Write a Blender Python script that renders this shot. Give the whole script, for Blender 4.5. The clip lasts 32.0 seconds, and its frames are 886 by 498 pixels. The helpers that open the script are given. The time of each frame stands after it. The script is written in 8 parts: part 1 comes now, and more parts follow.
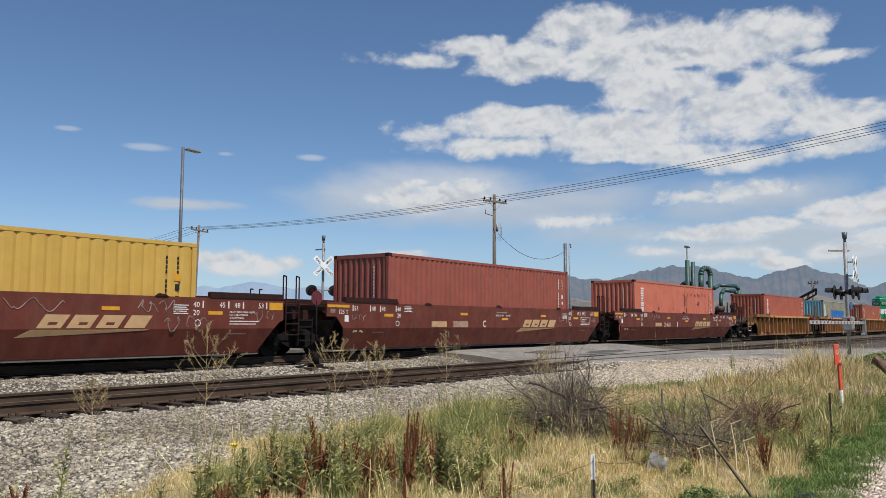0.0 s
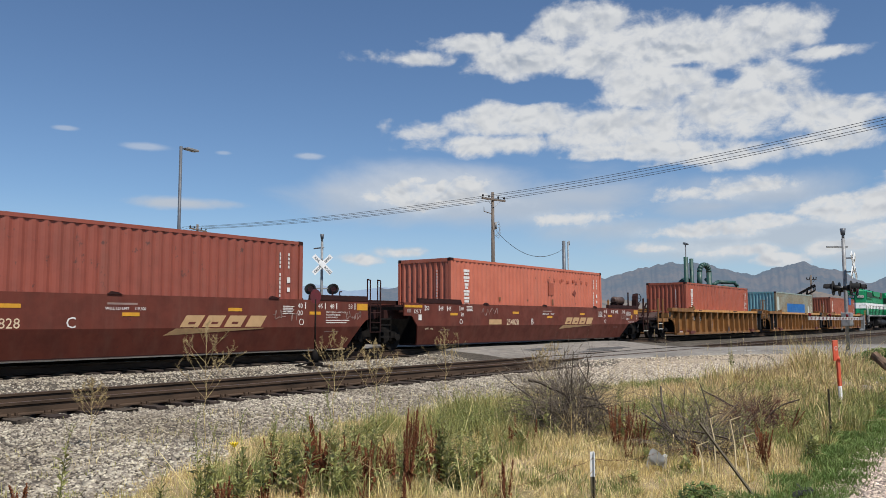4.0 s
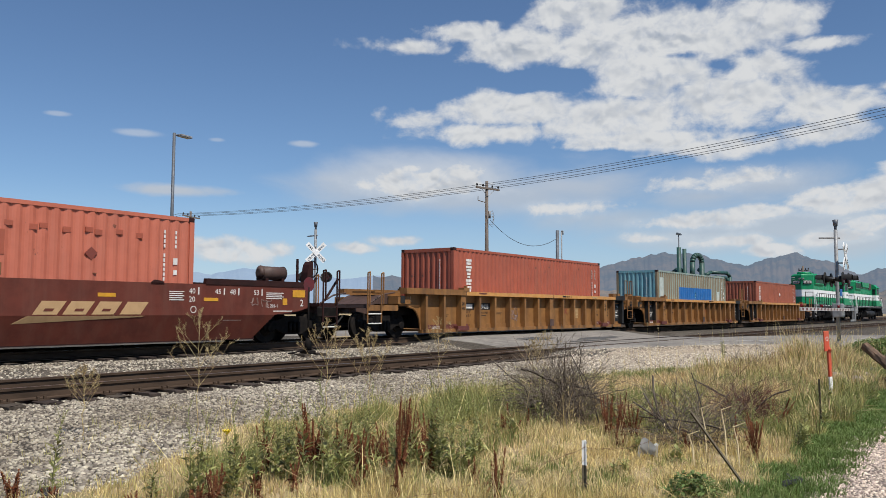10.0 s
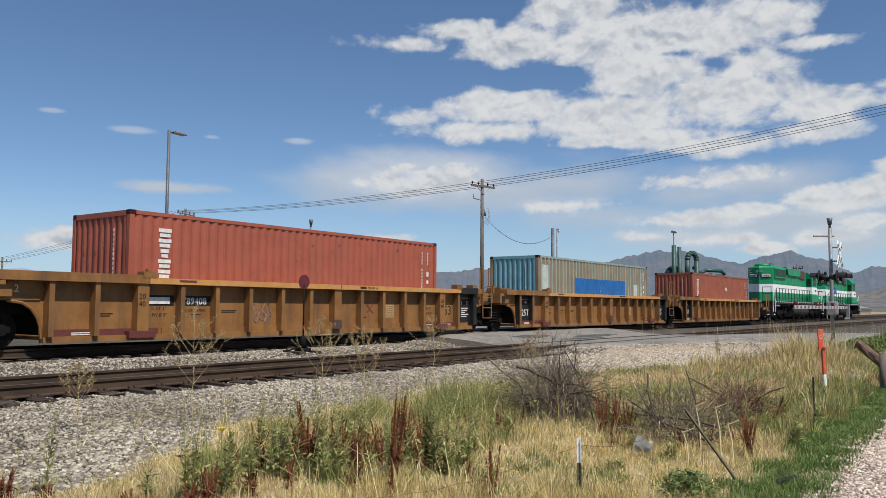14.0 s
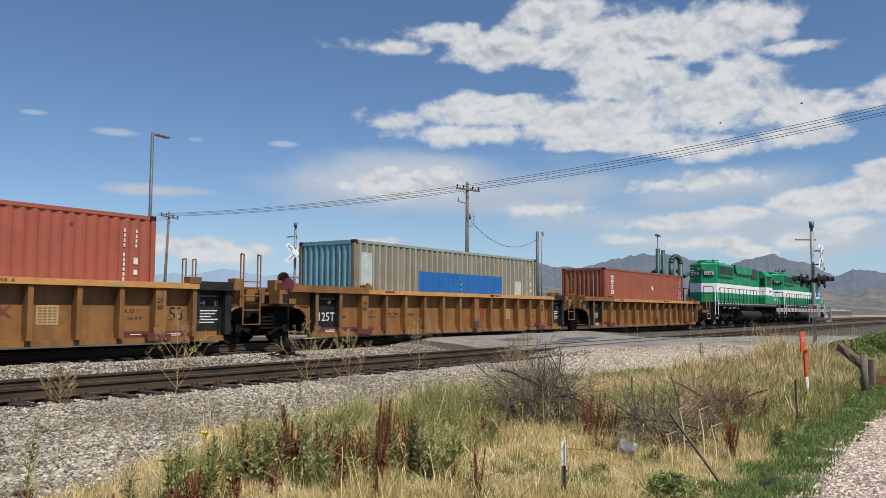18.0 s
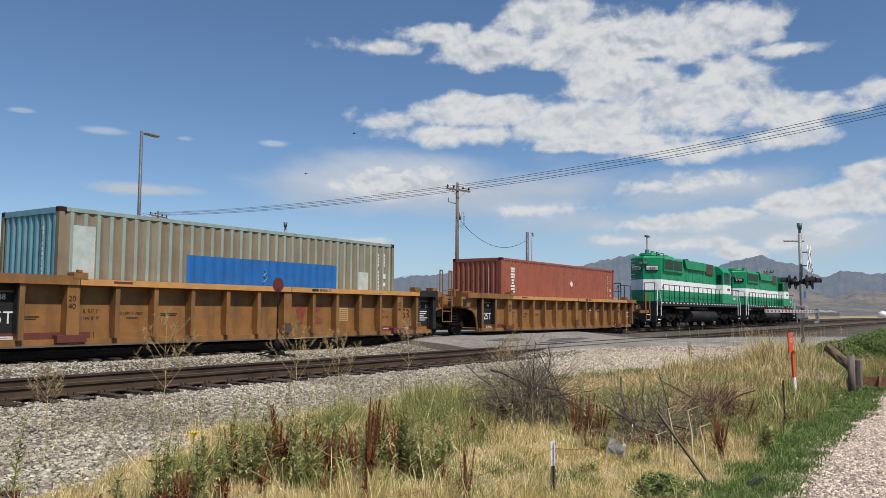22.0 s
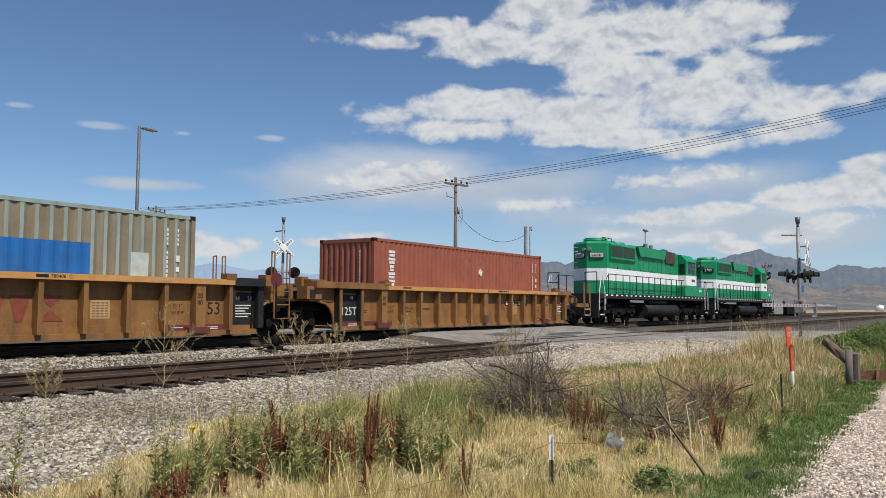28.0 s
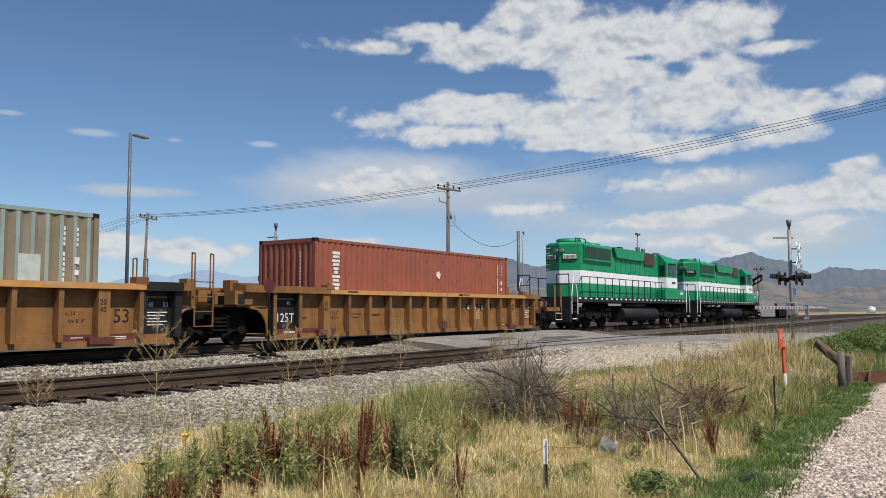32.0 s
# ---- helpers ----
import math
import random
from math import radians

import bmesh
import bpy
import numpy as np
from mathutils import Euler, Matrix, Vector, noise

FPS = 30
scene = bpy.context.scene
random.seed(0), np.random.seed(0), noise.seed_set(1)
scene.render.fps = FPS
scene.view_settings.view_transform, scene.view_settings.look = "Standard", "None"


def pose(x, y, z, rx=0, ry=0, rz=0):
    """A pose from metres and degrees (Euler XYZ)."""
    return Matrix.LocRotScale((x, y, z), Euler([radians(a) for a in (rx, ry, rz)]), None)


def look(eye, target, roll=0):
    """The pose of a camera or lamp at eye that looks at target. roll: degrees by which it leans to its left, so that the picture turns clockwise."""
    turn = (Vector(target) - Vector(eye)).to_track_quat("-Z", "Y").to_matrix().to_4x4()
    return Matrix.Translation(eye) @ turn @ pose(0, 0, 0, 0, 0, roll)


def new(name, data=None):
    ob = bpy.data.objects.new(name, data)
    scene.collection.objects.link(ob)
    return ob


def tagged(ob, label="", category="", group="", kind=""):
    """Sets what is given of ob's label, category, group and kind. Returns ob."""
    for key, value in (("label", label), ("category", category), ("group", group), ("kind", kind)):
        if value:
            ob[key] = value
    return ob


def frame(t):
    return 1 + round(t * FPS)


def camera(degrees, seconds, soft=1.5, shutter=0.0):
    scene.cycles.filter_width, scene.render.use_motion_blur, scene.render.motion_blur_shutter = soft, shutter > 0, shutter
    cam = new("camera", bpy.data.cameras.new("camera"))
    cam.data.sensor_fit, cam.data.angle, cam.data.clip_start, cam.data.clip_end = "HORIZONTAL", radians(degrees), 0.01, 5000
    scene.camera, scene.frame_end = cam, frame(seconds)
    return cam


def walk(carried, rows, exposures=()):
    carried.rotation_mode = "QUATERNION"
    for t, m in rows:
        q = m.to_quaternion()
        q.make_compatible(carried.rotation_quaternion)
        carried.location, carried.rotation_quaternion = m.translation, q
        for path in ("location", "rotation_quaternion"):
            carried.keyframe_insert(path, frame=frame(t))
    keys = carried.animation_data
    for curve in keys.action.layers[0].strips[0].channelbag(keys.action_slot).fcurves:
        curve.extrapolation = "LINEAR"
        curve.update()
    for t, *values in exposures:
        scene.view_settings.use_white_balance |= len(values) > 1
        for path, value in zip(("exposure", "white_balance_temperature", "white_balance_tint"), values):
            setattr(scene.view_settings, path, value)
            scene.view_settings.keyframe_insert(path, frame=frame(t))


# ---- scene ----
EYE = 0.93            # the eye over the rail heads of the far track
YC = 18.34            # centre line of the far track (the train's)
YN = 12.80            # centre line of the near track
ZN = -0.22            # rail head of the near track


def seen_from(yaw, pitch, roll):
    return pose(0, 0, EYE, 90 + pitch, 0, -yaw) @ pose(0, 0, 0, 0, 0, roll)


cam = camera(56.93, 32.0, soft=0.45)
walk(cam, [(t, seen_from(a, b, c)) for t, a, b, c in (
    (0, 53.36, 5.20, 0.19), (0.5, 53.45, 5.27, 0.08), (1, 53.52, 5.28, 0.02), (1.5, 53.57, 5.25, -0.04), (2, 53.59, 5.23, -0.08), (2.5, 53.58, 5.17, -0.05), (3, 53.53, 5.14, -0.06), (3.5, 53.44, 5.10, -0.10), (5.5, 53.84, 4.82, -0.03), (6, 54.08, 4.74, 0.10), (6.5, 54.23, 4.73, 0.15), (7, 54.29, 4.73, 0.24), (7.5, 54.28, 4.68, 0.30), (8, 54.24, 4.64, 0.34), (8.5, 54.15, 4.56, 0.31), (9, 54.02, 4.46, 0.28), (9.5, 53.95, 4.37, 0.26), (10, 53.90, 4.27, 0.23), (10.5, 53.89, 4.16, 0.24), (11, 53.95, 4.04, 0.24), (11.5, 54.00, 3.93, 0.24), (12, 54.05, 3.88, 0.25), (12.5, 54.12, 3.89, 0.27), (13, 54.17, 3.95, 0.31), (13.5, 54.20, 4.06, 0.28), (14, 54.23, 4.11, 0.27), (14.5, 54.27, 4.15, 0.18), (16.5, 54.77, 4.20, 0.07), (17, 54.93, 4.27, 0.14), (17.5, 55.11, 4.32, 0.19), (18, 55.28, 4.34, 0.22), (18.5, 55.46, 4.36, 0.27), (19, 55.52, 4.41, 0.24), (19.5, 55.58, 4.47, 0.17), (20, 55.61, 4.53, 0.14), (20.5, 55.69, 4.51, 0.17), (21, 55.82, 4.48, 0.25), (21.5, 55.93, 4.41, 0.29), (22, 55.98, 4.36, 0.35), (22.5, 55.93, 4.30, 0.39), (23, 55.81, 4.28, 0.31), (23.5, 55.67, 4.29, 0.28), (24, 55.57, 4.29, 0.28), (24.5, 55.54, 4.35, 0.28), (25, 55.57, 4.34, 0.32), (25.5, 55.66, 4.30, 0.32), (27.5, 56.05, 3.98, 0.26), (28, 56.10, 3.98, 0.27), (28.5, 56.14, 4.00, 0.33), (29, 56.17, 4.02, 0.35), (29.5, 56.25, 4.04, 0.36), (30, 56.33, 4.07, 0.29), (30.5, 56.46, 4.11, 0.17), (31, 56.56, 4.17, 0.00), (31.5, 56.61, 4.25, -0.11), (32, 56.61, 4.33, -0.18))])

# the train's way along the track, one value a second
ADVANCE = [20.069, 16.11, 12.131, 8.144, 4.161, 0.197, -3.734, -7.616, -11.426, -15.141, -18.739, -22.203, -25.519, -28.677, -31.692, -34.584, -37.37, -40.07, -42.701, -45.271, -47.75, -50.099, -52.282, -54.265, -56.017, -57.517, -58.778, -59.824, -60.683, -61.401, -62.029, -62.617, -63.22]

# ---- world and sun ----
SUN_EL, SUN_AZ = 57.0, 196.0     # degrees; azimuth clockwise from +Y
scene.view_settings.exposure = 0.0
world = bpy.data.worlds.new("sky")
scene.world = world
world.use_nodes = True


class Nodes:
    """Short hand for node trees."""

    def __init__(self, tree):
        self.t = tree
        tree.nodes.clear()

    def add(self, kind, ins=None, **props):
        n = self.t.nodes.new(kind)
        for k, v in props.items():
            if k == "operation":
                n.operation = v
            elif k == "blend_type":
                n.blend_type = v
            elif k == "data_type":
                n.data_type = v
        for k, v in (ins or {}).items():
            if isinstance(v, bpy.types.NodeSocket):
                self.t.links.new(v, n.inputs[k])
            else:
                n.inputs[k].default_value = v
        return n

    def m(self, op, a, b=0.0, c=0.0):
        n = self.add("ShaderNodeMath", operation=op)
        for i, v in enumerate((a, b, c)):
            if isinstance(v, bpy.types.NodeSocket):
                self.t.links.new(v, n.inputs[i])
            else:
                n.inputs[i].default_value = v
        return n.outputs[0]

    def noise(self, vec, scale, detail=4.0, rough=0.55, dist=0.0):
        return self.add("ShaderNodeTexNoise", {"Vector": vec, "Scale": scale, "Detail": detail, "Roughness": rough, "Distortion": dist}).outputs["Fac"]

    def step(self, v, lo, hi, a=0.0, b=1.0):
        n = self.add("ShaderNodeMapRange", {0: v, 1: lo, 2: hi, 3: a, 4: b})
        n.interpolation_type = "SMOOTHSTEP"
        return n.outputs[0]

    def mix(self, f, a, b):
        n = self.add("ShaderNodeMix", data_type="RGBA")
        for i, v in ((0, f), (6, a), (7, b)):
            if isinstance(v, bpy.types.NodeSocket):
                self.t.links.new(v, n.inputs[i])
            elif i == 0:
                n.inputs[i].default_value = v
            else:
                n.inputs[i].default_value = (*v[:3], 1)
        return n.outputs[2]


def sky():
    n = Nodes(world.node_tree)
    tex = n.t.nodes.new("ShaderNodeTexSky")
    tex.sky_type, tex.sun_disc = "NISHITA", False
    tex.sun_elevation, tex.sun_rotation = radians(SUN_EL), radians(SUN_AZ)
    tex.air_density, tex.dust_density, tex.ozone_density, tex.altitude = 1.0, 0.6, 1.6, 1300
    way = n.add("ShaderNodeTexCoord").outputs["Generated"]
    xyz = n.add("ShaderNodeSeparateXYZ", {0: way})
    az = n.m("MULTIPLY", n.m("ARCTAN2", xyz.outputs[0], xyz.outputs[1]), 57.2958)
    el = n.m("MULTIPLY", n.m("ARCSINE", xyz.outputs[2]), 57.2958)
    flat = n.add("ShaderNodeCombineXYZ", {0: n.m("MULTIPLY", az, 0.10), 1: n.m("MULTIPLY", el, 0.21), 2: 0.0}).outputs[0]
    up = n.add("ShaderNodeCombineXYZ", {0: n.m("MULTIPLY", az, 0.10), 1: n.m("MULTIPLY_ADD", el, 0.21, 0.16), 2: 0.0}).outputs[0]
    round_ = n.add("ShaderNodeCombineXYZ", {0: n.m("MULTIPLY", az, 0.36), 1: n.m("MULTIPLY", el, 0.46), 2: 3.0}).outputs[0]
    higher = n.add("ShaderNodeCombineXYZ", {0: n.m("MULTIPLY_ADD", az, 0.36, 0.05), 1: n.m("MULTIPLY_ADD", el, 0.46, 0.17), 2: 3.0}).outputs[0]
    # cloud banks: azimuth, elevation, half width, half height in degrees, weight
    banks = [(68.4, 18.2, 9.7, 2.26, 1.2), (58.9, 18.0, 4.4, 1.35, 1), (63.6, 20.1, 3.8, 1.38, 1), (75.2, 18.7, 3.4, 1.58, 1.1), (51.7, 18.1, 3.2, 0.60, 0.7), (55.3, 19.1, 3.0, 0.82, 0.8), (68.0, 16.2, 4.6, 1.78, 1.1),
             (79.2, 16.9, 2.4, 0.45, 0.7), (77.8, 18.5, 1.7, 1.17, 0.45), (74.6, 15.8, 2.3, 1.22, 0.9), (58.9, 14.0, 5.0, 1.38, 1), (58.5, 12.3, 5.6, 0.78, 0.8), (66.8, 13.1, 6.6, 1.37, 1), (73.6, 13.9, 6.4, 1.68, 1.1),
             (78.9, 13.0, 3.7, 1.64, 1), (79.5, 11.5, 3.0, 0.93, 0.9), (68.0, 11.5, 5.0, 0.91, 0.8), (71.7, 10.9, 5.5, 0.68, 0.6), (51.7, 13.2, 1.8, 0.54, 0.35), (81.2, 7.2, 4.5, 1.14, 1), (83.9, 7.3, 3.4, 1.46, 1),
             (75.4, 6.5, 2.2, 0.52, 0.8), (70.9, 6.0, 3.7, 0.65, 0.8), (75.8, 4.0, 1.8, 0.52, 0.8), (51.7, 9.9, 1.0, 0.39, 0.6), (52.9, 8.8, 6.0, 1.34, 0.8), (83.7, 14.1, 1.6, 0.54, 0.22), (83.5, 8.8, 1.6, 0.56, 0.5),
             ]
    banks += [(79.3, 4.6, 2.5, 0.62, 0.75), (82.5, 5.6, 2.2, 0.64, 0.8), (73.4, 4.6, 2.9, 0.49, 0.6), (68.3, 4.9, 2.6, 0.43, 0.45), (78.4, 7.0, 2.0, 0.44, 0.6), (70.2, 8.6, 2.6, 0.53, 0.5), (75.0, 8.7, 4.3, 0.67, 0.6), (62.1, 7.1, 3.5, 0.47, 0.45)]
    banks += [(29.4, 4.1, 3.9, 0.9, 1.0), (38.9, 4.0, 5.0, 1.0, 1.2), (35.0, 4.4, 4.5, 0.8, 1.0), (50.3, 4.8, 1.7, 0.5, 0.9), (47.6, 4.3, 1.9, 0.35, 0.6)]
    veils = [(52.9, 8.8, 10.3, 2.44, 1.2), (57.3, 8.0, 10.6, 1.74, 1), (62.1, 8.6, 7.5, 1.57, 0.8), (75.0, 8.5, 7.4, 1.49, 1), (71.7, 7.7, 5.1, 0.99, 0.7), (77.0, 5.6, 8.9, 1.25, 1), (71.6, 4.8, 6.2, 0.99, 0.8),
             (80.7, 4.8, 5.2, 1.43, 1), (45.8, 9.0, 2.3, 0.47, 0.5), (64.8, 6.4, 6.6, 0.94, 0.5)]
    gaps = [(61.3, 15.8, 5.0, 0.91, 1.1), (70.5, 17.0, 2.3, 0.51, 0.8), (73.1, 16.0, 1.5, 0.65, 0.5), (81.6, 14.9, 4.2, 1.17, 1), (81.1, 18.2, 2.3, 1.15, 0.6), (64.1, 10.7, 8.9, 0.54, 0.7), (56.1, 20.8, 4.5, 1.09, 0.9), (80.5, 9.7, 4.3, 0.50, 0.8), (68.7, 10.3, 4.2, 0.46, 0.5)]
    lenses = [(35.5, 7.9, 4.6, 0.55, 0.8), (33.3, 11.5, 1.9, 0.35, 0.4), (28.3, 12.3, 1.0, 0.22, 0.35), (44.0, 11.4, 1.3, 0.3, 0.45), (38.2, 11.4, 0.7, 0.2, 0.3)]

    def over(rows, merge):
        total = None
        for a, e, ra, re, weight in rows:
            dx = n.m("MULTIPLY", n.m("SUBTRACT", az, a), 1 / ra)
            dy = n.m("MULTIPLY", n.m("SUBTRACT", el, e), 1 / re)
            d = n.m("SUBTRACT", 1.0, n.m("SQRT", n.m("ADD", n.m("MULTIPLY", dx, dx), n.m("MULTIPLY", dy, dy))))
            d = n.m("MULTIPLY", d, weight)
            total = d if total is None else n.m("SMOOTH_MAX", total, d, merge)
        return total

    total, thin = over(banks, 0.12), over(veils, 0.3)
    total = n.m("SUBTRACT", total, n.m("MAXIMUM", over(gaps, 0.1), 0.0))
    # beyond the view a few more clouds drift in the clear sky
    wide = n.step(n.m("ABSOLUTE", n.m("SUBTRACT", az, 58.0)), 36.0, 44.0)
    rest = n.m("MULTIPLY_ADD", n.noise(flat, 0.55, 3.0), 3.2, -2.3)
    total = n.add("ShaderNodeMix", {0: wide, 2: total, 3: rest}).outputs[0]
    high = n.step(el, 21.5, 26.0)
    total = n.m("SUBTRACT", total, n.m("MULTIPLY", high, 0.5))
    total = n.m("MAXIMUM", total, -0.75)
    # heaped tops: round puffs of several sizes, torn at the rim
    puffs = n.noise(round_, 0.9, 9.0, 0.58, 0.2)
    shape = n.noise(round_, 0.9, 3.0, 0.5, 0.2)
    above = n.noise(higher, 0.9, 3.0, 0.5, 0.2)
    rims = n.noise(flat, 3.4, 6.0, 0.6, 0.3)
    thick = n.m("ADD", n.m("MULTIPLY_ADD", n.m("SUBTRACT", puffs, 0.5), 2.1, total), n.m("MULTIPLY", n.m("SUBTRACT", rims, 0.5), 0.8))
    alpha = n.m("MULTIPLY", n.step(thick, -0.2, 0.42), n.step(n.noise(round_, 2.2, 7.0, 0.62, 0.4), 0.26, 0.56, 0.72, 1.0))
    # thin sheets among the lower banks
    low = n.step(el, 11.5, 7.5)
    sheer = n.m("ADD", thin, n.m("MULTIPLY", n.m("SUBTRACT", n.noise(flat, 1.3, 6.0, 0.55, 0.3), 0.5), 1.5))
    alpha = n.m("MAXIMUM", alpha, n.m("MULTIPLY", n.step(sheer, -0.25, 0.8), 0.68))
    for a, e, ra, re, weight in lenses:
        dx = n.m("MULTIPLY", n.m("SUBTRACT", az, a), 1 / ra)
        dy = n.m("MULTIPLY", n.m("SUBTRACT", el, e), 1 / re)
        d = n.m("SUBTRACT", 1.0, n.m("SQRT", n.m("ADD", n.m("MULTIPLY", dx, dx), n.m("MULTIPLY", dy, dy))))
        d = n.m("MULTIPLY_ADD", n.m("SUBTRACT", rims, 0.5), 0.9, d)
        alpha = n.m("MAXIMUM", alpha, n.m("MULTIPLY", n.step(d, 0.0, 0.7), weight))
    # tops catch the sun, bellies are grey
    lit = n.step(n.m("ADD", n.m("SUBTRACT", shape, above), n.m("MULTIPLY", n.m("SUBTRACT", puffs, shape), 0.55)), -0.13, 0.05)
    deep = n.step(thick, 0.1, 1.2)
    shade = n.m("MULTIPLY", n.m("SUBTRACT", 1.0, lit), n.m("MULTIPLY_ADD", deep, 0.75, 0.25))
    shade = n.m("MAXIMUM", shade, n.m("MULTIPLY", low, n.m("MULTIPLY", n.step(thick, 0.5, -0.3), 0.5)))
    white = n.mix(shade, (7.4, 7.55, 7.7), (3.8, 4.3, 5.1))
    blue = n.add("ShaderNodeMix", {0: 1.0, 6: tex.outputs[0], 7: (0.845, 0.98, 1.11, 1)}, data_type="RGBA", blend_type="MULTIPLY").outputs[2]
    haze = n.step(el, 0.0, 9.0, 0.55, 0.0)
    blue = n.mix(haze, blue, (4.6, 6.0, 7.8))
    colour = n.mix(alpha, blue, white)
    bg = n.add("ShaderNodeBackground", {"Color": colour, "Strength": 0.092})
    out = n.add("ShaderNodeOutputWorld", {0: bg.outputs[0]})


sky()
sun = new("sun", bpy.data.lights.new("sun", "SUN"))
sun.data.energy, sun.data.angle, sun.data.color = 5.0, radians(0.55), (1.0, 0.95, 0.88)
_s, _c = math.sin(radians(SUN_AZ)), math.cos(radians(SUN_AZ))
SUN_WAY = Vector((_s * math.cos(radians(SUN_EL)), _c * math.cos(radians(SUN_EL)), math.sin(radians(SUN_EL))))
sun.matrix_world = look(SUN_WAY * 60, (0, 0, 0))


# ---- materials ----
def surf(name, base, other=None, scale=3.0, mixed=(0.35, 0.7), rough=0.6, metal=0.0, bump=0.0, bump_scale=None, streak=0.0,
         dirt=None, dirt_amount=0.4, dirt_scale=0.7, vary=0.0, island=False, coat=0.0, wear=None, wear_at=0.68, transl=0.0, stretch=(1, 1, 1), spec=0.5):
    """A surface with grain, wear and stains: base and other at a fine scale, dirt at a coarse one; streak draws it downwards."""
    m = bpy.data.materials.new(name)
    m.use_nodes = True
    n = Nodes(m.node_tree)
    co = n.add("ShaderNodeTexCoord").outputs["Object"]
    mp = n.add("ShaderNodeMapping", {0: co, 3: stretch}).outputs[0]
    other = other or tuple(c * 0.75 for c in base)
    fine = n.noise(mp, scale, 6.0, 0.6)
    col = n.mix(n.step(fine, *mixed), base, other)
    if dirt:
        dv = n.add("ShaderNodeMapping", {0: co, 3: (1, 1, 0.12 if streak else 1)}).outputs[0]
        d = n.m("MULTIPLY", n.step(n.noise(dv, dirt_scale * (4 if streak else 1), 7.0, 0.65), 0.42, 0.75), dirt_amount)
        col = n.mix(d, col, dirt)
    if wear:
        wv = n.add("ShaderNodeMapping", {0: co, 3: (1, 1, 0.6)}).outputs[0]
        spots = n.m("MULTIPLY", n.noise(wv, 5.5, 8.0, 0.72), n.m("MULTIPLY_ADD", n.noise(co, 0.9, 2.0), 0.5, 0.75))
        col = n.mix(n.step(spots, wear_at, wear_at + 0.06), col, wear)
    if vary:
        rnd = n.add("ShaderNodeNewGeometry").outputs["Random Per Island"] if island else n.add("ShaderNodeObjectInfo").outputs["Random"]
        hsv = n.add("ShaderNodeHueSaturation", {"Value": n.m("MULTIPLY_ADD", rnd, 2 * vary, 1 - vary), "Color": col,
                                                "Hue": n.m("MULTIPLY_ADD", rnd, 0.03, 0.485)})
        col = hsv.outputs[0]
    ins = {"Base Color": col, "Metallic": metal, "Roughness": n.step(fine, 0.2, 0.8, max(rough - 0.1, 0.02), min(rough + 0.12, 1.0)),
           "Coat Weight": coat, "Specular IOR Level": spec}
    if bump:
        b = n.add("ShaderNodeBump", {"Height": n.noise(mp, bump_scale or scale * 4, 5.0, 0.6), "Strength": bump, "Distance": 0.02})
        ins["Normal"] = b.outputs[0]
    p = n.add("ShaderNodeBsdfPrincipled", ins)
    last = p.outputs[0]
    if transl:
        tr = n.add("ShaderNodeBsdfTranslucent", {"Color": col})
        last = n.add("ShaderNodeMixShader", {0: transl, 1: last, 2: tr.outputs[0]}).outputs[0]
    n.add("ShaderNodeOutputMaterial", {0: last})
    return m


M_MAROON = surf("maroon_car_paint", (0.128, 0.032, 0.02), (0.095, 0.025, 0.016), 2.5, rough=0.6, spec=0.25, dirt=(0.15, 0.066, 0.048), dirt_amount=0.4, streak=1, bump=0.06, bump_scale=2.5, wear=(0.06, 0.027, 0.02), wear_at=0.66)
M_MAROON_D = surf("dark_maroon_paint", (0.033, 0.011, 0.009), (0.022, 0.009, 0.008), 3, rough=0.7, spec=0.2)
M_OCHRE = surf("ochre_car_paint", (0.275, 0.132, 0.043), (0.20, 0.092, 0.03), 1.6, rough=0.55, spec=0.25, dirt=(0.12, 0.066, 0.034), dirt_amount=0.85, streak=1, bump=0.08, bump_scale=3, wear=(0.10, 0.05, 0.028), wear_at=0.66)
# Lighter copy of the side paint: sun on the top chord, painted in.
M_OCHRE_TOP = surf("sunlit_ochre_paint", (0.55, 0.27, 0.075), (0.46, 0.215, 0.055), 3, rough=0.5, dirt=(0.36, 0.2, 0.09), dirt_amount=0.5)
M_BLACK = surf("black_car_paint", (0.014, 0.014, 0.015), (0.024, 0.022, 0.02), 3, rough=0.65, spec=0.25)
# Iron and wheel steel are darkened to paint in the shade under the cars.
M_IRON = surf("near_black_iron", (0.008, 0.007, 0.0065), (0.018, 0.015, 0.013), 5, rough=0.85, bump=0.2, spec=0.12)
M_WHEEL = surf("wheel_steel", (0.012, 0.010, 0.009), (0.026, 0.02, 0.015), 6, rough=0.8, spec=0.15)
M_RED = surf("faded_red_container_paint", (0.35, 0.085, 0.045), (0.30, 0.07, 0.038), 2.0, rough=0.55, dirt=(0.26, 0.09, 0.055), dirt_amount=0.6, streak=1, bump=0.08, bump_scale=2.5, wear=(0.10, 0.035, 0.022), wear_at=0.63)
M_SALMON = surf("sun_bleached_red_container_paint", (0.50, 0.14, 0.082), (0.43, 0.115, 0.066), 1.4, rough=0.6, dirt=(0.38, 0.13, 0.085), dirt_amount=0.6, streak=1, bump=0.06, bump_scale=2.5, wear=(0.15, 0.05, 0.03), wear_at=0.65)
M_BROWNRED = surf("dull_brown_red_container_paint", (0.27, 0.066, 0.04), (0.22, 0.053, 0.033), 1.6, rough=0.55, dirt=(0.20, 0.07, 0.046), dirt_amount=0.6, streak=1, bump=0.08, bump_scale=2.5, wear=(0.10, 0.04, 0.03), wear_at=0.62)
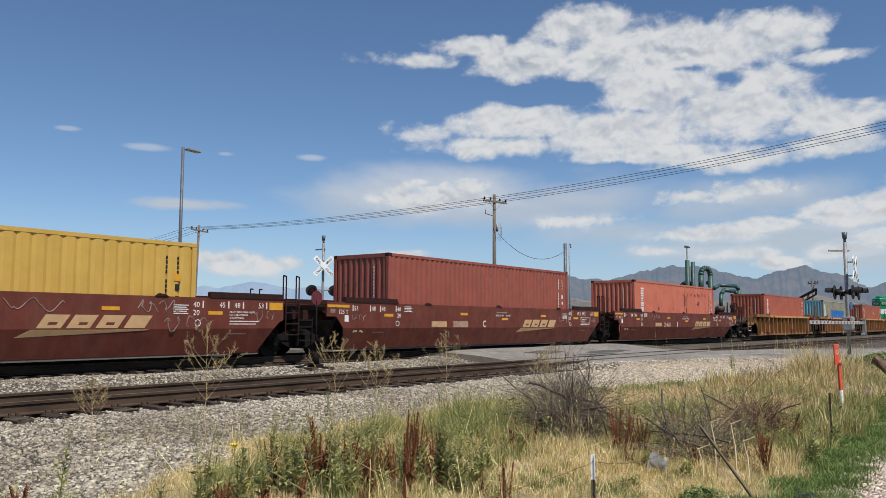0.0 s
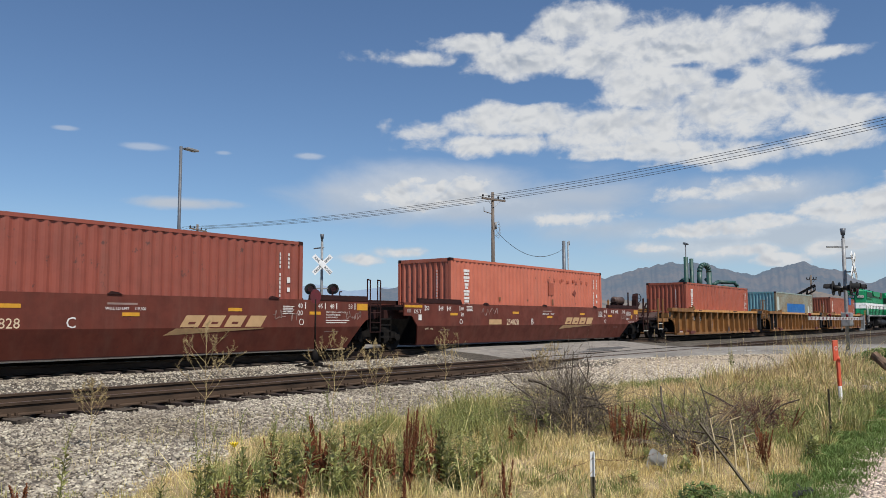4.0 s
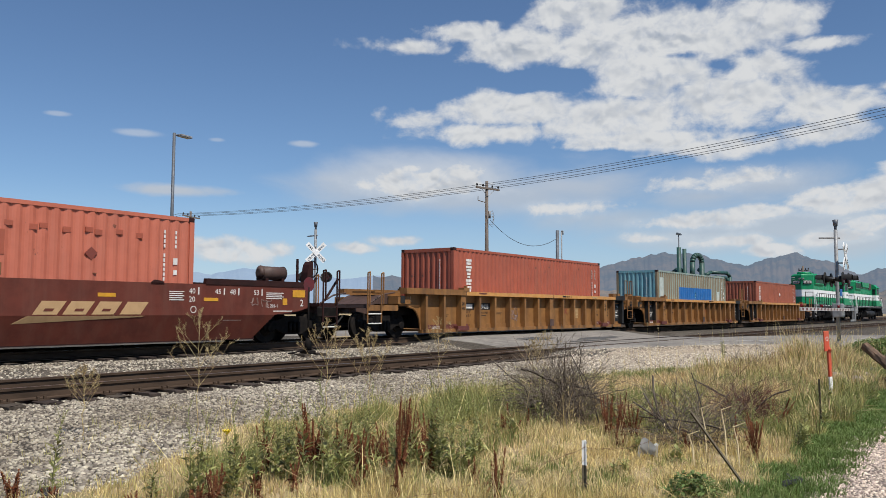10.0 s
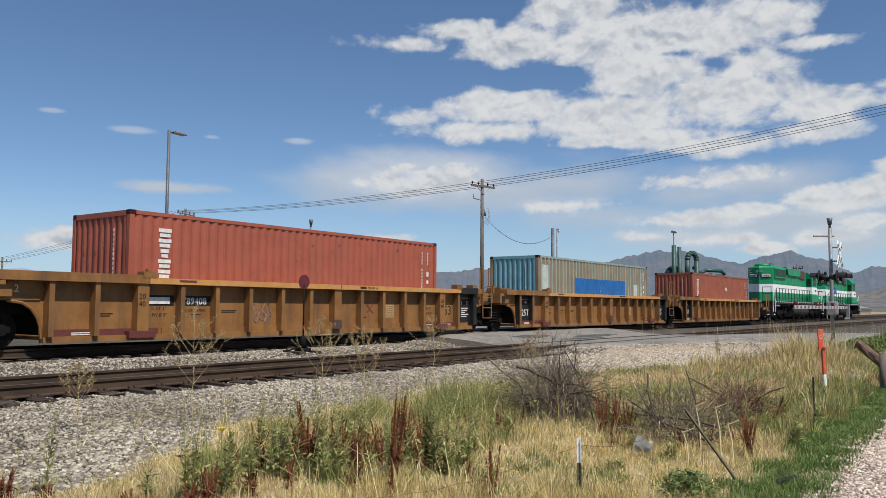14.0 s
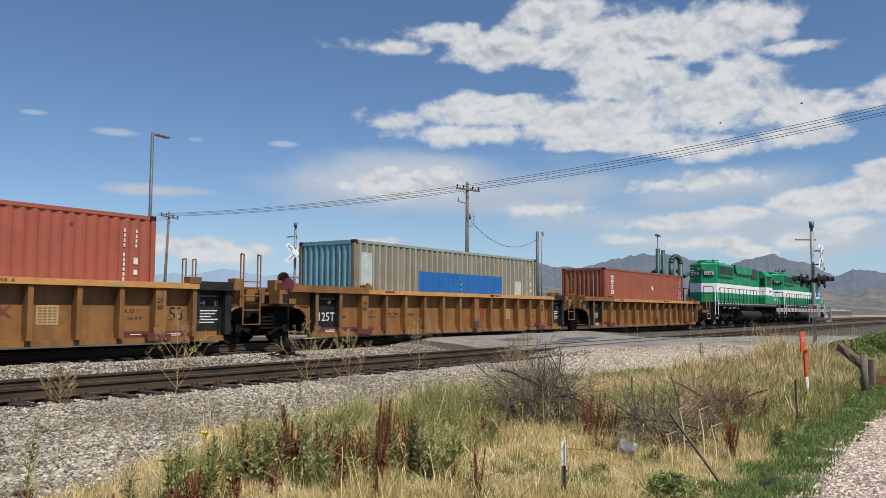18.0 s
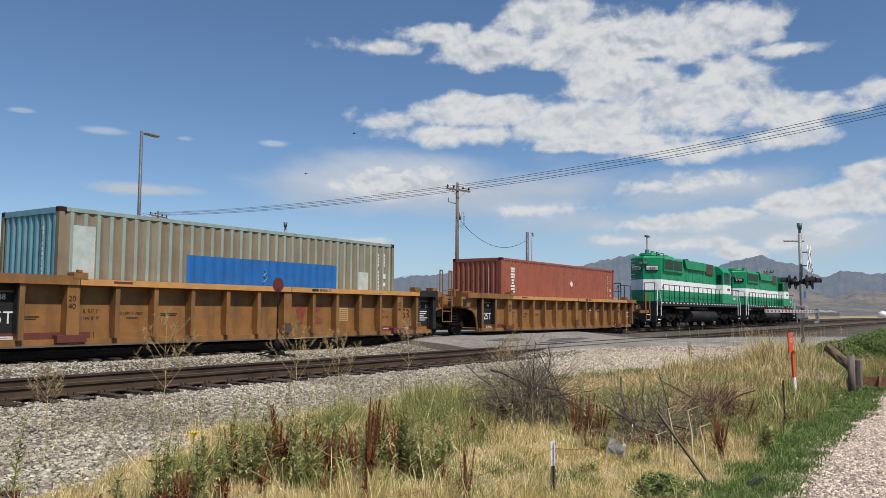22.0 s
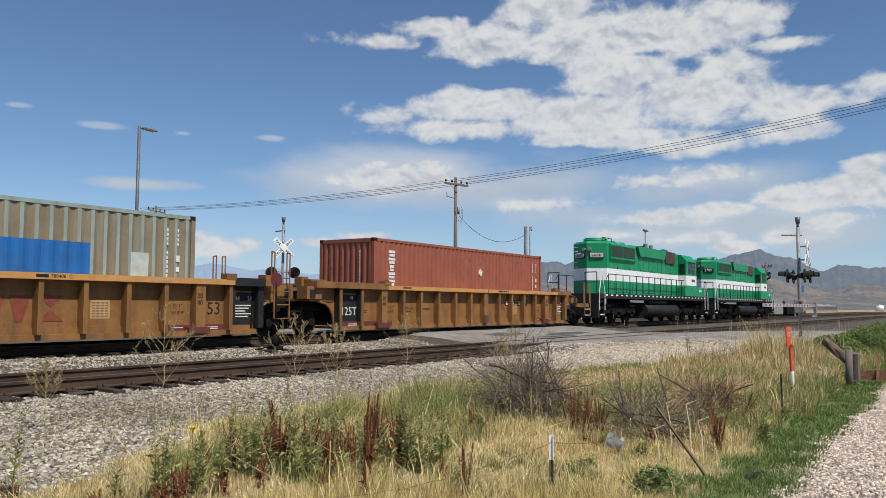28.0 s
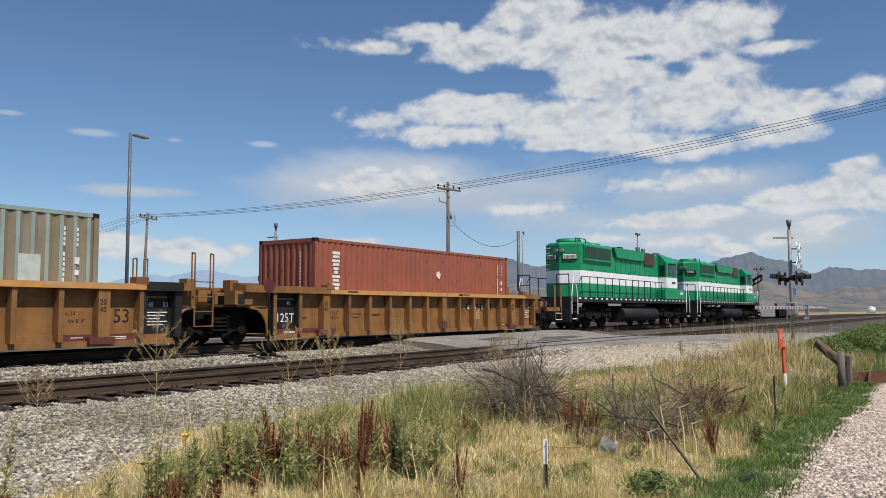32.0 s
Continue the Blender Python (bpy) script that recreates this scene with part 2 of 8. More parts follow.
M_RED3 = surf("worn_brick_red_container_paint", (0.30, 0.083, 0.042), (0.25, 0.066, 0.034), 1.6, rough=0.55, dirt=(0.19, 0.068, 0.042), dirt_amount=0.65, streak=1, bump=0.1, bump_scale=2.0, wear=(0.11, 0.04, 0.026), wear_at=0.62)
M_RED2 = surf("dark_red_container_paint", (0.22, 0.045, 0.027), (0.18, 0.037, 0.023), 2.0, rough=0.55, dirt=(0.15, 0.05, 0.035), dirt_amount=0.6, streak=1, bump=0.08, bump_scale=2.5, wear=(0.07, 0.028, 0.02), wear_at=0.63)
M_YELLOW = surf("mustard_container_paint", (0.52, 0.325, 0.06), (0.47, 0.285, 0.05), 1.5, rough=0.5, dirt=(0.45, 0.29, 0.09), dirt_amount=0.35, streak=1)
M_TEAL = surf("weathered_teal_paint", (0.26, 0.35, 0.31), (0.22, 0.28, 0.25), 1.5, rough=0.6, dirt=(0.22, 0.17, 0.11), dirt_amount=0.75, streak=1, dirt_scale=1.0)
M_TEAL_BARE = surf("brown_weathered_panel", (0.21, 0.16, 0.095), (0.165, 0.125, 0.075), 1.5, rough=0.7, dirt=(0.25, 0.27, 0.22), dirt_amount=0.5, streak=1, dirt_scale=1.0)
M_TEAL_END = surf("teal_end_paint", (0.15, 0.36, 0.41), (0.12, 0.28, 0.33), 1.5, rough=0.6, dirt=(0.2, 0.25, 0.24), dirt_amount=0.7, streak=1, dirt_scale=1.2)
M_BLUE = surf("blue_patch_paint", (0.009, 0.115, 0.36), (0.008, 0.09, 0.28), 2, rough=0.55, dirt=(0.02, 0.16, 0.42), dirt_amount=0.4, streak=1)
M_PALE_TEAL = surf("pale_faded_label", (0.45, 0.50, 0.46), (0.36, 0.40, 0.36), 4, rough=0.7, dirt=(0.25, 0.22, 0.15), dirt_amount=0.4)
M_GREEN = surf("green_engine_paint", (0.007, 0.26, 0.105), (0.006, 0.225, 0.09), 2, rough=0.45, dirt=(0.03, 0.16, 0.085), dirt_amount=0.45, streak=1, spec=0.3, wear=(0.02, 0.09, 0.05), wear_at=0.68)
M_WHITE = surf("white_paint", (0.84, 0.84, 0.82), (0.76, 0.76, 0.74), 3, rough=0.45, dirt=(0.55, 0.53, 0.5), dirt_amount=0.3, streak=1)
M_DULL_WHITE = surf("dull_white_paint", (0.5, 0.49, 0.47), (0.4, 0.39, 0.37), 4, rough=0.6, dirt=(0.25, 0.23, 0.21), dirt_amount=0.5)
M_LETTER = surf("white_lettering", (0.72, 0.70, 0.66), (0.55, 0.52, 0.48), 9, rough=0.6)
M_GOLD = surf("gold_lettering", (0.46, 0.29, 0.14), (0.40, 0.25, 0.12), 5, rough=0.6)
M_PALE_GOLD = surf("pale_gold_lettering", (0.66, 0.53, 0.36), (0.5, 0.38, 0.25), 8, rough=0.6)
M_ROCK = surf("tan_rock", (0.30, 0.245, 0.19), (0.18, 0.15, 0.12), 5, rough=0.95, bump=0.5)
M_FADED = surf("faded_tan_paper", (0.42, 0.29, 0.14), (0.36, 0.23, 0.10), 6, rough=0.7)
M_TANK = surf("dull_brown_tank_paint", (0.075, 0.042, 0.032), (0.05, 0.028, 0.022), 4, rough=0.65, dirt=(0.11, 0.06, 0.04), dirt_amount=0.5)
M_AMBER = surf("amber_reflector", (0.62, 0.30, 0.02), (0.5, 0.25, 0.02), 8, rough=0.4)
M_CHALK = surf("pale_spray_paint", (0.27, 0.19, 0.165), (0.13, 0.07, 0.058), 4, rough=0.8)
M_BROWNBOX = surf("red_brown_panel", (0.13, 0.03, 0.022), (0.10, 0.026, 0.02), 4, rough=0.6)
M_FADED_RED = surf("faded_red_mark", (0.19, 0.034, 0.02), (0.22, 0.06, 0.024), 7, rough=0.6)
M_GLASS = surf("dark_window_glass", (0.012, 0.016, 0.018), (0.02, 0.025, 0.026), 2, rough=0.08)
M_GRILLE = surf("dark_green_grille", (0.01, 0.032, 0.021), (0.02, 0.055, 0.036), 12, rough=0.8, stretch=(1, 1, 6))
M_RAIL = surf("rusty_rail_side", (0.085, 0.056, 0.038), (0.045, 0.031, 0.022), 4, rough=0.8, bump=0.1, stretch=(0.3, 1, 1), spec=0.12)
M_RAILHEAD = surf("worn_rail_head", (0.24, 0.2, 0.17), (0.15, 0.12, 0.1), 6, rough=0.4, metal=0.6, stretch=(0.2, 1, 1))
M_TIE = surf("creosoted_timber", (0.075, 0.058, 0.047), (0.04, 0.032, 0.027), 5, rough=0.95, bump=0.5, stretch=(3, 0.4, 1), vary=0.3, spec=0.12)
M_BALLAST = surf("grey_ballast_bed", (0.105, 0.092, 0.074), (0.035, 0.03, 0.025), 22, (0.4, 0.62), rough=0.95, bump=1.0, bump_scale=26, dirt=(0.16, 0.14, 0.115), dirt_amount=0.6, dirt_scale=0.5, spec=0.1)
# Oil-stained bed, with the train's shadow painted into the same dark colour.
M_OIL_SHADE = surf("oil_and_shade_ballast", (0.045, 0.04, 0.035), (0.018, 0.016, 0.014), 22, (0.4, 0.62), rough=0.95, bump=1.0, bump_scale=26, spec=0.1)
M_CINDER = surf("dark_cinder_ground", (0.065, 0.046, 0.032), (0.04, 0.03, 0.022), 9, (0.4, 0.62), rough=1.0, bump=0.8, spec=0.1)
M_TAR = surf("dark_tar_patch", (0.10, 0.10, 0.098), (0.07, 0.07, 0.068), 5, rough=0.9, bump=0.3, bump_scale=60, spec=0.1)
M_STONE = surf("ballast_stone", (0.415, 0.365, 0.29), (0.22, 0.19, 0.15), 9, rough=0.9, dirt=(0.15, 0.12, 0.085), dirt_amount=0.8, dirt_scale=0.45, vary=0.58, island=True, spec=0.2)
M_PINK = surf("pale_pink_gravel", (0.64, 0.52, 0.43), (0.40, 0.32, 0.26), 9, rough=0.9, vary=0.5, island=True, spec=0.2)
M_PINKBED = surf("pale_gravel_bed", (0.28, 0.23, 0.19), (0.12, 0.10, 0.085), 30, (0.4, 0.62), rough=0.95, bump=1.0, spec=0.1)
M_ASPHALT = surf("old_grey_asphalt", (0.265, 0.245, 0.215), (0.19, 0.175, 0.155), 4, rough=0.9, bump=0.3, bump_scale=60, dirt=(0.12, 0.112, 0.102), dirt_amount=0.75, dirt_scale=0.6, spec=0.1)
M_VERGE = surf("tan_verge_dirt", (0.36, 0.30, 0.225), (0.23, 0.185, 0.135), 7, rough=1.0, bump=0.8, bump_scale=20, spec=0.1)
M_VERGE_STONE = surf("pale_verge_stone", (0.52, 0.45, 0.36), (0.34, 0.285, 0.22), 9, rough=0.9, vary=0.5, island=True, spec=0.2)
M_EARTH = surf("dry_soil", (0.42, 0.325, 0.19), (0.28, 0.21, 0.12), 6, rough=1.0, bump=0.6, dirt=(0.14, 0.13, 0.06), dirt_amount=0.7, dirt_scale=0.35, spec=0.1)
M_STEEL = surf("galvanised_steel", (0.30, 0.305, 0.31), (0.2, 0.205, 0.21), 6, rough=0.6, metal=0.3, dirt=(0.14, 0.13, 0.12), dirt_amount=0.5)
M_GREYPOST = surf("grey_painted_mast", (0.10, 0.11, 0.125), (0.075, 0.085, 0.1), 5, rough=0.5)
M_WOOD = surf("weathered_pole_timber", (0.17, 0.135, 0.11), (0.10, 0.08, 0.066), 6, rough=0.9, bump=0.4, stretch=(4, 4, 0.25))
M_WIRE = surf("dark_wire", (0.045, 0.05, 0.06), (0.06, 0.065, 0.075), 5, rough=0.6)
M_PIPE = surf("dark_green_duct_paint", (0.02, 0.075, 0.06), (0.03, 0.06, 0.05), 3, rough=0.5)
M_TARGET = surf("dark_red_disc", (0.12, 0.012, 0.016), (0.08, 0.012, 0.014), 6, rough=0.5)
M_ORANGE = surf("orange_plastic", (0.62, 0.085, 0.03), (0.5, 0.06, 0.025), 5, rough=0.55, dirt=(0.45, 0.16, 0.09), dirt_amount=0.6, dirt_scale=3)
M_LENS = surf("unlit_red_lens", (0.16, 0.006, 0.008), (0.1, 0.005, 0.006), 5, rough=0.15)
M_CONCRETE = surf("pale_concrete", (0.42, 0.40, 0.37), (0.33, 0.31, 0.29), 5, rough=0.9, bump=0.3)
M_RUST = surf("orange_brown_rust", (0.19, 0.085, 0.04), (0.11, 0.05, 0.027), 7, rough=0.9, bump=0.3)
M_DRY = surf("dry_grass", (0.77, 0.625, 0.32), (0.56, 0.43, 0.175), 0.8, rough=0.8, vary=0.35, island=True, transl=0.25)
M_TANGRASS = surf("tan_dead_grass", (0.74, 0.57, 0.31), (0.52, 0.375, 0.185), 0.8, rough=0.85, vary=0.38, island=True, transl=0.25)
M_OLIVE = surf("half_dry_grass", (0.29, 0.275, 0.09), (0.52, 0.44, 0.18), 0.8, rough=0.8, vary=0.4, island=True, transl=0.3)
M_FRESH = surf("fine_green_grass", (0.20, 0.235, 0.07), (0.36, 0.355, 0.125), 0.8, rough=0.8, vary=0.4, island=True, transl=0.3)
M_REDTWIG = surf("reddish_dead_twig", (0.15, 0.06, 0.04), (0.085, 0.045, 0.034), 5, rough=0.95, vary=0.35, island=True)
M_POST = surf("olive_brown_post_paint", (0.12, 0.10, 0.06), (0.08, 0.06, 0.04), 8, rough=0.8)
M_LOG = surf("brown_weathered_log", (0.17, 0.105, 0.065), (0.09, 0.06, 0.042), 6, rough=0.95, bump=0.5)
M_SHRUB = surf("olive_shrub_leaf", (0.12, 0.18, 0.05), (0.2, 0.245, 0.08), 0.8, rough=0.8, vary=0.45, island=True, transl=0.3)
M_LUSH = surf("green_grass", (0.13, 0.2, 0.045), (0.19, 0.25, 0.07), 0.8, rough=0.7, vary=0.35, island=True, transl=0.3)
M_LEAF = surf("weed_leaf", (0.19, 0.205, 0.062), (0.46, 0.43, 0.18), 1.5, rough=0.6, vary=0.5, island=True, transl=0.25)
M_DOCK = surf("red_brown_seed_head", (0.15, 0.052, 0.025), (0.075, 0.028, 0.015), 4, rough=0.95, vary=0.45, island=True, spec=0.1)
M_STRAW = surf("straw_stem", (0.6, 0.49, 0.29), (0.46, 0.37, 0.22), 4, rough=0.9, vary=0.25, island=True)
M_MUSTARD = surf("dry_mustard_twig", (0.44, 0.335, 0.165), (0.27, 0.19, 0.09), 4, rough=0.95, vary=0.35, island=True)
M_LIMB = surf("dark_dead_limb", (0.10, 0.08, 0.06), (0.06, 0.047, 0.037), 6, rough=0.95, bump=0.4)
M_TWIG = surf("grey_dead_twig", (0.205, 0.163, 0.12), (0.085, 0.065, 0.048), 5, rough=0.95, vary=0.45, island=True)
M_PETAL = surf("yellow_petal", (0.80, 0.60, 0.02), (0.7, 0.5, 0.02), 4, rough=0.6)
M_PLASTIC = surf("pale_plastic_litter", (0.55, 0.56, 0.55), (0.42, 0.42, 0.41), 5, rough=0.5, transl=0.35)
M_SEED = surf("pale_seed_stalk", (0.74, 0.60, 0.32), (0.55, 0.42, 0.19), 3, rough=0.85, vary=0.35, island=True, transl=0.2)
M_ROOF = surf("pale_metal_roof", (0.62, 0.62, 0.60), (0.5, 0.5, 0.48), 2, rough=0.5)


# ---- building helpers ----
def box(bm, x0, x1, y0, y1, z0, z1, bevel=0.0):
    vs = [bm.verts.new((x, y, z)) for x in (x0, x1) for y in (y0, y1) for z in (z0, z1)]
    for q in ((0, 1, 3, 2), (4, 6, 7, 5), (0, 4, 5, 1), (2, 3, 7, 6), (0, 2, 6, 4), (1, 5, 7, 3)):
        bm.faces.new([vs[i] for i in q])
    if bevel:
        es = {e for v in vs for e in v.link_edges}
        bmesh.ops.bevel(bm, geom=list(es), offset=bevel, segments=1, affect="EDGES")


def cyl(bm, a, b, r, n=10, r2=None):
    a, b = Vector(a), Vector(b)
    w = (b - a).normalized()
    s = w.orthogonal().normalized()
    t = w.cross(s)
    r2 = r if r2 is None else r2
    rings = [[bm.verts.new(c + (s * math.cos(k) + t * math.sin(k)) * q) for k in (2 * math.pi * i / n for i in range(n))] for c, q in ((a, r), (b, r2))]
    for i in range(n):
        f = bm.faces.new((rings[0][i], rings[0][(i + 1) % n], rings[1][(i + 1) % n], rings[1][i]))
        f.smooth = n > 6
    bm.faces.new(rings[0][::-1])
    bm.faces.new(rings[1])


def tube(bm, pts, r, n=6):
    for a, b in zip(pts, pts[1:]):
        cyl(bm, a, b, r, n)


def prism(bm, pts, y0, y1):
    """A polygon in the x-z plane, thick in y."""
    a = [bm.verts.new((x, y0, z)) for x, z in pts]
    b = [bm.verts.new((x, y1, z)) for x, z in pts]
    bm.faces.new(a)
    bm.faces.new(b[::-1])
    for i in range(len(pts)):
        j = (i + 1) % len(pts)
        bm.faces.new((a[j], a[i], b[i], b[j]))


def mesh_of(name, bm, mat):
    bmesh.ops.recalc_face_normals(bm, faces=bm.faces)
    me = bpy.data.meshes.new(name)
    bm.to_mesh(me)
    bm.free()
    for x in (mat if isinstance(mat, (list, tuple)) else (mat,)):
        me.materials.append(x)
    return me


def part(name, bm, mat, parent, label="", at=None):
    me = bm if isinstance(bm, bpy.types.Mesh) else mesh_of(name, bm, mat)
    ob = new(name, me)
    ob.parent = parent
    if at is not None:
        ob.matrix_basis = at
    if label:
        ob["label"] = label
    return ob


def boxes(*rows):
    bm = bmesh.new()
    for r in rows:
        box(bm, *r)
    return bm


def pieces(name, rows, mat, parent, label=""):
    for r in rows:
        part(name, boxes(r), mat, parent, label)


def root(name, at, label, category, group="", kind=""):
    ob = new(name)
    ob.empty_display_size = 0.3
    ob.matrix_basis = at
    return tagged(ob, label, category, group, kind)


def alone(name, bm, mat, label, category, group="", kind="", at=None):
    ob = new(name, mesh_of(name, bm, mat))
    if at is not None:
        ob.matrix_basis = at
    return tagged(ob, label, category, group, kind)


WORDS = {}


def word(text, height):
    """A flat mesh of built-in letters in the x-z plane, read from -y; origin at the lower left."""
    key = (text, height)
    if key not in WORDS:
        cu = bpy.data.curves.new("letters", "FONT")
        cu.body, cu.size, cu.extrude, cu.resolution_u = text, height * 1.37, 0.002, 2
        ob = bpy.data.objects.new("letters", cu)
        me = bpy.data.meshes.new_from_object(ob)
        me.transform(Matrix.Rotation(radians(90), 4, "X"))
        bpy.data.objects.remove(ob)
        bpy.data.curves.remove(cu)
        WORDS[key] = me
    return WORDS[key].copy()


def written(text, height, mat, parent, x, y, z, label="", turn=0):
    me = word(text, height)
    me.materials.clear()
    me.materials.append(mat)
    return part("lettering", me, None, parent, label or "stencilled lettering", pose(x, y, z, 0, 0, turn))


def bars(parent, rows, mat, y, name="small_print", label="unreadable small print"):
    """Plain bars where writing cannot be read: x, z, width, height; each a part."""
    for x, z, w, h in rows:
        part(name, boxes((x, x + w, y - 0.004, y + 0.004, z, z + h)), mat, parent, label)


# ---- rolling stock ----
R_WAGON, R_ENGINE = 0.42, 0.50
WHEELS = []      # (object, x, radius)
TRAIN = []       # (object, place along the train)


def wheelset(parent, x, r):
    bm = bmesh.new()
    cyl(bm, (0, -0.95, 0), (0, 0.95, 0), 0.085, 10)
    for s in (-1, 1):
        cyl(bm, (0, s * 0.69, 0), (0, s * 0.82, 0), r, 28)
        cyl(bm, (0, s * 0.66, 0), (0, s * 0.69, 0), r + 0.026, 28)
        cyl(bm, (0, s * 0.82, 0), (0, s * 0.835, 0), r * 0.55, 16, r * 0.4)
        for k in range(3):
            a = 2.1 * k
            cyl(bm, (math.cos(a) * 0.1, s * 0.955, math.sin(a) * 0.1), (math.cos(a) * 0.1, s * 0.97, math.sin(a) * 0.1), 0.02, 6)
    ob = part("wheelset", bm, M_WHEEL, parent, "steel wheels on an axle", pose(x, 0, r))
    WHEELS.append((ob, x, r))
    return ob


def wagon_bogie(parent, x):
    bm = bmesh.new()
    for s in (-1, 1):
        y0, y1 = (0.86, 1.0) if s > 0 else (-1.0, -0.86)
        prism(bm, [(x - 1.1, 0.36), (x - 1.1, 0.56), (x - 0.6, 0.62), (x - 0.35, 0.74), (x + 0.35, 0.74), (x + 0.6, 0.62), (x + 1.1, 0.56), (x + 1.1, 0.36),
                   (x + 0.68, 0.40), (x + 0.30, 0.22), (x - 0.30, 0.22), (x - 0.68, 0.40)], y0, y1)
        for k in (-0.16, 0, 0.16):
            cyl(bm, (x + k, s * 1.03, 0.28), (x + k, s * 1.03, 0.58), 0.055, 8)
        for k in (-0.89, 0.89):
            cyl(bm, (x + k, s * 0.95, R_WAGON), (x + k, s * 1.07, R_WAGON), 0.12, 12)
    box(bm, x - 0.22, x + 0.22, -0.9, 0.9, 0.45, 0.72)
    frame_ = part("bogie_frame", bm, M_IRON, parent, "cast-steel bogie blackened for the shade under the car")
    wheelset(frame_, x - 0.89, R_WAGON)
    wheelset(frame_, x + 0.89, R_WAGON)


def ladder(parent, x0, x1, y, z0, z1, n, mat, top=None):
    """Side ladder with tall stiles."""
    for x in (x0, x1):
        bm = bmesh.new()
        zt = top or z1
        tube(bm, [(x, y, z0), (x, y, zt), (x, y + 0.12, zt + 0.03), (x, y + 0.12, z1 - 0.5)], 0.022, 6)
        part("grab_rail", bm, mat, parent)
    for i in range(n):
        z = z0 + (z1 - z0) * i / max(n - 1, 1)
        bm = bmesh.new()
        cyl(bm, (x0, y, z), (x1, y, z), 0.016, 6)
        part("rung", bm, mat, parent)


def coupler(parent, x, way):
    bm = bmesh.new()
    box(bm, min(x, x + way * 0.7), max(x, x + way * 0.7), -0.11, 0.11, 0.72, 0.98)
    box(bm, x + way * 0.7 - 0.16, x + way * 0.7 + 0.16, -0.2, 0.2, 0.68, 1.02, 0.04)
    part("coupler", bm, M_IRON, parent, "cast coupler")
    bm = bmesh.new()
    tube(bm, [(x, -0.3, 0.75), (x + way * 0.3, -0.32, 0.5), (x + way * 0.6, -0.3, 0.42), (x + way * 0.85, -0.25, 0.55)], 0.03, 6)
    part("air_hose", bm, M_BLACK, parent)


def squiggle(parent, x, z, w, h, y, seed, n=26):
    """Loose spray-paint lines."""
    rnd = random.Random(seed)
    bm = bmesh.new()
    n *= 3
    wild, p = rnd.uniform(2.6, 4.2), None
    for i in range(n + 1):
        k = i / n
        a = k * wild * 7
        q = Vector((x + w * k + 0.22 * h * math.sin(a * 1.3), y, z + h * (0.5 + 0.33 * math.sin(a) + 0.17 * math.sin(a * 2.3 + seed))))
        if p is not None and int(k * 9) % 5 != 4:
            cyl(bm, p, q, 0.012, 5)
        p = q
    part("graffiti", bm, M_CHALK, parent, "pale sprayed scrawl")


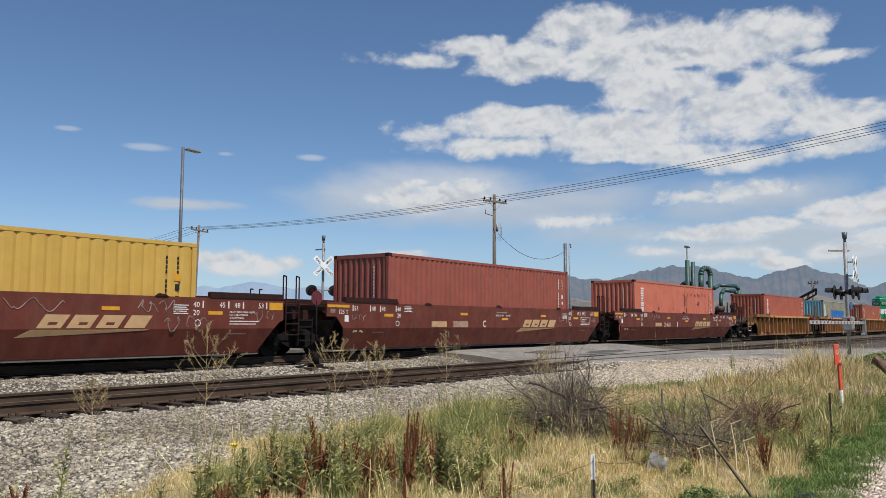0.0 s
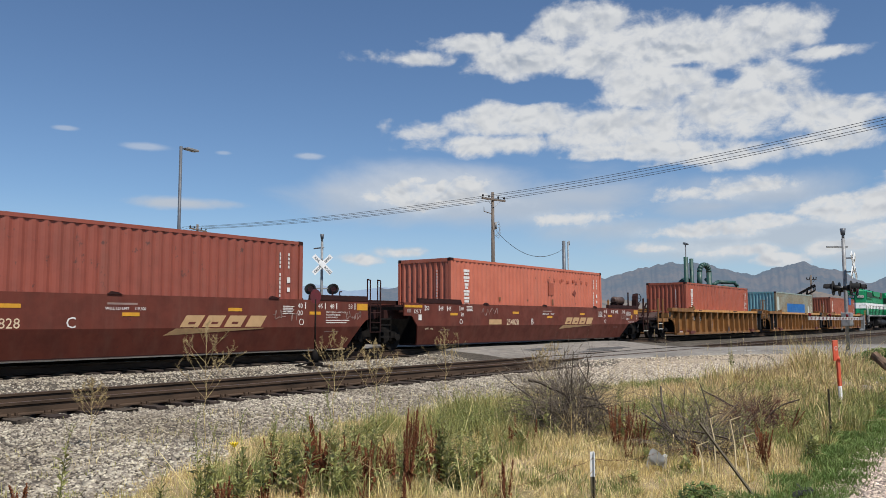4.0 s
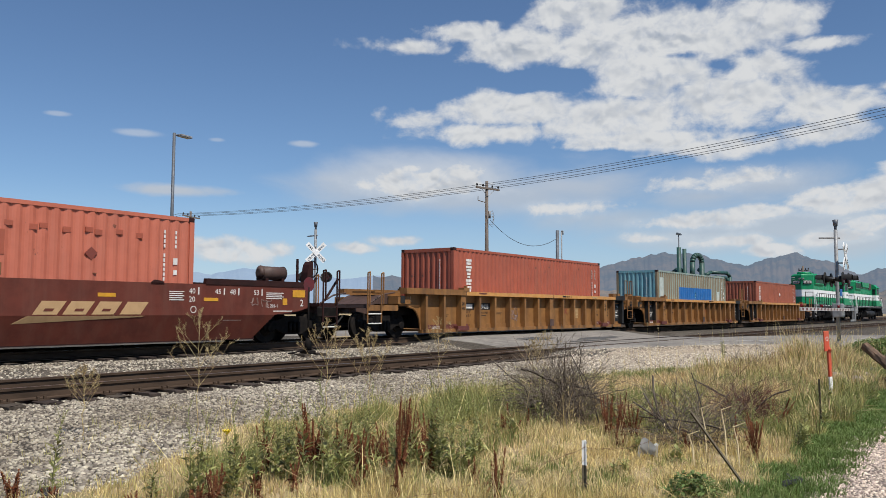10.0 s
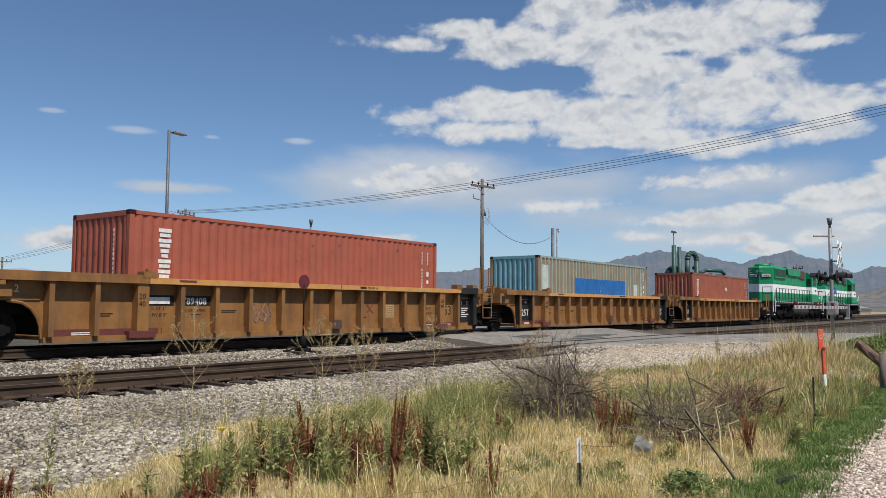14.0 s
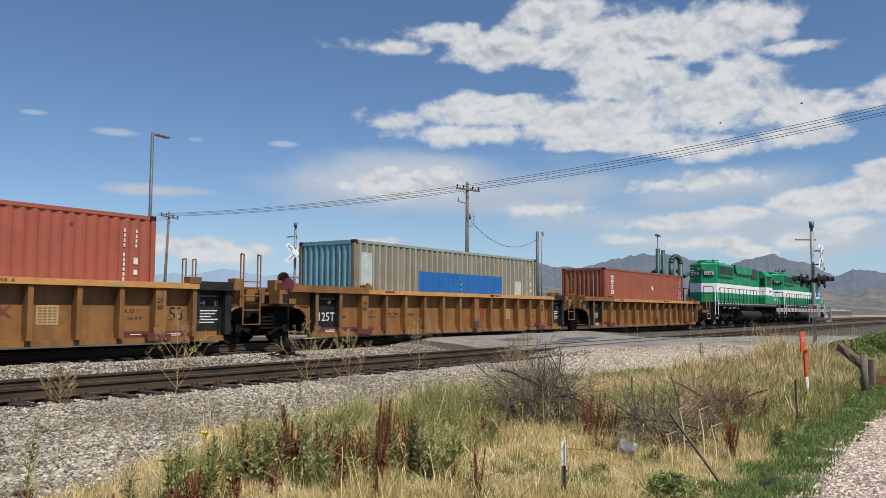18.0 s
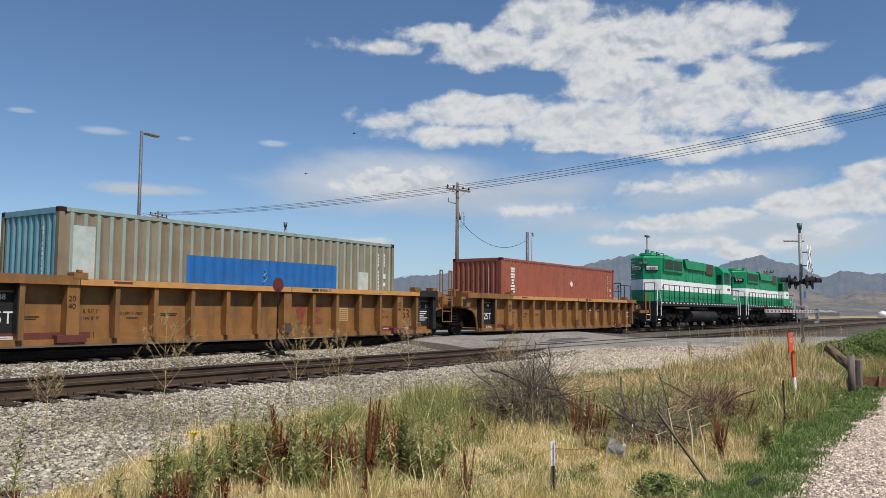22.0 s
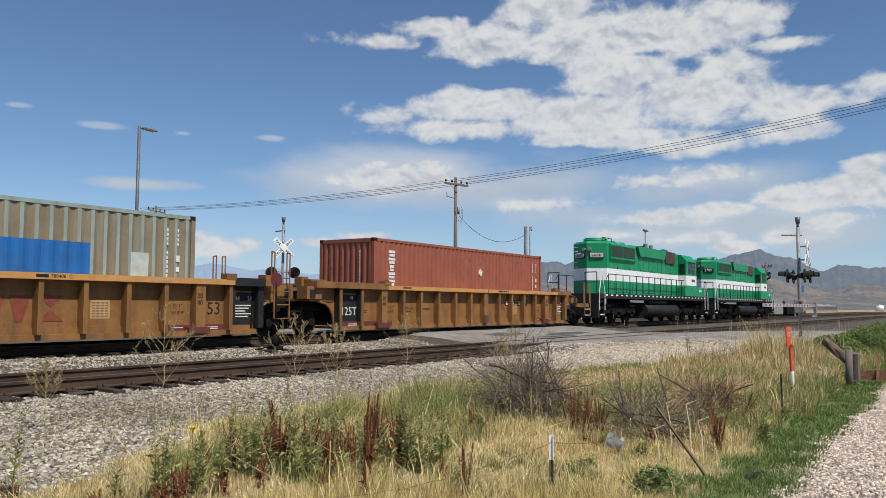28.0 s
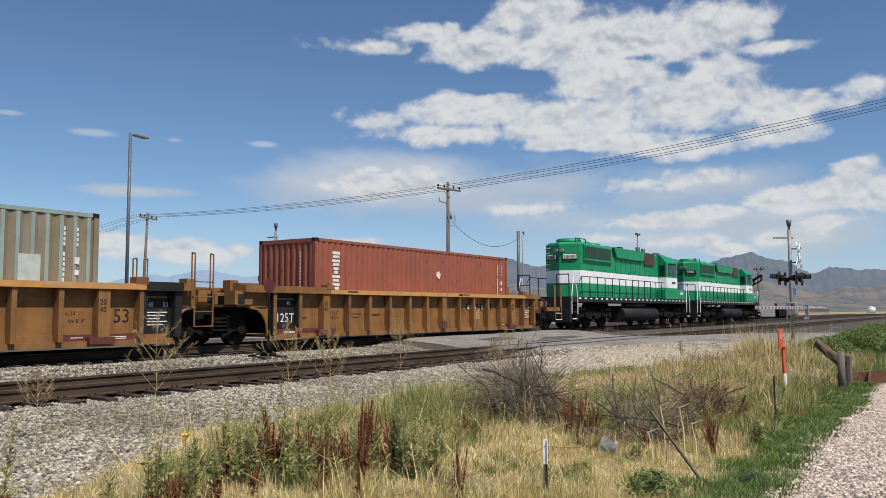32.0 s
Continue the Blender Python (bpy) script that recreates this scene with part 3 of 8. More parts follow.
def maroon_car(u, left_end, right_end, mark, seed, order):
    """One well unit, smooth-sided, maroon. Ends: 'joint' (shared bogie) or 'end' (own platform)."""
    car = root("well_car", pose(u, YC, 0), "smooth-sided maroon steel well car carrying a container", "railway car", "train cars")
    H, TOP, LOW, CREASE = 9.0, 1.52, 0.13, 0.78
    HR = 9.85 if right_end == "end" else 8.75
    for s in (-1, 1):
        bm = bmesh.new()
        tail = [(HR, 0.97), (9.5, 0.88), (8.75, 0.80), (8.62, CREASE)] if right_end == "end" else [(HR, 1.0), (8.62, 0.95), (8.42, CREASE)]
        outline = [(-H, 1.12), (-H, TOP), (HR, TOP)] + tail + [(-8.3, CREASE), (-8.6, 1.12)]
        y = s * 1.45
        prism(bm, outline, min(y, y - s * 0.05), max(y, y - s * 0.05))
        part("side_wall", bm, M_MAROON, car)
        bm = bmesh.new()
        a = [(-8.3, CREASE), (tail[-1][0], CREASE), (8.0, LOW), (-8.05, LOW)]
        yy = [y, y, y - s * 0.24, y - s * 0.24]
        f0 = [bm.verts.new((p[0], q, p[1])) for p, q in zip(a, yy)]
        f1 = [bm.verts.new((p[0], q - s * 0.05, p[1])) for p, q in zip(a, yy)]
        bm.faces.new(f0)
        bm.faces.new(f1[::-1])
        for i in range(4):
            bm.faces.new((f0[i], f0[(i + 1) % 4], f1[(i + 1) % 4], f1[i]))
        part("lower_side_wall", bm, M_MAROON, car)
        part("top_chord", boxes((-H, HR, min(y, y - s * 0.2), max(y, y - s * 0.2), TOP, TOP + 0.03)), M_MAROON, car)
        for x0, x1 in ((-8.25, -5.75), (6.3, HR)):
            bm = bmesh.new()
            prism(bm, [(x0, TOP + 0.03), (x0 + 0.02, 1.7), (x1 - 0.08, 1.7), (x1, TOP + 0.03)], min(y + s * 0.02, y - s * 0.1), max(y + s * 0.02, y - s * 0.1))
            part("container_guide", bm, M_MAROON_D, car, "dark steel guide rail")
        for x in (-4.2, 0.2, 4.9):
            bm = bmesh.new()
            prism(bm, [(x - 0.16, TOP + 0.03), (x - 0.06, 1.62), (x + 0.1, 1.6), (x + 0.2, TOP + 0.03)], y - 0.03, y + 0.03)
            part("bracket", bm, M_MAROON_D, car)
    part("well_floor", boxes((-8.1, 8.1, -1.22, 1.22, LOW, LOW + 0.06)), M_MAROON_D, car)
    for s in (-1, 1):
        # The black bulkhead holds the shade of the car's end in its colour.
        part("end_bulkhead", boxes((min(s * 8.0, s * 8.06), max(s * 8.0, s * 8.06), -1.2, 1.2, LOW, 1.5)), M_IRON, car)
    # lettering
    y = -1.453
    low = pose(0, -1.456, CREASE, 23.2, 0, 0)      # the plane of the lower, inward-leaning side
    for t, x in (("53", -7.84), ("48", -7.05), ("45", -6.58), ("40", -5.82)):
        written(t, 0.14, M_LETTER, car, x, y, 1.31)
        bars(car, [(x - 0.07, 1.29, 0.035, 0.18)], M_LETTER, y, "tick_mark", "white tick mark")
    written("20", 0.14, M_LETTER, car, -5.82, y, 1.11)
    for t, x in (("40", 6.08), ("45", 6.87), ("48", 7.34), ("53", 8.13)):
        written(t, 0.14, M_LETTER, car, x - 0.27, y, 1.31)
        bars(car, [(x, 1.29, 0.035, 0.18)], M_LETTER, y, "tick_mark", "white tick mark")
    written("20", 0.14, M_LETTER, car, 5.81, y, 1.11)
    written("125 T", 0.13, M_LETTER, car, -8.52, y, 1.2)
    big = written("53", 0.42, M_PALE_GOLD, car, 0, 0, 0, "large pale gold numerals")
    big.matrix_basis = low @ pose(-7.9, 0, -0.47)
    bm = boxes((-6.97, -6.4, -0.004, 0.0, -0.42, -0.405), (-6.97, -6.4, -0.004, 0.0, -0.145, -0.13), (-6.97, -6.955, -0.004, 0.0, -0.405, -0.145), (-6.415, -6.4, -0.004, 0.0, -0.405, -0.145),
               *[(-6.9, -6.48, -0.004, 0.0, -0.37 + 0.05 * i, -0.355 + 0.05 * i) for i in range(5)])
    part("placard", bm, M_CHALK, car, "small outlined placard", low)
    bars(car, [(-3.99, 0.81, 0.86, 0.19)], M_GOLD, y, "owner_mark", "plain pale bar of an owner's mark")
    written("254828", 0.22, M_PALE_GOLD, car, -2.76, y, 0.80)
    written(mark, 0.25, M_LETTER, car, -0.9, y, 0.80)
    written("WELL LD LMT", 0.07, M_LETTER, car, 0.0, y, 1.2)
    written("119,500", 0.07, M_LETTER, car, 0.72, y, 1.2)
    bars(car, [(0.05, 1.32, 0.75, 0.045)], M_CHALK, y)
    for x in (1.95, 2.6, 3.27, 3.95):
        w = 0.56
        bm = bmesh.new()
        prism(bm, [(x, 0.80), (x + 0.2, 1.09), (x + w + 0.18, 1.09), (x + w - 0.03, 0.80)], y - 0.003, y + 0.003)
        part("emblem_block", bm, M_GOLD, car, "gold slanted emblem block")
    for x in (2.18, 3.5, 2.86):
        bm = bmesh.new()
        prism(bm, [(x, 0.87), (x + 0.04, 0.93), (x + 0.24, 0.93), (x + 0.2, 0.87)], y - 0.007, y - 0.003)
        part("emblem_gap", bm, M_MAROON, car, "maroon gap in the emblem")
    bm = bmesh.new()
    prism(bm, [(1.55, -0.19), (1.85, -0.012), (4.6, -0.012), (4.5, -0.04)], -0.006, -0.001)
    part("emblem_wedge", bm, M_GOLD, car, "gold wedge under the emblem", low)
    for x, z in ((-6.45, 1.14), (-2.3, 1.22), (0.42, 1.06), (3.4, 1.2), (6.26, 1.13)):
        bars(car, [(x, z, 0.44, 0.085)], M_AMBER, y, "reflector", "amber reflector strip")
    bars(car, [(-8.98, 1.39, 0.93, 0.08)], M_AMBER, y, "reflector", "amber stripe")
    bars(car, [(8.24 if right_end != "end" else 9.27, 1.27, 0.47, 0.2)], M_AMBER, y, "reflector", "amber stripe")
    if right_end == "end":
        written("2", 0.2, M_LETTER, car, 9.55, y, 1.02)
        written("L 201-1", 0.09, M_LETTER, car, 8.35, y, 0.98)
        bars(car, [(8.9, 1.05, 0.16, 0.18)], M_AMBER, y, "sticker", "yellow sticker")
        bars(car, [(8.3, 1.36 - 0.05 * i, 0.62 - 0.06 * (i % 2), 0.022) for i in range(4)], M_LETTER, y)
        bars(car, [(8.55, 0.87, 0.7, 0.025)], M_LETTER, y)
    else:
        for i, line in enumerate(("2 INCH TREAD COMB. SHOES", "NO. 24 BRAKE BEAMS", "38 INCH WHEELS")):
            written(line, 0.045, M_LETTER, car, 6.92, y, 1.18 - 0.075 * i)
        bars(car, [(6.92, 0.955 - 0.07 * i, 0.98 - 0.12 * i, 0.022) for i in range(2)], M_LETTER, y)
    for i in range(3):
        part("small_print", boxes((6.9, 7.5 - 0.07 * i, -0.004, 0.0, -0.16 - 0.06 * i, -0.135 - 0.06 * i)), M_CHALK, car, "unreadable small print", low)
    bars(car, [(-5.45, 1.3 + 0.05 * i, 0.4 - 0.05 * (i % 2), 0.022) for i in range(4)] + [(5.25, 1.14 + 0.05 * i, 0.42 - 0.05 * (i % 2), 0.022) for i in range(5)], M_LETTER, y)
    bars(car, [(-8.25, 0.97, 0.17, 0.19)], M_LETTER, y, "sticker", "pale paper sticker")
    bars(car, [(-8.85, 1.22, 0.2, 0.12)], M_CHALK, y, "sticker", "faded sticker")
    for x in (-5.8, 5.95):
        bm = bmesh.new()
        for k in range(14):
            a0, a1 = 2 * math.pi * k / 14, 2 * math.pi * (k + 1) / 14
            cyl(bm, (x + 0.08 * math.cos(a0), y, 0.92 + 0.08 * math.sin(a0)), (x + 0.08 * math.cos(a1), y, 0.92 + 0.08 * math.sin(a1)), 0.011, 4)
        part("round_mark", bm, M_LETTER, car, "small white ring mark")
    squiggle(car, 7.75, 0.98, 0.7, 0.26, y, seed, 20)
    if seed == 1:
        squiggle(car, 4.3, 1.16, 1.1, 0.3, y, 5, 26)
        squiggle(car, 5.0, 0.7, 1.2, 0.4, y, 7, 12)
        squiggle(car, -0.4, 1.14, 3.0, 0.3, y, 6, 22)
    elif seed == 2:
        squiggle(car, 4.9, 0.95, 0.95, 0.3, y, 9, 16)
        squiggle(car, -8.0, 1.0, 0.7, 0.2, y, 8, 18)
    else:
        squiggle(car, -4.48, 1.14, 1.15, 0.28, y, 12, 24)
    # ends
    for way, kind in ((-1, left_end), (1, right_end)):
        X = way * 9.0
        def span(a, b):
            return (min(way * a, way * b), max(way * a, way * b))
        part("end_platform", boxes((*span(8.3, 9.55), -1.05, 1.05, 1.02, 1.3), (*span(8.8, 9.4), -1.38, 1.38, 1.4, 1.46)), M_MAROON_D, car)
        if kind == "joint":
            part("connector", boxes((*span(9.3, 9.95), -0.35, 0.35, 0.7, 1.15)), M_IRON, car, "articulated connector")
            if way > 0:
                ladder(car, 8.8, 9.28, -1.49, 0.6, 1.5, 4, M_MAROON_D, 2.2)
                for k in range(4):
                    part("step", boxes((9.35, 9.85, -1.42, -1.2, 0.42 + 0.19 * k, 0.46 + 0.19 * k)), M_IRON, car)
                for k in (9.33, 9.86):
                    part("stile", boxes((k, k + 0.03, -1.42, -1.36, 0.3, 1.1)), M_IRON, car)
            else:
                for k in (-9.25, -9.6):
                    bm = bmesh.new()
                    tube(bm, [(k, 1.2, 1.3), (k, 1.2, 1.95), (k + 0.1, 1.2, 1.95)], 0.022)
                    part("grab_rail", bm, M_MAROON_D, car)
        else:
            part("end_sill", boxes((*span(9.4, 11.2), -0.5, 0.5, 0.78, 1.12), (*span(10.4, 11.2), -1.38, 1.38, 1.02, 1.12)), M_MAROON_D, car)
            wagon_bogie(car, way * 9.75)
            coupler(car, way * 10.9, way)
            # brake cylinder, reservoir and hand wheel
            bm = bmesh.new()
            cyl(bm, (8.82, -0.6, 1.95), (9.66, -0.6, 1.95), 0.2, 16)
            cyl(bm, (8.74, -0.6, 1.97), (8.82, -0.6, 1.97), 0.1, 16, 0.2)
            cyl(bm, (9.66, -0.6, 1.97), (9.74, -0.6, 1.97), 0.2, 16, 0.1)
            part("air_reservoir", bm, M_TANK, car, "dull rust-brown air tank")
            pieces("reservoir_bracket", ((8.9, 9.0, -0.75, -0.35, 1.5, 1.85), (9.5, 9.6, -0.75, -0.35, 1.5, 1.85)), M_MAROON_D, car)
            bm = bmesh.new()
            for k in range(16):
                a0, a1 = 2 * math.pi * k / 16, 2 * math.pi * (k + 1) / 16
                cyl(bm, (10.25, -1.2 + 0.24 * math.cos(a0), 2.1 + 0.24 * math.sin(a0)), (10.25, -1.2 + 0.24 * math.cos(a1), 2.1 + 0.24 * math.sin(a1)), 0.02, 5)
                if k % 4 == 0:
                    cyl(bm, (10.25, -1.2, 2.1), (10.25, -1.2 + 0.24 * math.cos(a0), 2.1 + 0.24 * math.sin(a0)), 0.014, 5)
            part("hand_brake_wheel", bm, M_IRON, car, "spoked hand brake wheel")
            bm = bmesh.new()
            prism(bm, [(9.96, 1.5), (9.98, 2.0), (10.04, 2.22), (10.12, 2.32), (10.2, 2.3), (10.2, 1.5)], -1.3, -1.05)
            part("hand_brake_housing", bm, M_MAROON_D, car)
            pieces("brake_post", ((10.0, 10.06, -0.85, -0.8, 1.5, 2.4), (10.16, 10.22, -1.1, -1.02, 1.0, 2.3)), M_MAROON_D, car)
            for x in (10.5, 11.08):
                bm = bmesh.new()
                tube(bm, [(x, -1.43, 0.45), (x, -1.43, 2.06), (x + 0.1, -1.43, 2.09), (x + 0.1, -1.43, 1.2)], 0.03, 6)
                part("grab_rail", bm, M_MAROON_D, car)
                bm = bmesh.new()
                tube(bm, [(x, 1.33, 0.45), (x, 1.33, 2.06), (x + 0.1, 1.33, 2.09), (x + 0.1, 1.33, 1.2)], 0.03, 6)
                part("grab_rail", bm, M_MAROON_D, car)
            for z in (0.42, 0.72, 1.02):
                bm = bmesh.new()
                cyl(bm, (10.5, -1.43, z), (11.08, -1.43, z), 0.018, 6)
                part("rung", bm, M_LETTER if z < 0.5 else M_MAROON_D, car)
            for k in (-0.5, 0.4):
                bm = bmesh.new()
                tube(bm, [(10.4 + k, -1.2, 1.2), (10.85 + k, -1.3, 1.85)], 0.04)
                part("brace", bm, M_MAROON_D, car)
    TRAIN.append((car, u))
    return car


def ochre_car(u, left_end, right_end, mark):
    """One well unit with ribbed ochre sides."""
    car = root("well_car", pose(u, YC, 0), "ochre yellow steel well car with ribbed sides", "railway car", "train cars")
    H = 8.9
    for s in (-1, 1):
        y = s * 1.27
        lo = 8.15
        bm = bmesh.new()
        def arc(x, way):
            # wheel cut-out at the lower corners
            return [(x, 0.24), (x + way * 0.03, 0.48), (x + way * 0.1, 0.68), (x + way * 0.23, 0.87), (x + way * 0.42, 0.99), (x + way * 0.75, 1.04)]
        outline = [(-8.9, 1.5)] + arc(-lo, -1)[::-1] + arc(lo, 1) + [(8.9, 1.5)]
        prism(bm, outline, min(y, y - s * 0.03), max(y, y - s * 0.03))
        part("side_sheet", bm, M_OCHRE, car)
        part("top_chord", boxes((-5.75, 7.2, min(y - s * 0.02, y + s * 0.27), max(y - s * 0.02, y + s * 0.27), 1.46, 1.6)), M_OCHRE_TOP, car, "ochre top chord painted brighter as if sunlit")
        part("bottom_chord", boxes((-lo, lo, min(y - s * 0.06, y + s * 0.12), max(y - s * 0.06, y + s * 0.12), 0.14, 0.27)), M_OCHRE, car)
        part("upper_pipe", boxes((-8.2, 8.2, min(y, y + s * 0.03), max(y, y + s * 0.03), 1.27, 1.31)), M_OCHRE, car)
        part("side_sill", boxes((-5.2, 5.6, min(y, y + s * 0.035), max(y, y + s * 0.035), 0.27, 0.42)), M_OCHRE, car)
        xs = [-8.05, -7.0, -5.85, -4.75, -3.7, -2.6, -1.45, -0.35, 0.75, 1.85, 2.9, 4.0, 5.05, 6.1, 7.1]
        for i, x in enumerate(xs):
            wide = 0.15 if x in (-5.85, 0.75, 6.1) else 0.06
            bm = bmesh.new()
            y0, y1 = (y - 0.23, y) if s < 0 else (y, y + 0.23)
            prism(bm, [(x - wide, 0.27), (x - wide, 1.46), (x + wide, 1.46), (x + wide, 0.27)], y0, y1)
            part("rib", bm, M_OCHRE, car)
        # guide boxes over the ends of the well
        part("container_guide", boxes((-9.2, -5.75, min(y - s * 0.02, y + s * 0.27), max(y - s * 0.02, y + s * 0.27), 1.46, 1.66)), M_OCHRE, car)
        part("container_guide", boxes((7.2, 8.6, min(y - s * 0.02, y + s * 0.27), max(y - s * 0.02, y + s * 0.27), 1.46, 1.64)), M_OCHRE, car)
        part("latch", boxes((-5.9, -5.55, min(y + s * 0.03, y + s * 0.28), max(y + s * 0.03, y + s * 0.28), 1.6, 1.74), (-5.8, -5.7, y + s * 0.24 - 0.05, y + s * 0.24 + 0.05, 1.74, 1.8)), M_OCHRE, car)
        part("latch", boxes((6.9, 7.25, min(y + s * 0.03, y + s * 0.28), max(y + s * 0.03, y + s * 0.28), 1.6, 1.76)), M_OCHRE, car)
        part("brown_band", boxes((5.2, 7.1, min(y, y + s * 0.045), max(y, y + s * 0.045), 0.2, 0.42)), M_BROWNBOX, car, "red-brown painted band")
        part("brown_band", boxes((-7.9, -5.3, min(y, y + s * 0.045), max(y, y + s * 0.045), 0.2, 0.42)), M_BROWNBOX, car, "red-brown painted band")
        pieces("jack_pad", ((-6.2, -5.5, min(y, y + s * 0.24), max(y, y + s * 0.24), 0.2, 0.36), (5.75, 6.4, min(y, y + s * 0.24), max(y, y + s * 0.24), 0.2, 0.36)), M_BROWNBOX, car)
        if left_end == "joint":
            part("black_panel", boxes((-8.1, -7.02, min(y - s * 0.01, y + s * 0.02), max(y - s * 0.01, y + s * 0.02), 0.42, 1.45)), M_BLACK, car, "black painted panel")
            pieces("black_rib", ((-8.12, -7.98, min(y, y + s * 0.2), max(y, y + s * 0.2), 0.3, 1.66), (-7.08, -6.92, min(y, y + s * 0.2), max(y, y + s * 0.2), 0.42, 1.66)), M_BLACK, car, "black painted rib")
        if right_end != "joint":
            pieces("rib", ((8.1, 8.24, min(y, y + s * 0.2), max(y, y + s * 0.2), 0.3, 1.5),), M_OCHRE, car)
            continue
        part("black_panel", boxes((7.14, 8.15, min(y - s * 0.01, y + s * 0.02), max(y - s * 0.01, y + s * 0.02), 0.42, 1.45)), M_BLACK, car, "black painted panel")
        pieces("black_rib", ((8.1, 8.3, min(y, y + s * 0.2), max(y, y + s * 0.2), 0.3, 1.6), (7.12, 7.28, min(y, y + s * 0.2), max(y, y + s * 0.2), 0.42, 1.6),
                                (7.2, 8.3, min(y, y + s * 0.275), max(y, y + s * 0.275), 1.44, 1.66)), M_BLACK, car, "black painted rib")
    part("well_floor", boxes((-8.1, 8.1, -1.2, 1.2, 0.2, 0.27)), M_OCHRE, car)
    for s in (-1, 1):
        # Black bulkhead and an added dark block paint the shade inside the arches.
        part("end_bulkhead", boxes((min(s * 8.0, s * 8.06), max(s * 8.0, s * 8.06), -1.3, 1.3, 0.3, 1.4)), M_IRON, car)
        part("draft_beam", boxes((min(s * 8.1, s * 9.2), max(s * 8.1, s * 9.2), -0.9, 0.9, 0.75, 1.04)), M_IRON, car)
    y = -1.273
    if mark != "C":
        o = 0.0 if mark == "A" else 8.35
        pieces("number_plate", ((-5.72 + o, -4.85 + o, y - 0.004, y + 0.01, 0.95, 1.2), (-4.66 + o, -3.72 + o, y - 0.004, y + 0.01, 0.95, 1.2)), M_BLACK, car, "black painted number panel")
        bars(car, [(-5.64 + o, 0.99, 0.66, 0.16)], M_LETTER, y - 0.01, "owner_mark", "plain pale bar of an owner's mark")
        written("789408", 0.18, M_LETTER, car, -4.62 + o, y - 0.008, 0.98)
    for t, h, x, z, m in (("20", 0.13, -5.97, 1.1, M_BLACK), ("40", 0.13, -5.97, 0.93, M_BLACK)):
        written(t, h, m, car, x, y - 0.232, z)
    written("20", 0.13, M_BLACK, car, 5.98, y - 0.232, 1.1)
    written("40", 0.13, M_BLACK, car, 5.98, y - 0.232, 0.93)
    written("53", 0.34, M_BLACK, car, 6.48, y, 0.68, "large black numerals")
    written("IL 53' 1\"", 0.09, M_BLACK, car, -5.48, y, 0.84)
    written("IW 8' 9\"", 0.09, M_BLACK, car, -5.46, y, 0.68)
    written("LD LMT 117800", 0.075, M_BLACK, car, -4.6, y, 0.8)
    written("IL 53' 1\"", 0.09, M_BLACK, car, 5.28, y, 0.86)
    written("IW 8' 9\"", 0.09, M_BLACK, car, 5.35, y, 0.68)
    written("48", 0.12, M_LETTER, car, 7.42, y - 0.021, 1.05)
    written("53", 0.12, M_LETTER, car, 7.86, y - 0.021, 1.05)
    bars(car, [(7.36 + 0.03 * (i % 2), 0.9 - 0.075 * i, 0.62 - 0.1 * (i % 3), 0.03) for i in range(5)], M_LETTER, y - 0.022)
    bars(car, [(6.2, 0.34, 0.62, 0.022), (6.2, 0.3, 0.62, 0.022), (5.4, 0.34, 0.3, 0.02), (-7.5, 0.33, 0.5, 0.022), (-7.5, 0.29, 0.5, 0.022)], M_LETTER, y - 0.044)
    if left_end == "joint":
        written("125T", 0.27, M_LETTER, car, -7.84, y - 0.021, 0.62, "large white numerals")
        written("48", 0.12, M_LETTER, car, -7.4, y - 0.021, 1.12)
    else:
        written("2", 0.16, M_LETTER, car, -8.75, y - 0.008, 1.22)
    bars(car, [(-6.85, 0.75, 0.36, 0.02), (-6.85, 0.70, 0.3, 0.02), (-4.35, 0.72, 0.3, 0.02), (-3.4, 0.82, 0.5, 0.02), (-3.4, 0.78, 0.45, 0.02), (2.0, 0.6, 0.3, 0.03)], M_BLACK, y)
    nx = 3.15
    part("notice_sheet", boxes((nx, nx + 0.5, y - 0.004, y + 0.004, 0.6, 1.02)), M_FADED, car, "faded tan notice sheet")
    for r in range(6):
        pieces("notice_line", [(nx + 0.04 + 0.11 * c, nx + 0.12 + 0.11 * c, y - 0.007, y - 0.004, 0.64 + 0.062 * r, 0.668 + 0.062 * r) for c in range(4)], M_OCHRE, car)
    # number on the top chord
    bars(car, [(1.7, 1.5, 0.28, 0.07)], M_BLACK, -1.54, "owner_mark", "plain dark bar of an owner's mark")
    written("789408  " + mark, 0.085, M_BLACK, car, 2.03, -1.5425, 1.495)
    bm = bmesh.new()
    prism(bm, [(0.58, 0.28), (0.6, 0.56), (0.9, 0.56), (0.92, 0.28)], -1.51, -1.495)
    part("hook_plate", bm, M_TANK, car)
    for x0, x1 in ((0.84, 0.865), (-5.74, -5.715)):
        part("chord_joint", boxes((x0, x1, -1.546, -1.53, 1.46, 1.6)), M_TANK, car, "dark joint in the top chord")
    if mark == "A":
        squiggle(car, -2.45, 0.55, 0.75, 0.5, y, 31, 30)
        squiggle(car, -2.3, 0.5, 0.6, 0.3, y, 33, 20)
    if mark == "C":
        bm = bmesh.new()
        for x in (0.95, 1.5):
            prism(bm, [(x - 0.22, 1.12), (x + 0.24, 1.12), (x + 0.09, 0.55), (x - 0.07, 0.55)], y - 0.005, y + 0.003)
        prism(bm, [(1.9, 1.12), (2.5, 1.12), (2.2, 0.86)], y - 0.005, y + 0.003)
        prism(bm, [(1.9, 0.55), (2.5, 0.55), (2.2, 0.81)], y - 0.005, y + 0.003)
        part("emblem", bm, M_FADED_RED, car, "faded red emblem in plain wedges")
    else:
        bm = bmesh.new()
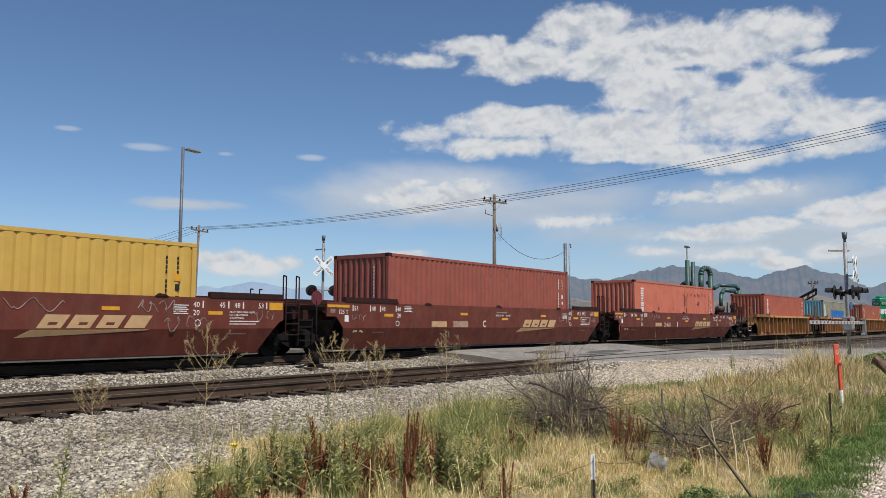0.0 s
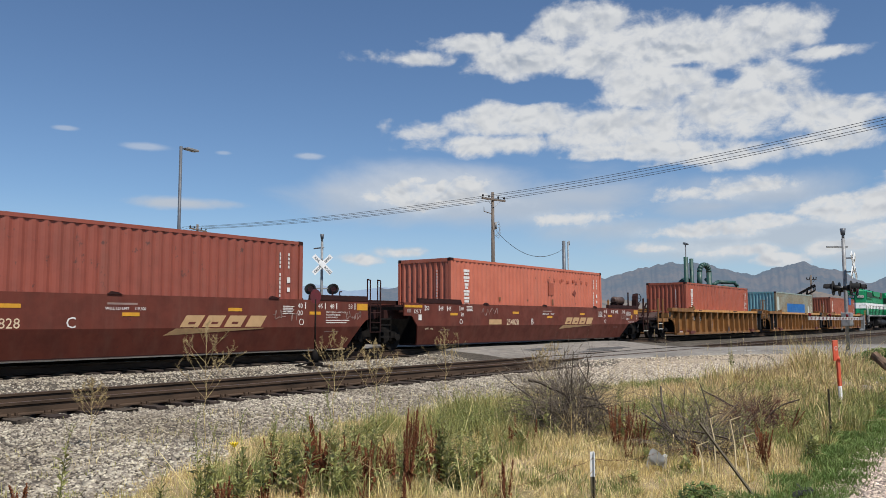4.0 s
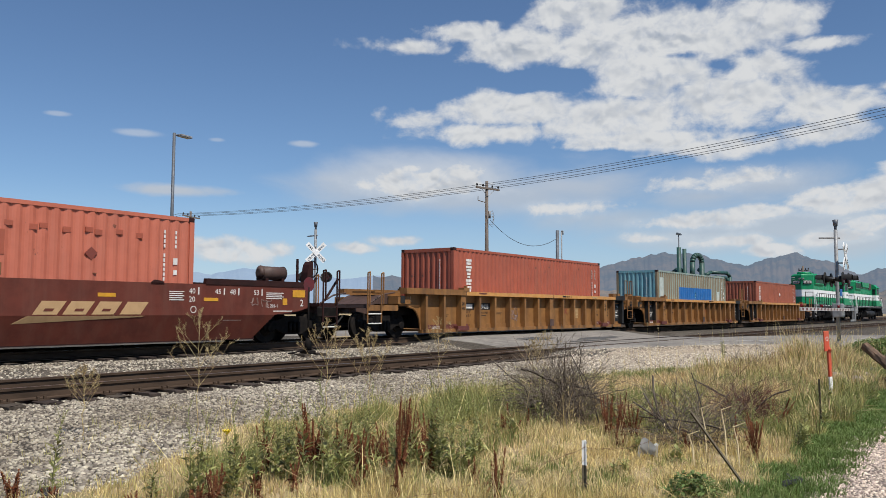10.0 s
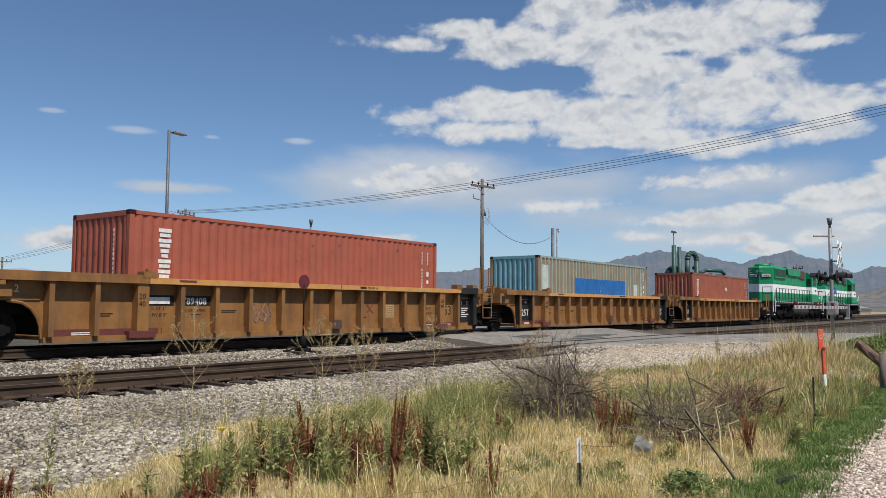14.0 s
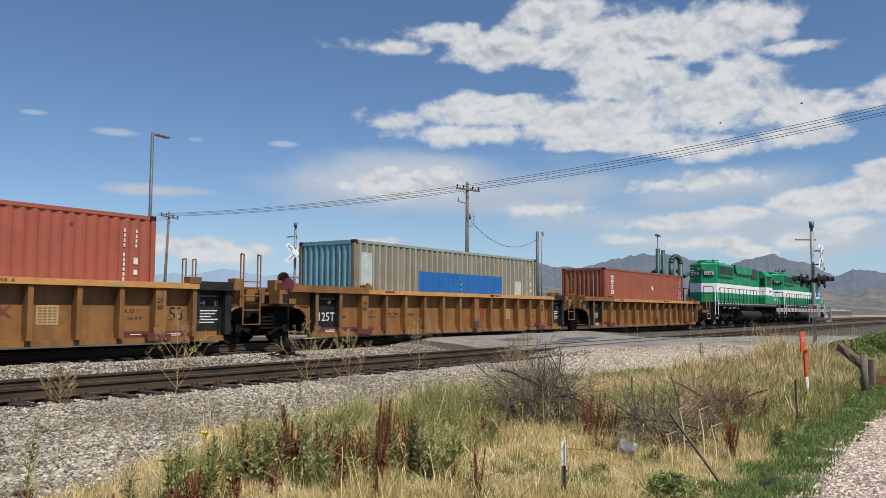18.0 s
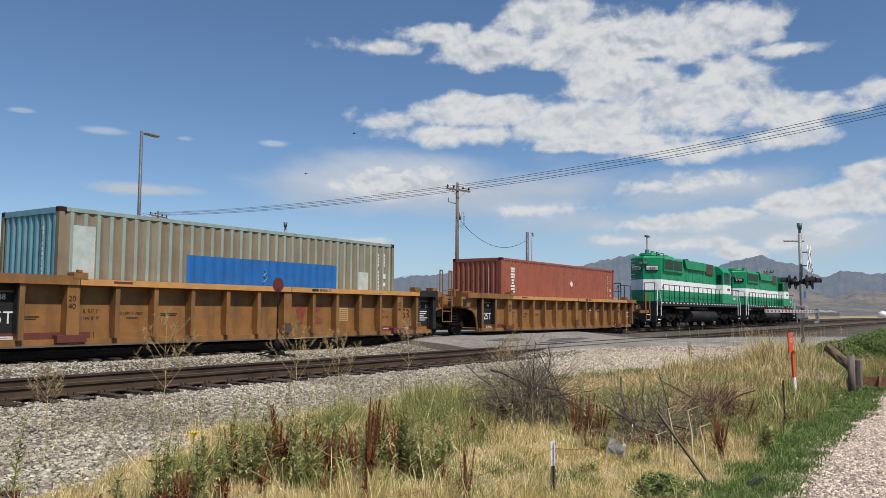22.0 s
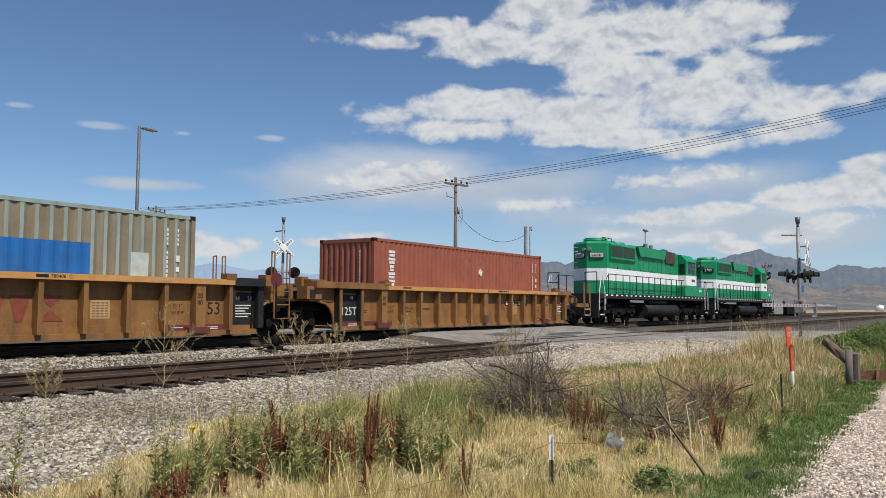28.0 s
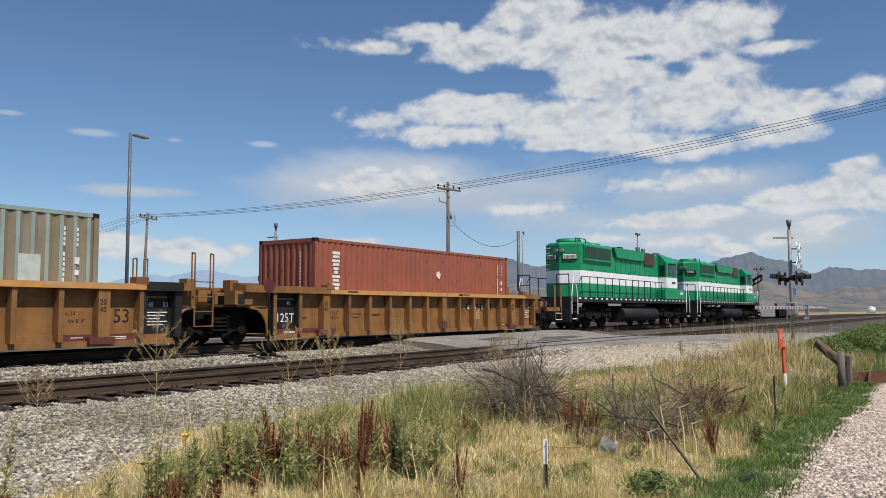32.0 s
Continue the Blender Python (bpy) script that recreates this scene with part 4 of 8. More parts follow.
        prism(bm, [(2.27, 0.76), (2.56, 1.02), (2.64, 1.02), (2.35, 0.76)], y - 0.005, y + 0.003)
        prism(bm, [(2.27, 1.02), (2.35, 1.02), (2.64, 0.76), (2.56, 0.76)], y - 0.008, y - 0.004)
        part("emblem", bm, M_FADED_RED, car, "faded red crossed strokes")
    bars(car, [(-4.9, 1.52, 0.5, 0.05)], M_BROWNBOX, -1.541)
    bars(car, [(4.6, 1.5, 0.55, 0.07)], M_FADED, -1.541, "sticker", "pale tan sticker")
    for way, kind in ((-1, left_end), (1, right_end)):
        def span(a, b):
            return (min(way * a, way * b), max(way * a, way * b))
        part("end_platform", boxes((*span(8.2, 9.3), -1.3, 1.3, 1.05, 1.12), (*span(8.85, 9.5), -1.42, -1.0, 1.12, 1.5 if kind == "joint" else 1.36), (*span(8.85, 9.5), 1.0, 1.42, 1.12, 1.5 if kind == "joint" else 1.36)), M_OCHRE, car)
        bm = bmesh.new()
        box(bm, *span(9.15, 9.38), -1.435, -1.415, 1.15, 1.4, 0.0)
        part("lift_eye", bm, M_BLACK, car, "dark slot in the end bracket")
        part("catwalk", boxes((*span(8.3, 9.6), -0.5, 0.5, 1.5, 1.56)), M_OCHRE, car)
        if kind == "joint":
            part("end_locker", boxes((*span(8.9, 9.2), -0.9, -0.6, 1.5, 1.8)), M_OCHRE, car)
        for s in (-1, 1):
            bm = bmesh.new()
            pts = [(way * 8.15, 0.24), (way * 8.18, 0.48), (way * 8.25, 0.68), (way * 8.38, 0.87), (way * 8.57, 0.99), (way * 8.9, 1.04)]
            for (xa, za), (xb, zb) in zip(pts, pts[1:]):
                cyl(bm, (xa, s * 1.29, za), (xb, s * 1.29, zb), 0.035, 6)
            part("wheel_arch_flange", bm, M_OCHRE, car)
        if kind == "joint":
            part("connector", boxes((*span(9.2, 9.8), -0.35, 0.35, 0.7, 1.15)), M_IRON, car, "articulated connector")
            if way > 0:
                ladder(car, 8.65, 9.25, -1.52, 0.55, 1.7, 4, M_OCHRE, 2.42)
                bm = bmesh.new()
                for k in range(4):
                    box(bm, 9.35, 9.95, -1.35, -1.05, 0.42 + 0.1 * k, 0.47 + 0.1 * k)
                box(bm, 9.35, 9.38, -1.35, -1.05, 0.35, 0.85)
                box(bm, 9.92, 9.95, -1.35, -1.05, 0.35, 0.85)
                part("crossover_step", bm, M_IRON, car, "dark grated steps")
                for k in (8.85, 9.2):
                    bm = bmesh.new()
                    tube(bm, [(k, 1.3, 1.4), (k, 1.3, 2.4), (k + 0.12, 1.3, 2.42), (k + 0.12, 1.3, 1.5)], 0.022)
                    part("grab_rail", bm, M_OCHRE, car)
            else:
                part("end_box", boxes((-9.1, -8.4, -1.2, -0.9, 1.5, 1.72)), M_OCHRE, car)
        else:
            # Sill and slope sheet: shade at the car's end painted as dark brown.
            part("end_sill", boxes((*span(9.3, 10.9), -0.55, 0.55, 0.8, 1.1), (*span(10.6, 11.0), -1.35, 1.35, 0.98, 1.1)), M_TANK, car, "dark brown end sill")
            bm = bmesh.new()
            prism(bm, [(way * 9.3, 1.12), (way * 9.3, 1.42), (way * 9.5, 1.42), (way * 10.1, 1.12)], -0.8, 0.8)
            part("slope_sheet", bm, M_TANK, car, "dark sloping end sheet")
            for s in (-1, 1):
                bm = bmesh.new()
                tube(bm, [(way * 9.3, s * 1.1, 1.5), (way * 9.9, s * 1.1, 1.42), (way * 10.5, s * 1.1, 1.15)], 0.03, 6)
                part("brake_pipe", bm, M_TANK, car)
            pieces("side_step_beam", ((*span(9.5, 10.95), -1.42, -1.34, 0.9, 1.08), (*span(9.5, 10.95), 1.34, 1.42, 0.9, 1.08)), M_OCHRE, car)
            wagon_bogie(car, way * 9.75)
            coupler(car, way * 10.9, way)
            for x in (10.37, 11.03):
                for s in (-1, 1):
                    bm = bmesh.new()
                    tube(bm, [(way * x, s * 1.45, 0.5), (way * x, s * 1.45, 2.08), (way * (x - 0.1), s * 1.45, 2.11), (way * (x - 0.1), s * 1.45, 1.1)], 0.026)
                    part("grab_rail", bm, M_OCHRE, car)
            for z in (0.5, 0.8):
                bm = bmesh.new()
                cyl(bm, (way * 10.37, -1.45, z), (way * 11.03, -1.45, z), 0.02, 6)
                part("rung", bm, M_LETTER, car)
    TRAIN.append((car, u))
    return car


def corrugated(x0, x1, z0, z1, y, pitch, depth, out, way=-1, patch=None):
    """A corrugated sheet in the x-z plane; out: the outer flat's share of a pitch. Outer flats take the first material,
    a patch (x0, x1, z0, z1) of overpaint the third."""
    n = max(1, round((x1 - x0) / pitch))
    p = (x1 - x0) / n
    slope = 0.27 * p
    inner = p - 2 * slope - out * p
    xs = []
    for i in range(n):
        b = x0 + i * p
        xs += [(b, 1), (b + inner, 1), (b + inner + slope, 0), (b + inner + slope + out * p, 0)]
    xs.append((x1, 1))
    bm = bmesh.new()
    levels = [z0, z1] if not patch else [z0, patch[2], patch[3], z1]
    rows = [[bm.verts.new((x, y - way * depth * d, z)) for x, d in xs] for z in levels]
    for lo, hi, za in zip(rows, rows[1:], levels):
        for i in range(len(xs) - 1):
            f = bm.faces.new((lo[i], lo[i + 1], hi[i + 1], hi[i]))
            f.material_index = 0 if not (xs[i][1] or xs[i + 1][1]) else 1
            if patch and za == patch[2] and patch[0] < xs[i][0] < patch[1]:
                f.material_index = 2
    return bm


def turned(bm, m):
    bmesh.ops.transform(bm, matrix=m, verts=bm.verts)
    return bm


def container(u, mat, end_mat, label, pitch=0.278, out=0.26, inner_mat=None, brand=None, base=0.315, T=2.896, patch=None):
    L, W = 12.192, 2.438
    c = root("shipping_container", pose(u, YC, base), label, "container", "containers on the train")
    h, w = L / 2, W / 2
    inner_mat = inner_mat or mat
    for s in (-1, 1):
        bm = corrugated(-h + 0.12, h - 0.12, 0.14, T - 0.09, s * (w - 0.008), pitch, 0.031, out, s, patch if s < 0 else None)
        part("side_panel", bm, [mat, inner_mat, M_BLUE], c)
        for z0, z1, nm in ((0.0, 0.16, "bottom_rail"), (T - 0.10, T - 0.01, "top_rail")):
            part(nm, boxes((-h + 0.1, h - 0.1, min(s * w, s * (w - 0.06)), max(s * w, s * (w - 0.06)), z0, z1)), mat, c)
    for e in (-1, 1):
        bm = corrugated(-w + 0.1, w - 0.1, 0.14, T - 0.12, 0.0, 0.25, 0.045, 0.3, -1)
        part("end_panel", turned(bm, pose(e * (h - 0.008), 0, 0, 0, 0, -90 if e < 0 else 90)), [end_mat, end_mat], c)
        for z0, z1 in ((0.0, 0.16), (T - 0.14, T - 0.01)):
            part("end_rail", boxes((min(e * h, e * (h - 0.08)), max(e * h, e * (h - 0.08)), -w + 0.1, w - 0.1, z0, z1)), end_mat, c)
        for s in (-1, 1):
            x0, x1 = sorted((e * h, e * (h - 0.13)))
            y0, y1 = sorted((s * (w + 0.001), s * (w - 0.11)))
            part("corner_post", boxes((x0, x1, y0, y1, 0.11, T - 0.11)), mat if mat is not M_TEAL else M_TEAL_BARE, c)
            for z0, z1 in ((0, 0.118), (T - 0.118, T)):
                x0, x1 = sorted((e * (h + 0.004), e * (h - 0.178)))
                y0, y1 = sorted((s * (w + 0.005), s * (w - 0.16)))
                bm = boxes((x0, x1, y0, y1, z0, z1, 0.012))
                part("corner_casting", bm, M_MAROON_D if mat is not M_YELLOW else mat, c)
    bm = corrugated(-h + 0.15, h - 0.15, -w + 0.05, w - 0.05, 0, 0.21, 0.02, 0.3, -1)
    part("roof", turned(bm, pose(0, 0, T - 0.03, 90, 0, 0)), mat, c)
    y = -w - 0.004
    if brand:
        for i in range(6):
            z = T - 0.595 - 0.25 * i
            wide = (0.36, 0.36, 0.24, 0.36, 0.34, 0.36)[i]
            x = -h + 0.8 + (0.36 - wide) / 2
            part("brand_bar", boxes((x, x + wide, y, y + 0.05, z + 0.115, z + 0.205)), M_LETTER, c, "plain white bar of an upright brand mark")
            part("brand_bar", boxes((x + 0.03, x + wide - 0.03, y, y + 0.05, z, z + 0.085)), M_LETTER, c, "plain white bar of an upright brand mark")
        bm = bmesh.new()
        prism(bm, [(0.62, 1.92), (0.7, 2.08), (0.74, 1.96), (0.8, 2.12), (0.84, 1.98), (0.92, 2.02), (0.8, 1.8)], y, y + 0.05)
        part("hand_mark", bm, M_LETTER, c, "small white painted mark") if brand == "E" else bm.free()
    # code: upright rows of small marks
    dark = M_BLACK if mat is M_YELLOW else M_LETTER
    bars(c, [(h - 0.88, T - 0.45 - 0.115 * i, 0.045, 0.085) for i in range(15) if i not in (4, 11)] + [(h - 0.56, T - 0.45 - 0.115 * i, 0.045, 0.08) for i in range(4)] +
         [(h - 0.6, T - 1.2, 0.12, 0.16), (h - 0.59, T - 1.45, 0.1, 0.12)], dark, y, "code_mark", "one of an upright row of code marks")
    pieces("code_mark", [(-h - 0.012, -h - 0.004, -0.62, -0.58, T - 0.5 - 0.115 * i, T - 0.42 - 0.115 * i) for i in range(14)], dark, c, "one of an upright row of code marks")
    TRAIN.append((c, u))
    return c


def details_on(c, kind):
    h, w, T = 6.096, 1.219, 2.896
    y = -w - 0.004
    if kind == "teal":
        for x, z, ww, hh in ((-5.75, 1.1, 0.55, 1.4), (4.2, 1.25, 0.5, 0.62)):
            part("faded_patch", boxes((x, x + ww, y, y + 0.03, z, z + hh)), M_PALE_TEAL, c, "pale faded label")
        bm = bmesh.new()
        for k in range(4):
            cyl(bm, (0.05 + 0.12 * (k % 2), y + 0.005, 1.4 + 0.09 * k), (0.18 - 0.1 * (k % 2), y + 0.005, 1.5 + 0.09 * k), 0.012, 5)
        part("chalk_mark", bm, M_TEAL_END, c, "small pale blue scrawl")
    elif kind == "patched":
        part("repair_patch", boxes((1.0, 1.44, y + 0.002, y + 0.03, 1.72, 2.24)), M_RED, c, "darker red repair patch")
        bm = bmesh.new()
        prism(bm, [(3.2, 1.85), (3.35, 2.0), (3.5, 1.87), (3.36, 1.7)], y + 0.002, y + 0.03)
        part("repair_patch", bm, M_RED2, c, "small darker scuff")
        for k in range(9):
            part("repair_patch", boxes((0.9 + 0.42 * k + 0.1 * (k % 3), 1.08 + 0.42 * k + 0.1 * (k % 3), y + 0.003, y + 0.03, 2.28 + 0.05 * (k % 2), 2.4 + 0.04 * (k % 2))), M_RED, c, "small darker repair patch")
        for k in range(5):
            part("scuff", boxes((-5 + 2.1 * k, -4.9 + 2.1 * k, y + 0.004, y + 0.03, 1.3 + 0.1 * (k % 3), 1.42 + 0.13 * (k % 2))), M_RUST, c, "rust scuff")
    elif kind == "yellow":
        part("size_mark", boxes((h - 0.64, h - 0.44, y, y + 0.03, 1.62, 1.82)), M_AMBER, c, "orange square sticker")


def engine(u, number):
    e = root("locomotive", pose(u, YC, 0), "green diesel locomotive with a white waist band", "locomotive", "locomotives")
    D = 1.62
    part("frame", boxes((-9.72, 9.72, -1.52, 1.52, 1.36, D)), M_BLACK, e, "black underframe")
    for s in (-1, 1):
        yy = s * 1.525
        for i in range(26):
            x = -8.8 + i * 0.7
            part("sill_stripe", boxes((x, x + 0.26, min(yy, yy + s * 0.006), max(yy, yy + s * 0.006), 1.5, 1.575)), M_WHITE, e, "white reflective stripe")
    # long hood in three coats, its free end bluntly pointed
    hx0, hx1, hw, tip = -7.35, 4.8, 0.98, -7.8

    def hood(name, z0, z1, grow, mat, label="", top=None):
        bm = bmesh.new()
        plan = [(tip - grow, 0), (hx0 - grow, -hw - grow), (hx1, -hw - grow), (hx1, hw + grow), (hx0 - grow, hw + grow)]
        rings = [[bm.verts.new((x, y, z0)) for x, y in plan], [bm.verts.new((x, y, z1)) for x, y in plan]]
        if top:
            rings.append([bm.verts.new((x + (0.1 if x < 0 else 0), y * 0.86, top)) for x, y in plan])
        for lo, hi in zip(rings, rings[1:]):
            for i in range(5):
                bm.faces.new((lo[i], lo[(i + 1) % 5], hi[(i + 1) % 5], hi[i]))
        bm.faces.new(rings[0][::-1])
        bm.faces.new(rings[-1])
        part(name, bm, mat, e, label)

    hood("hood_lower", D, 2.36, 0, M_GREEN)
    hood("hood_band", 2.36, 3.02, 0.004, M_WHITE, "white waist band")
    hood("hood_upper", 3.02, 4.38, 0, M_GREEN, "", 4.5)
    for s in (-1, 1):
        y = s * hw
        # radiator flare with its intake
        bm = bmesh.new()
        pr = [(y, 3.35), (y + s * 0.02, 3.4), (y + s * 0.11, 3.58), (y + s * 0.11, 4.36), (y - s * 0.3, 4.5), (y - s * 0.3, 3.25)]
        a = [bm.verts.new((-7.0, q, z)) for q, z in pr]
        b = [bm.verts.new((-3.3, q, z)) for q, z in pr]
        bm.faces.new(a)
        bm.faces.new(b[::-1])
        for i in range(6):
            bm.faces.new((a[i], a[(i + 1) % 6], b[(i + 1) % 6], b[i]))
        part("radiator_housing", bm, M_GREEN, e)
        for x0, x1 in ((-6.95, -5.3), (-5.2, -3.45)):
            part("grille", boxes((x0, x1, min(y + s * 0.105, y + s * 0.122), max(y + s * 0.105, y + s * 0.122), 3.68, 4.3)), M_GRILLE, e, "soot-black radiator grille")
        bm = bmesh.new()
        prism(bm, [(-3.0, 4.46), (-2.6, 3.9), (1.7, 3.9), (2.0, 4.46)], min(y, y + s * 0.16), max(y, y + s * 0.16))
        part("blower_duct", bm, M_GREEN, e)
        part("exhaust_stain", boxes((2.05, 3.9, min(y + s * 0.003, y + s * 0.1), max(y + s * 0.003, y + s * 0.1), 3.72, 4.46)), M_TANK, e, "soot-dark filter housing")
        for i in range(13):
            x = -7.2 + i * 0.9
            part("access_door", boxes((x, x + 0.82, min(y, y + s * 0.018), max(y, y + s * 0.018), 1.75, 2.34)), M_GREEN, e)
            if i % 2:
                part("door_latch", boxes((x + 0.4, x + 0.46, min(y, y + s * 0.04), max(y, y + s * 0.04), 3.04, 3.12)), M_BLACK, e)
        for i in range(7):
            x = -2.5 + i * 0.8
            part("access_door", boxes((x, x + 0.72, min(y, y + s * 0.015), max(y, y + s * 0.015), 3.05, 3.8)), M_GREEN, e)
    # roof gear
    for x, r in ((-6.6, 0.66), (-5.2, 0.6), (-3.8, 0.6)):
        bm = bmesh.new()
        cyl(bm, (x, 0, 4.48), (x, 0, 4.62 if r < 0.65 else 4.68), r, 20)
        cyl(bm, (x, 0, 4.62 if r < 0.65 else 4.68), (x, 0, 4.66 if r < 0.65 else 4.73), r * 0.9, 20)
        part("roof_fan", bm, M_GREEN, e, "round roof fan")
    bm = bmesh.new()
    tube(bm, [(-7.3, -0.7, 4.5), (-7.3, -0.7, 4.72), (-6.0, -0.7, 4.72), (-6.0, -0.7, 4.5)], 0.02)
    part("roof_rail", bm, M_IRON, e)
    for x in (-2.8, -1.2, 0.6, 2.4):
        part("roof_hatch", boxes((x, x + 1.3, -0.55, 0.55, 4.48, 4.6, 0.03)), M_IRON if x > 0 else M_GREEN, e)
    part("exhaust_stack", boxes((0.1, 0.5, -0.3, 0.3, 4.55, 4.72)), M_IRON, e)
    # hood end with number boards and lamps
    slant = math.degrees(math.atan2(hx0 - tip, hw))
    for s in (-1, 1):
        m = pose((tip + hx0) / 2 - 0.02, s * hw / 2, 3.72, 0, 0, (-90 + slant) if s < 0 else (-90 - slant))
        bm = bmesh.new()
        box(bm, -0.36, 0.36, -0.08, 0.03, -0.13, 0.13, 0.03)
        part("number_board", bm, M_DULL_WHITE if number == "1414" else M_BLACK, e, "rounded number board", m)
        frame_bm = bmesh.new()
        box(frame_bm, -0.39, 0.39, -0.05, 0.03, -0.16, 0.16, 0.03)
        part("board_frame", frame_bm, M_BLACK, e, "", m)
        ob = written(number, 0.19, M_BLACK if number == "1414" else M_LETTER, e, 0, 0, 0, "engine number")
        ob.matrix_basis = m @ pose(-0.3, -0.085, -0.09)
    bm = bmesh.new()
    for yy in (-0.15, 0.15):
        cyl(bm, (tip - 0.1, yy, 4.05), (tip + 0.2, yy, 4.05), 0.09, 14)
    part("headlight", bm, M_STEEL, e, "twin headlight, unlit")
    for z in (3.1, 3.35, 3.95, 4.2):
        bm = bmesh.new()
        tube(bm, [(hx0 - 0.12, 0.95, z), (hx0 - 0.3, 0.6, z)], 0.016)
        part("grab_iron", bm, M_WHITE, e)
    # cab
    cx0, cx1, cw = 4.87, 7.1, 1.5
    part("cab_lower", boxes((cx0, cx1, -cw, cw, D, 2.36)), M_GREEN, e)
    part("cab_band", boxes((cx0 - 0.003, cx1 + 0.003, -cw - 0.003, cw + 0.003, 2.36, 3.02)), M_WHITE, e, "white band across the cab")
    bm = bmesh.new()
    prof = [(-cw, 3.02), (-cw, 4.0), (-cw + 0.35, 4.4), (0, 4.55), (cw - 0.35, 4.4), (cw, 4.0), (cw, 3.02)]
    a = [bm.verts.new((cx0, y, z)) for y, z in prof]
    b = [bm.verts.new((cx1, y, z)) for y, z in prof]
    bm.faces.new(a)
    bm.faces.new(b[::-1])
    for i in range(7):
        bm.faces.new((a[(i + 1) % 7], a[i], b[i], b[(i + 1) % 7]))
    part("cab_upper", bm, M_GREEN, e)
    for s in (-1, 1):
        y0, y1 = sorted((s * cw, s * (cw + 0.015)))
        part("side_window", boxes((5.3, 5.95, y0, y1, 3.15, 3.85)), M_GLASS, e, "dark cab window")
        part("side_window", boxes((6.05, 6.7, y0, y1, 3.15, 3.85)), M_GLASS, e, "dark cab window")
        y0, y1 = sorted((s * cw, s * (cw + 0.2)))
        part("sunshade", boxes((5.2, 6.8, y0, y1, 3.9, 3.93)), M_GREEN, e)
        part("end_window", boxes((cx0 - 0.012, cx0, min(s * 1.05, s * 1.4), max(s * 1.05, s * 1.4), 3.1, 3.8)), M_GLASS, e, "dark cab window")
        part("front_window", boxes((cx1, cx1 + 0.012, min(s * 0.35, s * 1.3), max(s * 0.35, s * 1.3), 3.1, 3.8)), M_GLASS, e, "dark windscreen")
    bars(e, [(6.0, 2.62, 0.14, 0.16), (6.18, 2.62, 0.14, 0.16), (6.36, 2.62, 0.14, 0.16), (6.54, 2.62, 0.14, 0.16)], M_BLACK, -cw - 0.006, "number_marks", "small black marks")
    part("nose", boxes((7.1, 8.6, -0.95, 0.95, D, 2.9, 0.06)), M_GREEN, e, "low nose")
    part("battery_box", boxes((4.6, 8.7, -1.53, -1.0, D, 2.28, 0.03)), M_GREEN, e, "green side locker")
    bars(e, [(7.6, 1.95, 0.5, 0.16)], M_LETTER, -1.536, "owner_mark", "plain pale bar of an owner's mark")
    part("battery_box", boxes((4.6, 8.7, 1.0, 1.53, D, 2.28, 0.03)), M_GREEN, e, "green side locker")
    # hand rails
    for s in (-1, 1):
        y = s * 1.47
        for i in range(13):
            x = -8.3 + i * 1.02
            bm = bmesh.new()
            cyl(bm, (x, y, D), (x, y, 2.66), 0.024, 6)
            part("stanchion", bm, M_BLACK, e)
        bm = bmesh.new()
        tube(bm, [(-8.6, y, 2.4), (-8.3, y, 2.66), (4.5, y, 2.66)], 0.022)
        part("hand_rail", bm, M_BLACK, e, "black hand rail")
        for x in (-9.65, -8.95, 8.95, 9.65):
            bm = bmesh.new()
            d = 0.35 if x < 0 else -0.35
            tube(bm, [(x, y + s * 0.05, 0.75), (x, y + s * 0.05, 1.7), (x + d * (1 if abs(x) > 9.3 else -0.6), y, 2.6)], 0.022)
            part("step_rail", bm, M_WHITE, e, "white step hand rail")
        for w in (-1, 1):
            for k in range(3):
                part("step", boxes((*sorted((w * 9.0, w * 9.6)), *sorted((s * 1.2, s * 1.52)), 0.5 + 0.34 * k, 0.54 + 0.34 * k)), M_BLACK, e)
            part("step_edge", boxes((*sorted((w * 9.03, w * 9.58)), *sorted((s * 1.52, s * 1.526)), 0.5, 0.55)), M_WHITE, e, "white step edge")
            pieces("step_plate", ((*sorted((w * 8.95, w * 9.0)), *sorted((s * 1.1, s * 1.5)), 0.45, 1.36), (*sorted((w * 9.6, w * 9.65)), *sorted((s * 1.1, s * 1.5)), 0.45, 1.36)), M_BLACK, e)
    for w in (-1, 1):
        part("pilot", boxes((*sorted((w * 9.66, w * 9.8)), -1.5, 1.5, 0.35, 1.62)), M_BLACK, e, "black end plate")
        coupler(e, w * 9.8, w)
        for y in (-1.4, -0.75, 0.75, 1.4):
            bm = bmesh.new()
            cyl(bm, (w * 9.7, y, 1.62), (w * 9.7, y, 2.72), 0.026, 6)
            part("end_stanchion", bm, M_BLACK, e)
        for s in (-1, 1):
            bm = bmesh.new()
            tube(bm, [(w * 9.7, s * 1.4, 2.72), (w * 9.7, s * 0.75, 2.72)], 0.026)
            part("end_rail", bm, M_BLACK, e)
            bm = bmesh.new()
            tube(bm, [(w * 9.7, s * 1.4, 2.2), (w * 9.7, s * 0.75, 2.2)], 0.02)
            part("end_rail", bm, M_BLACK, e)
    # tank and trucks
    bm = bmesh.new()
    prof = [(1.5 * (1 if math.cos(q) > 0 else -1) * abs(math.cos(q)) ** 0.55, 0.72 + 0.47 * (1 if math.sin(q) > 0 else -1) * abs(math.sin(q)) ** 0.8) for q in (math.pi * (1 + k / 10) for k in range(20, 0, -1))]
    a = [bm.verts.new((-2.5, y, z)) for y, z in prof]
    b = [bm.verts.new((3.3, y, z)) for y, z in prof]
    bm.faces.new(a)
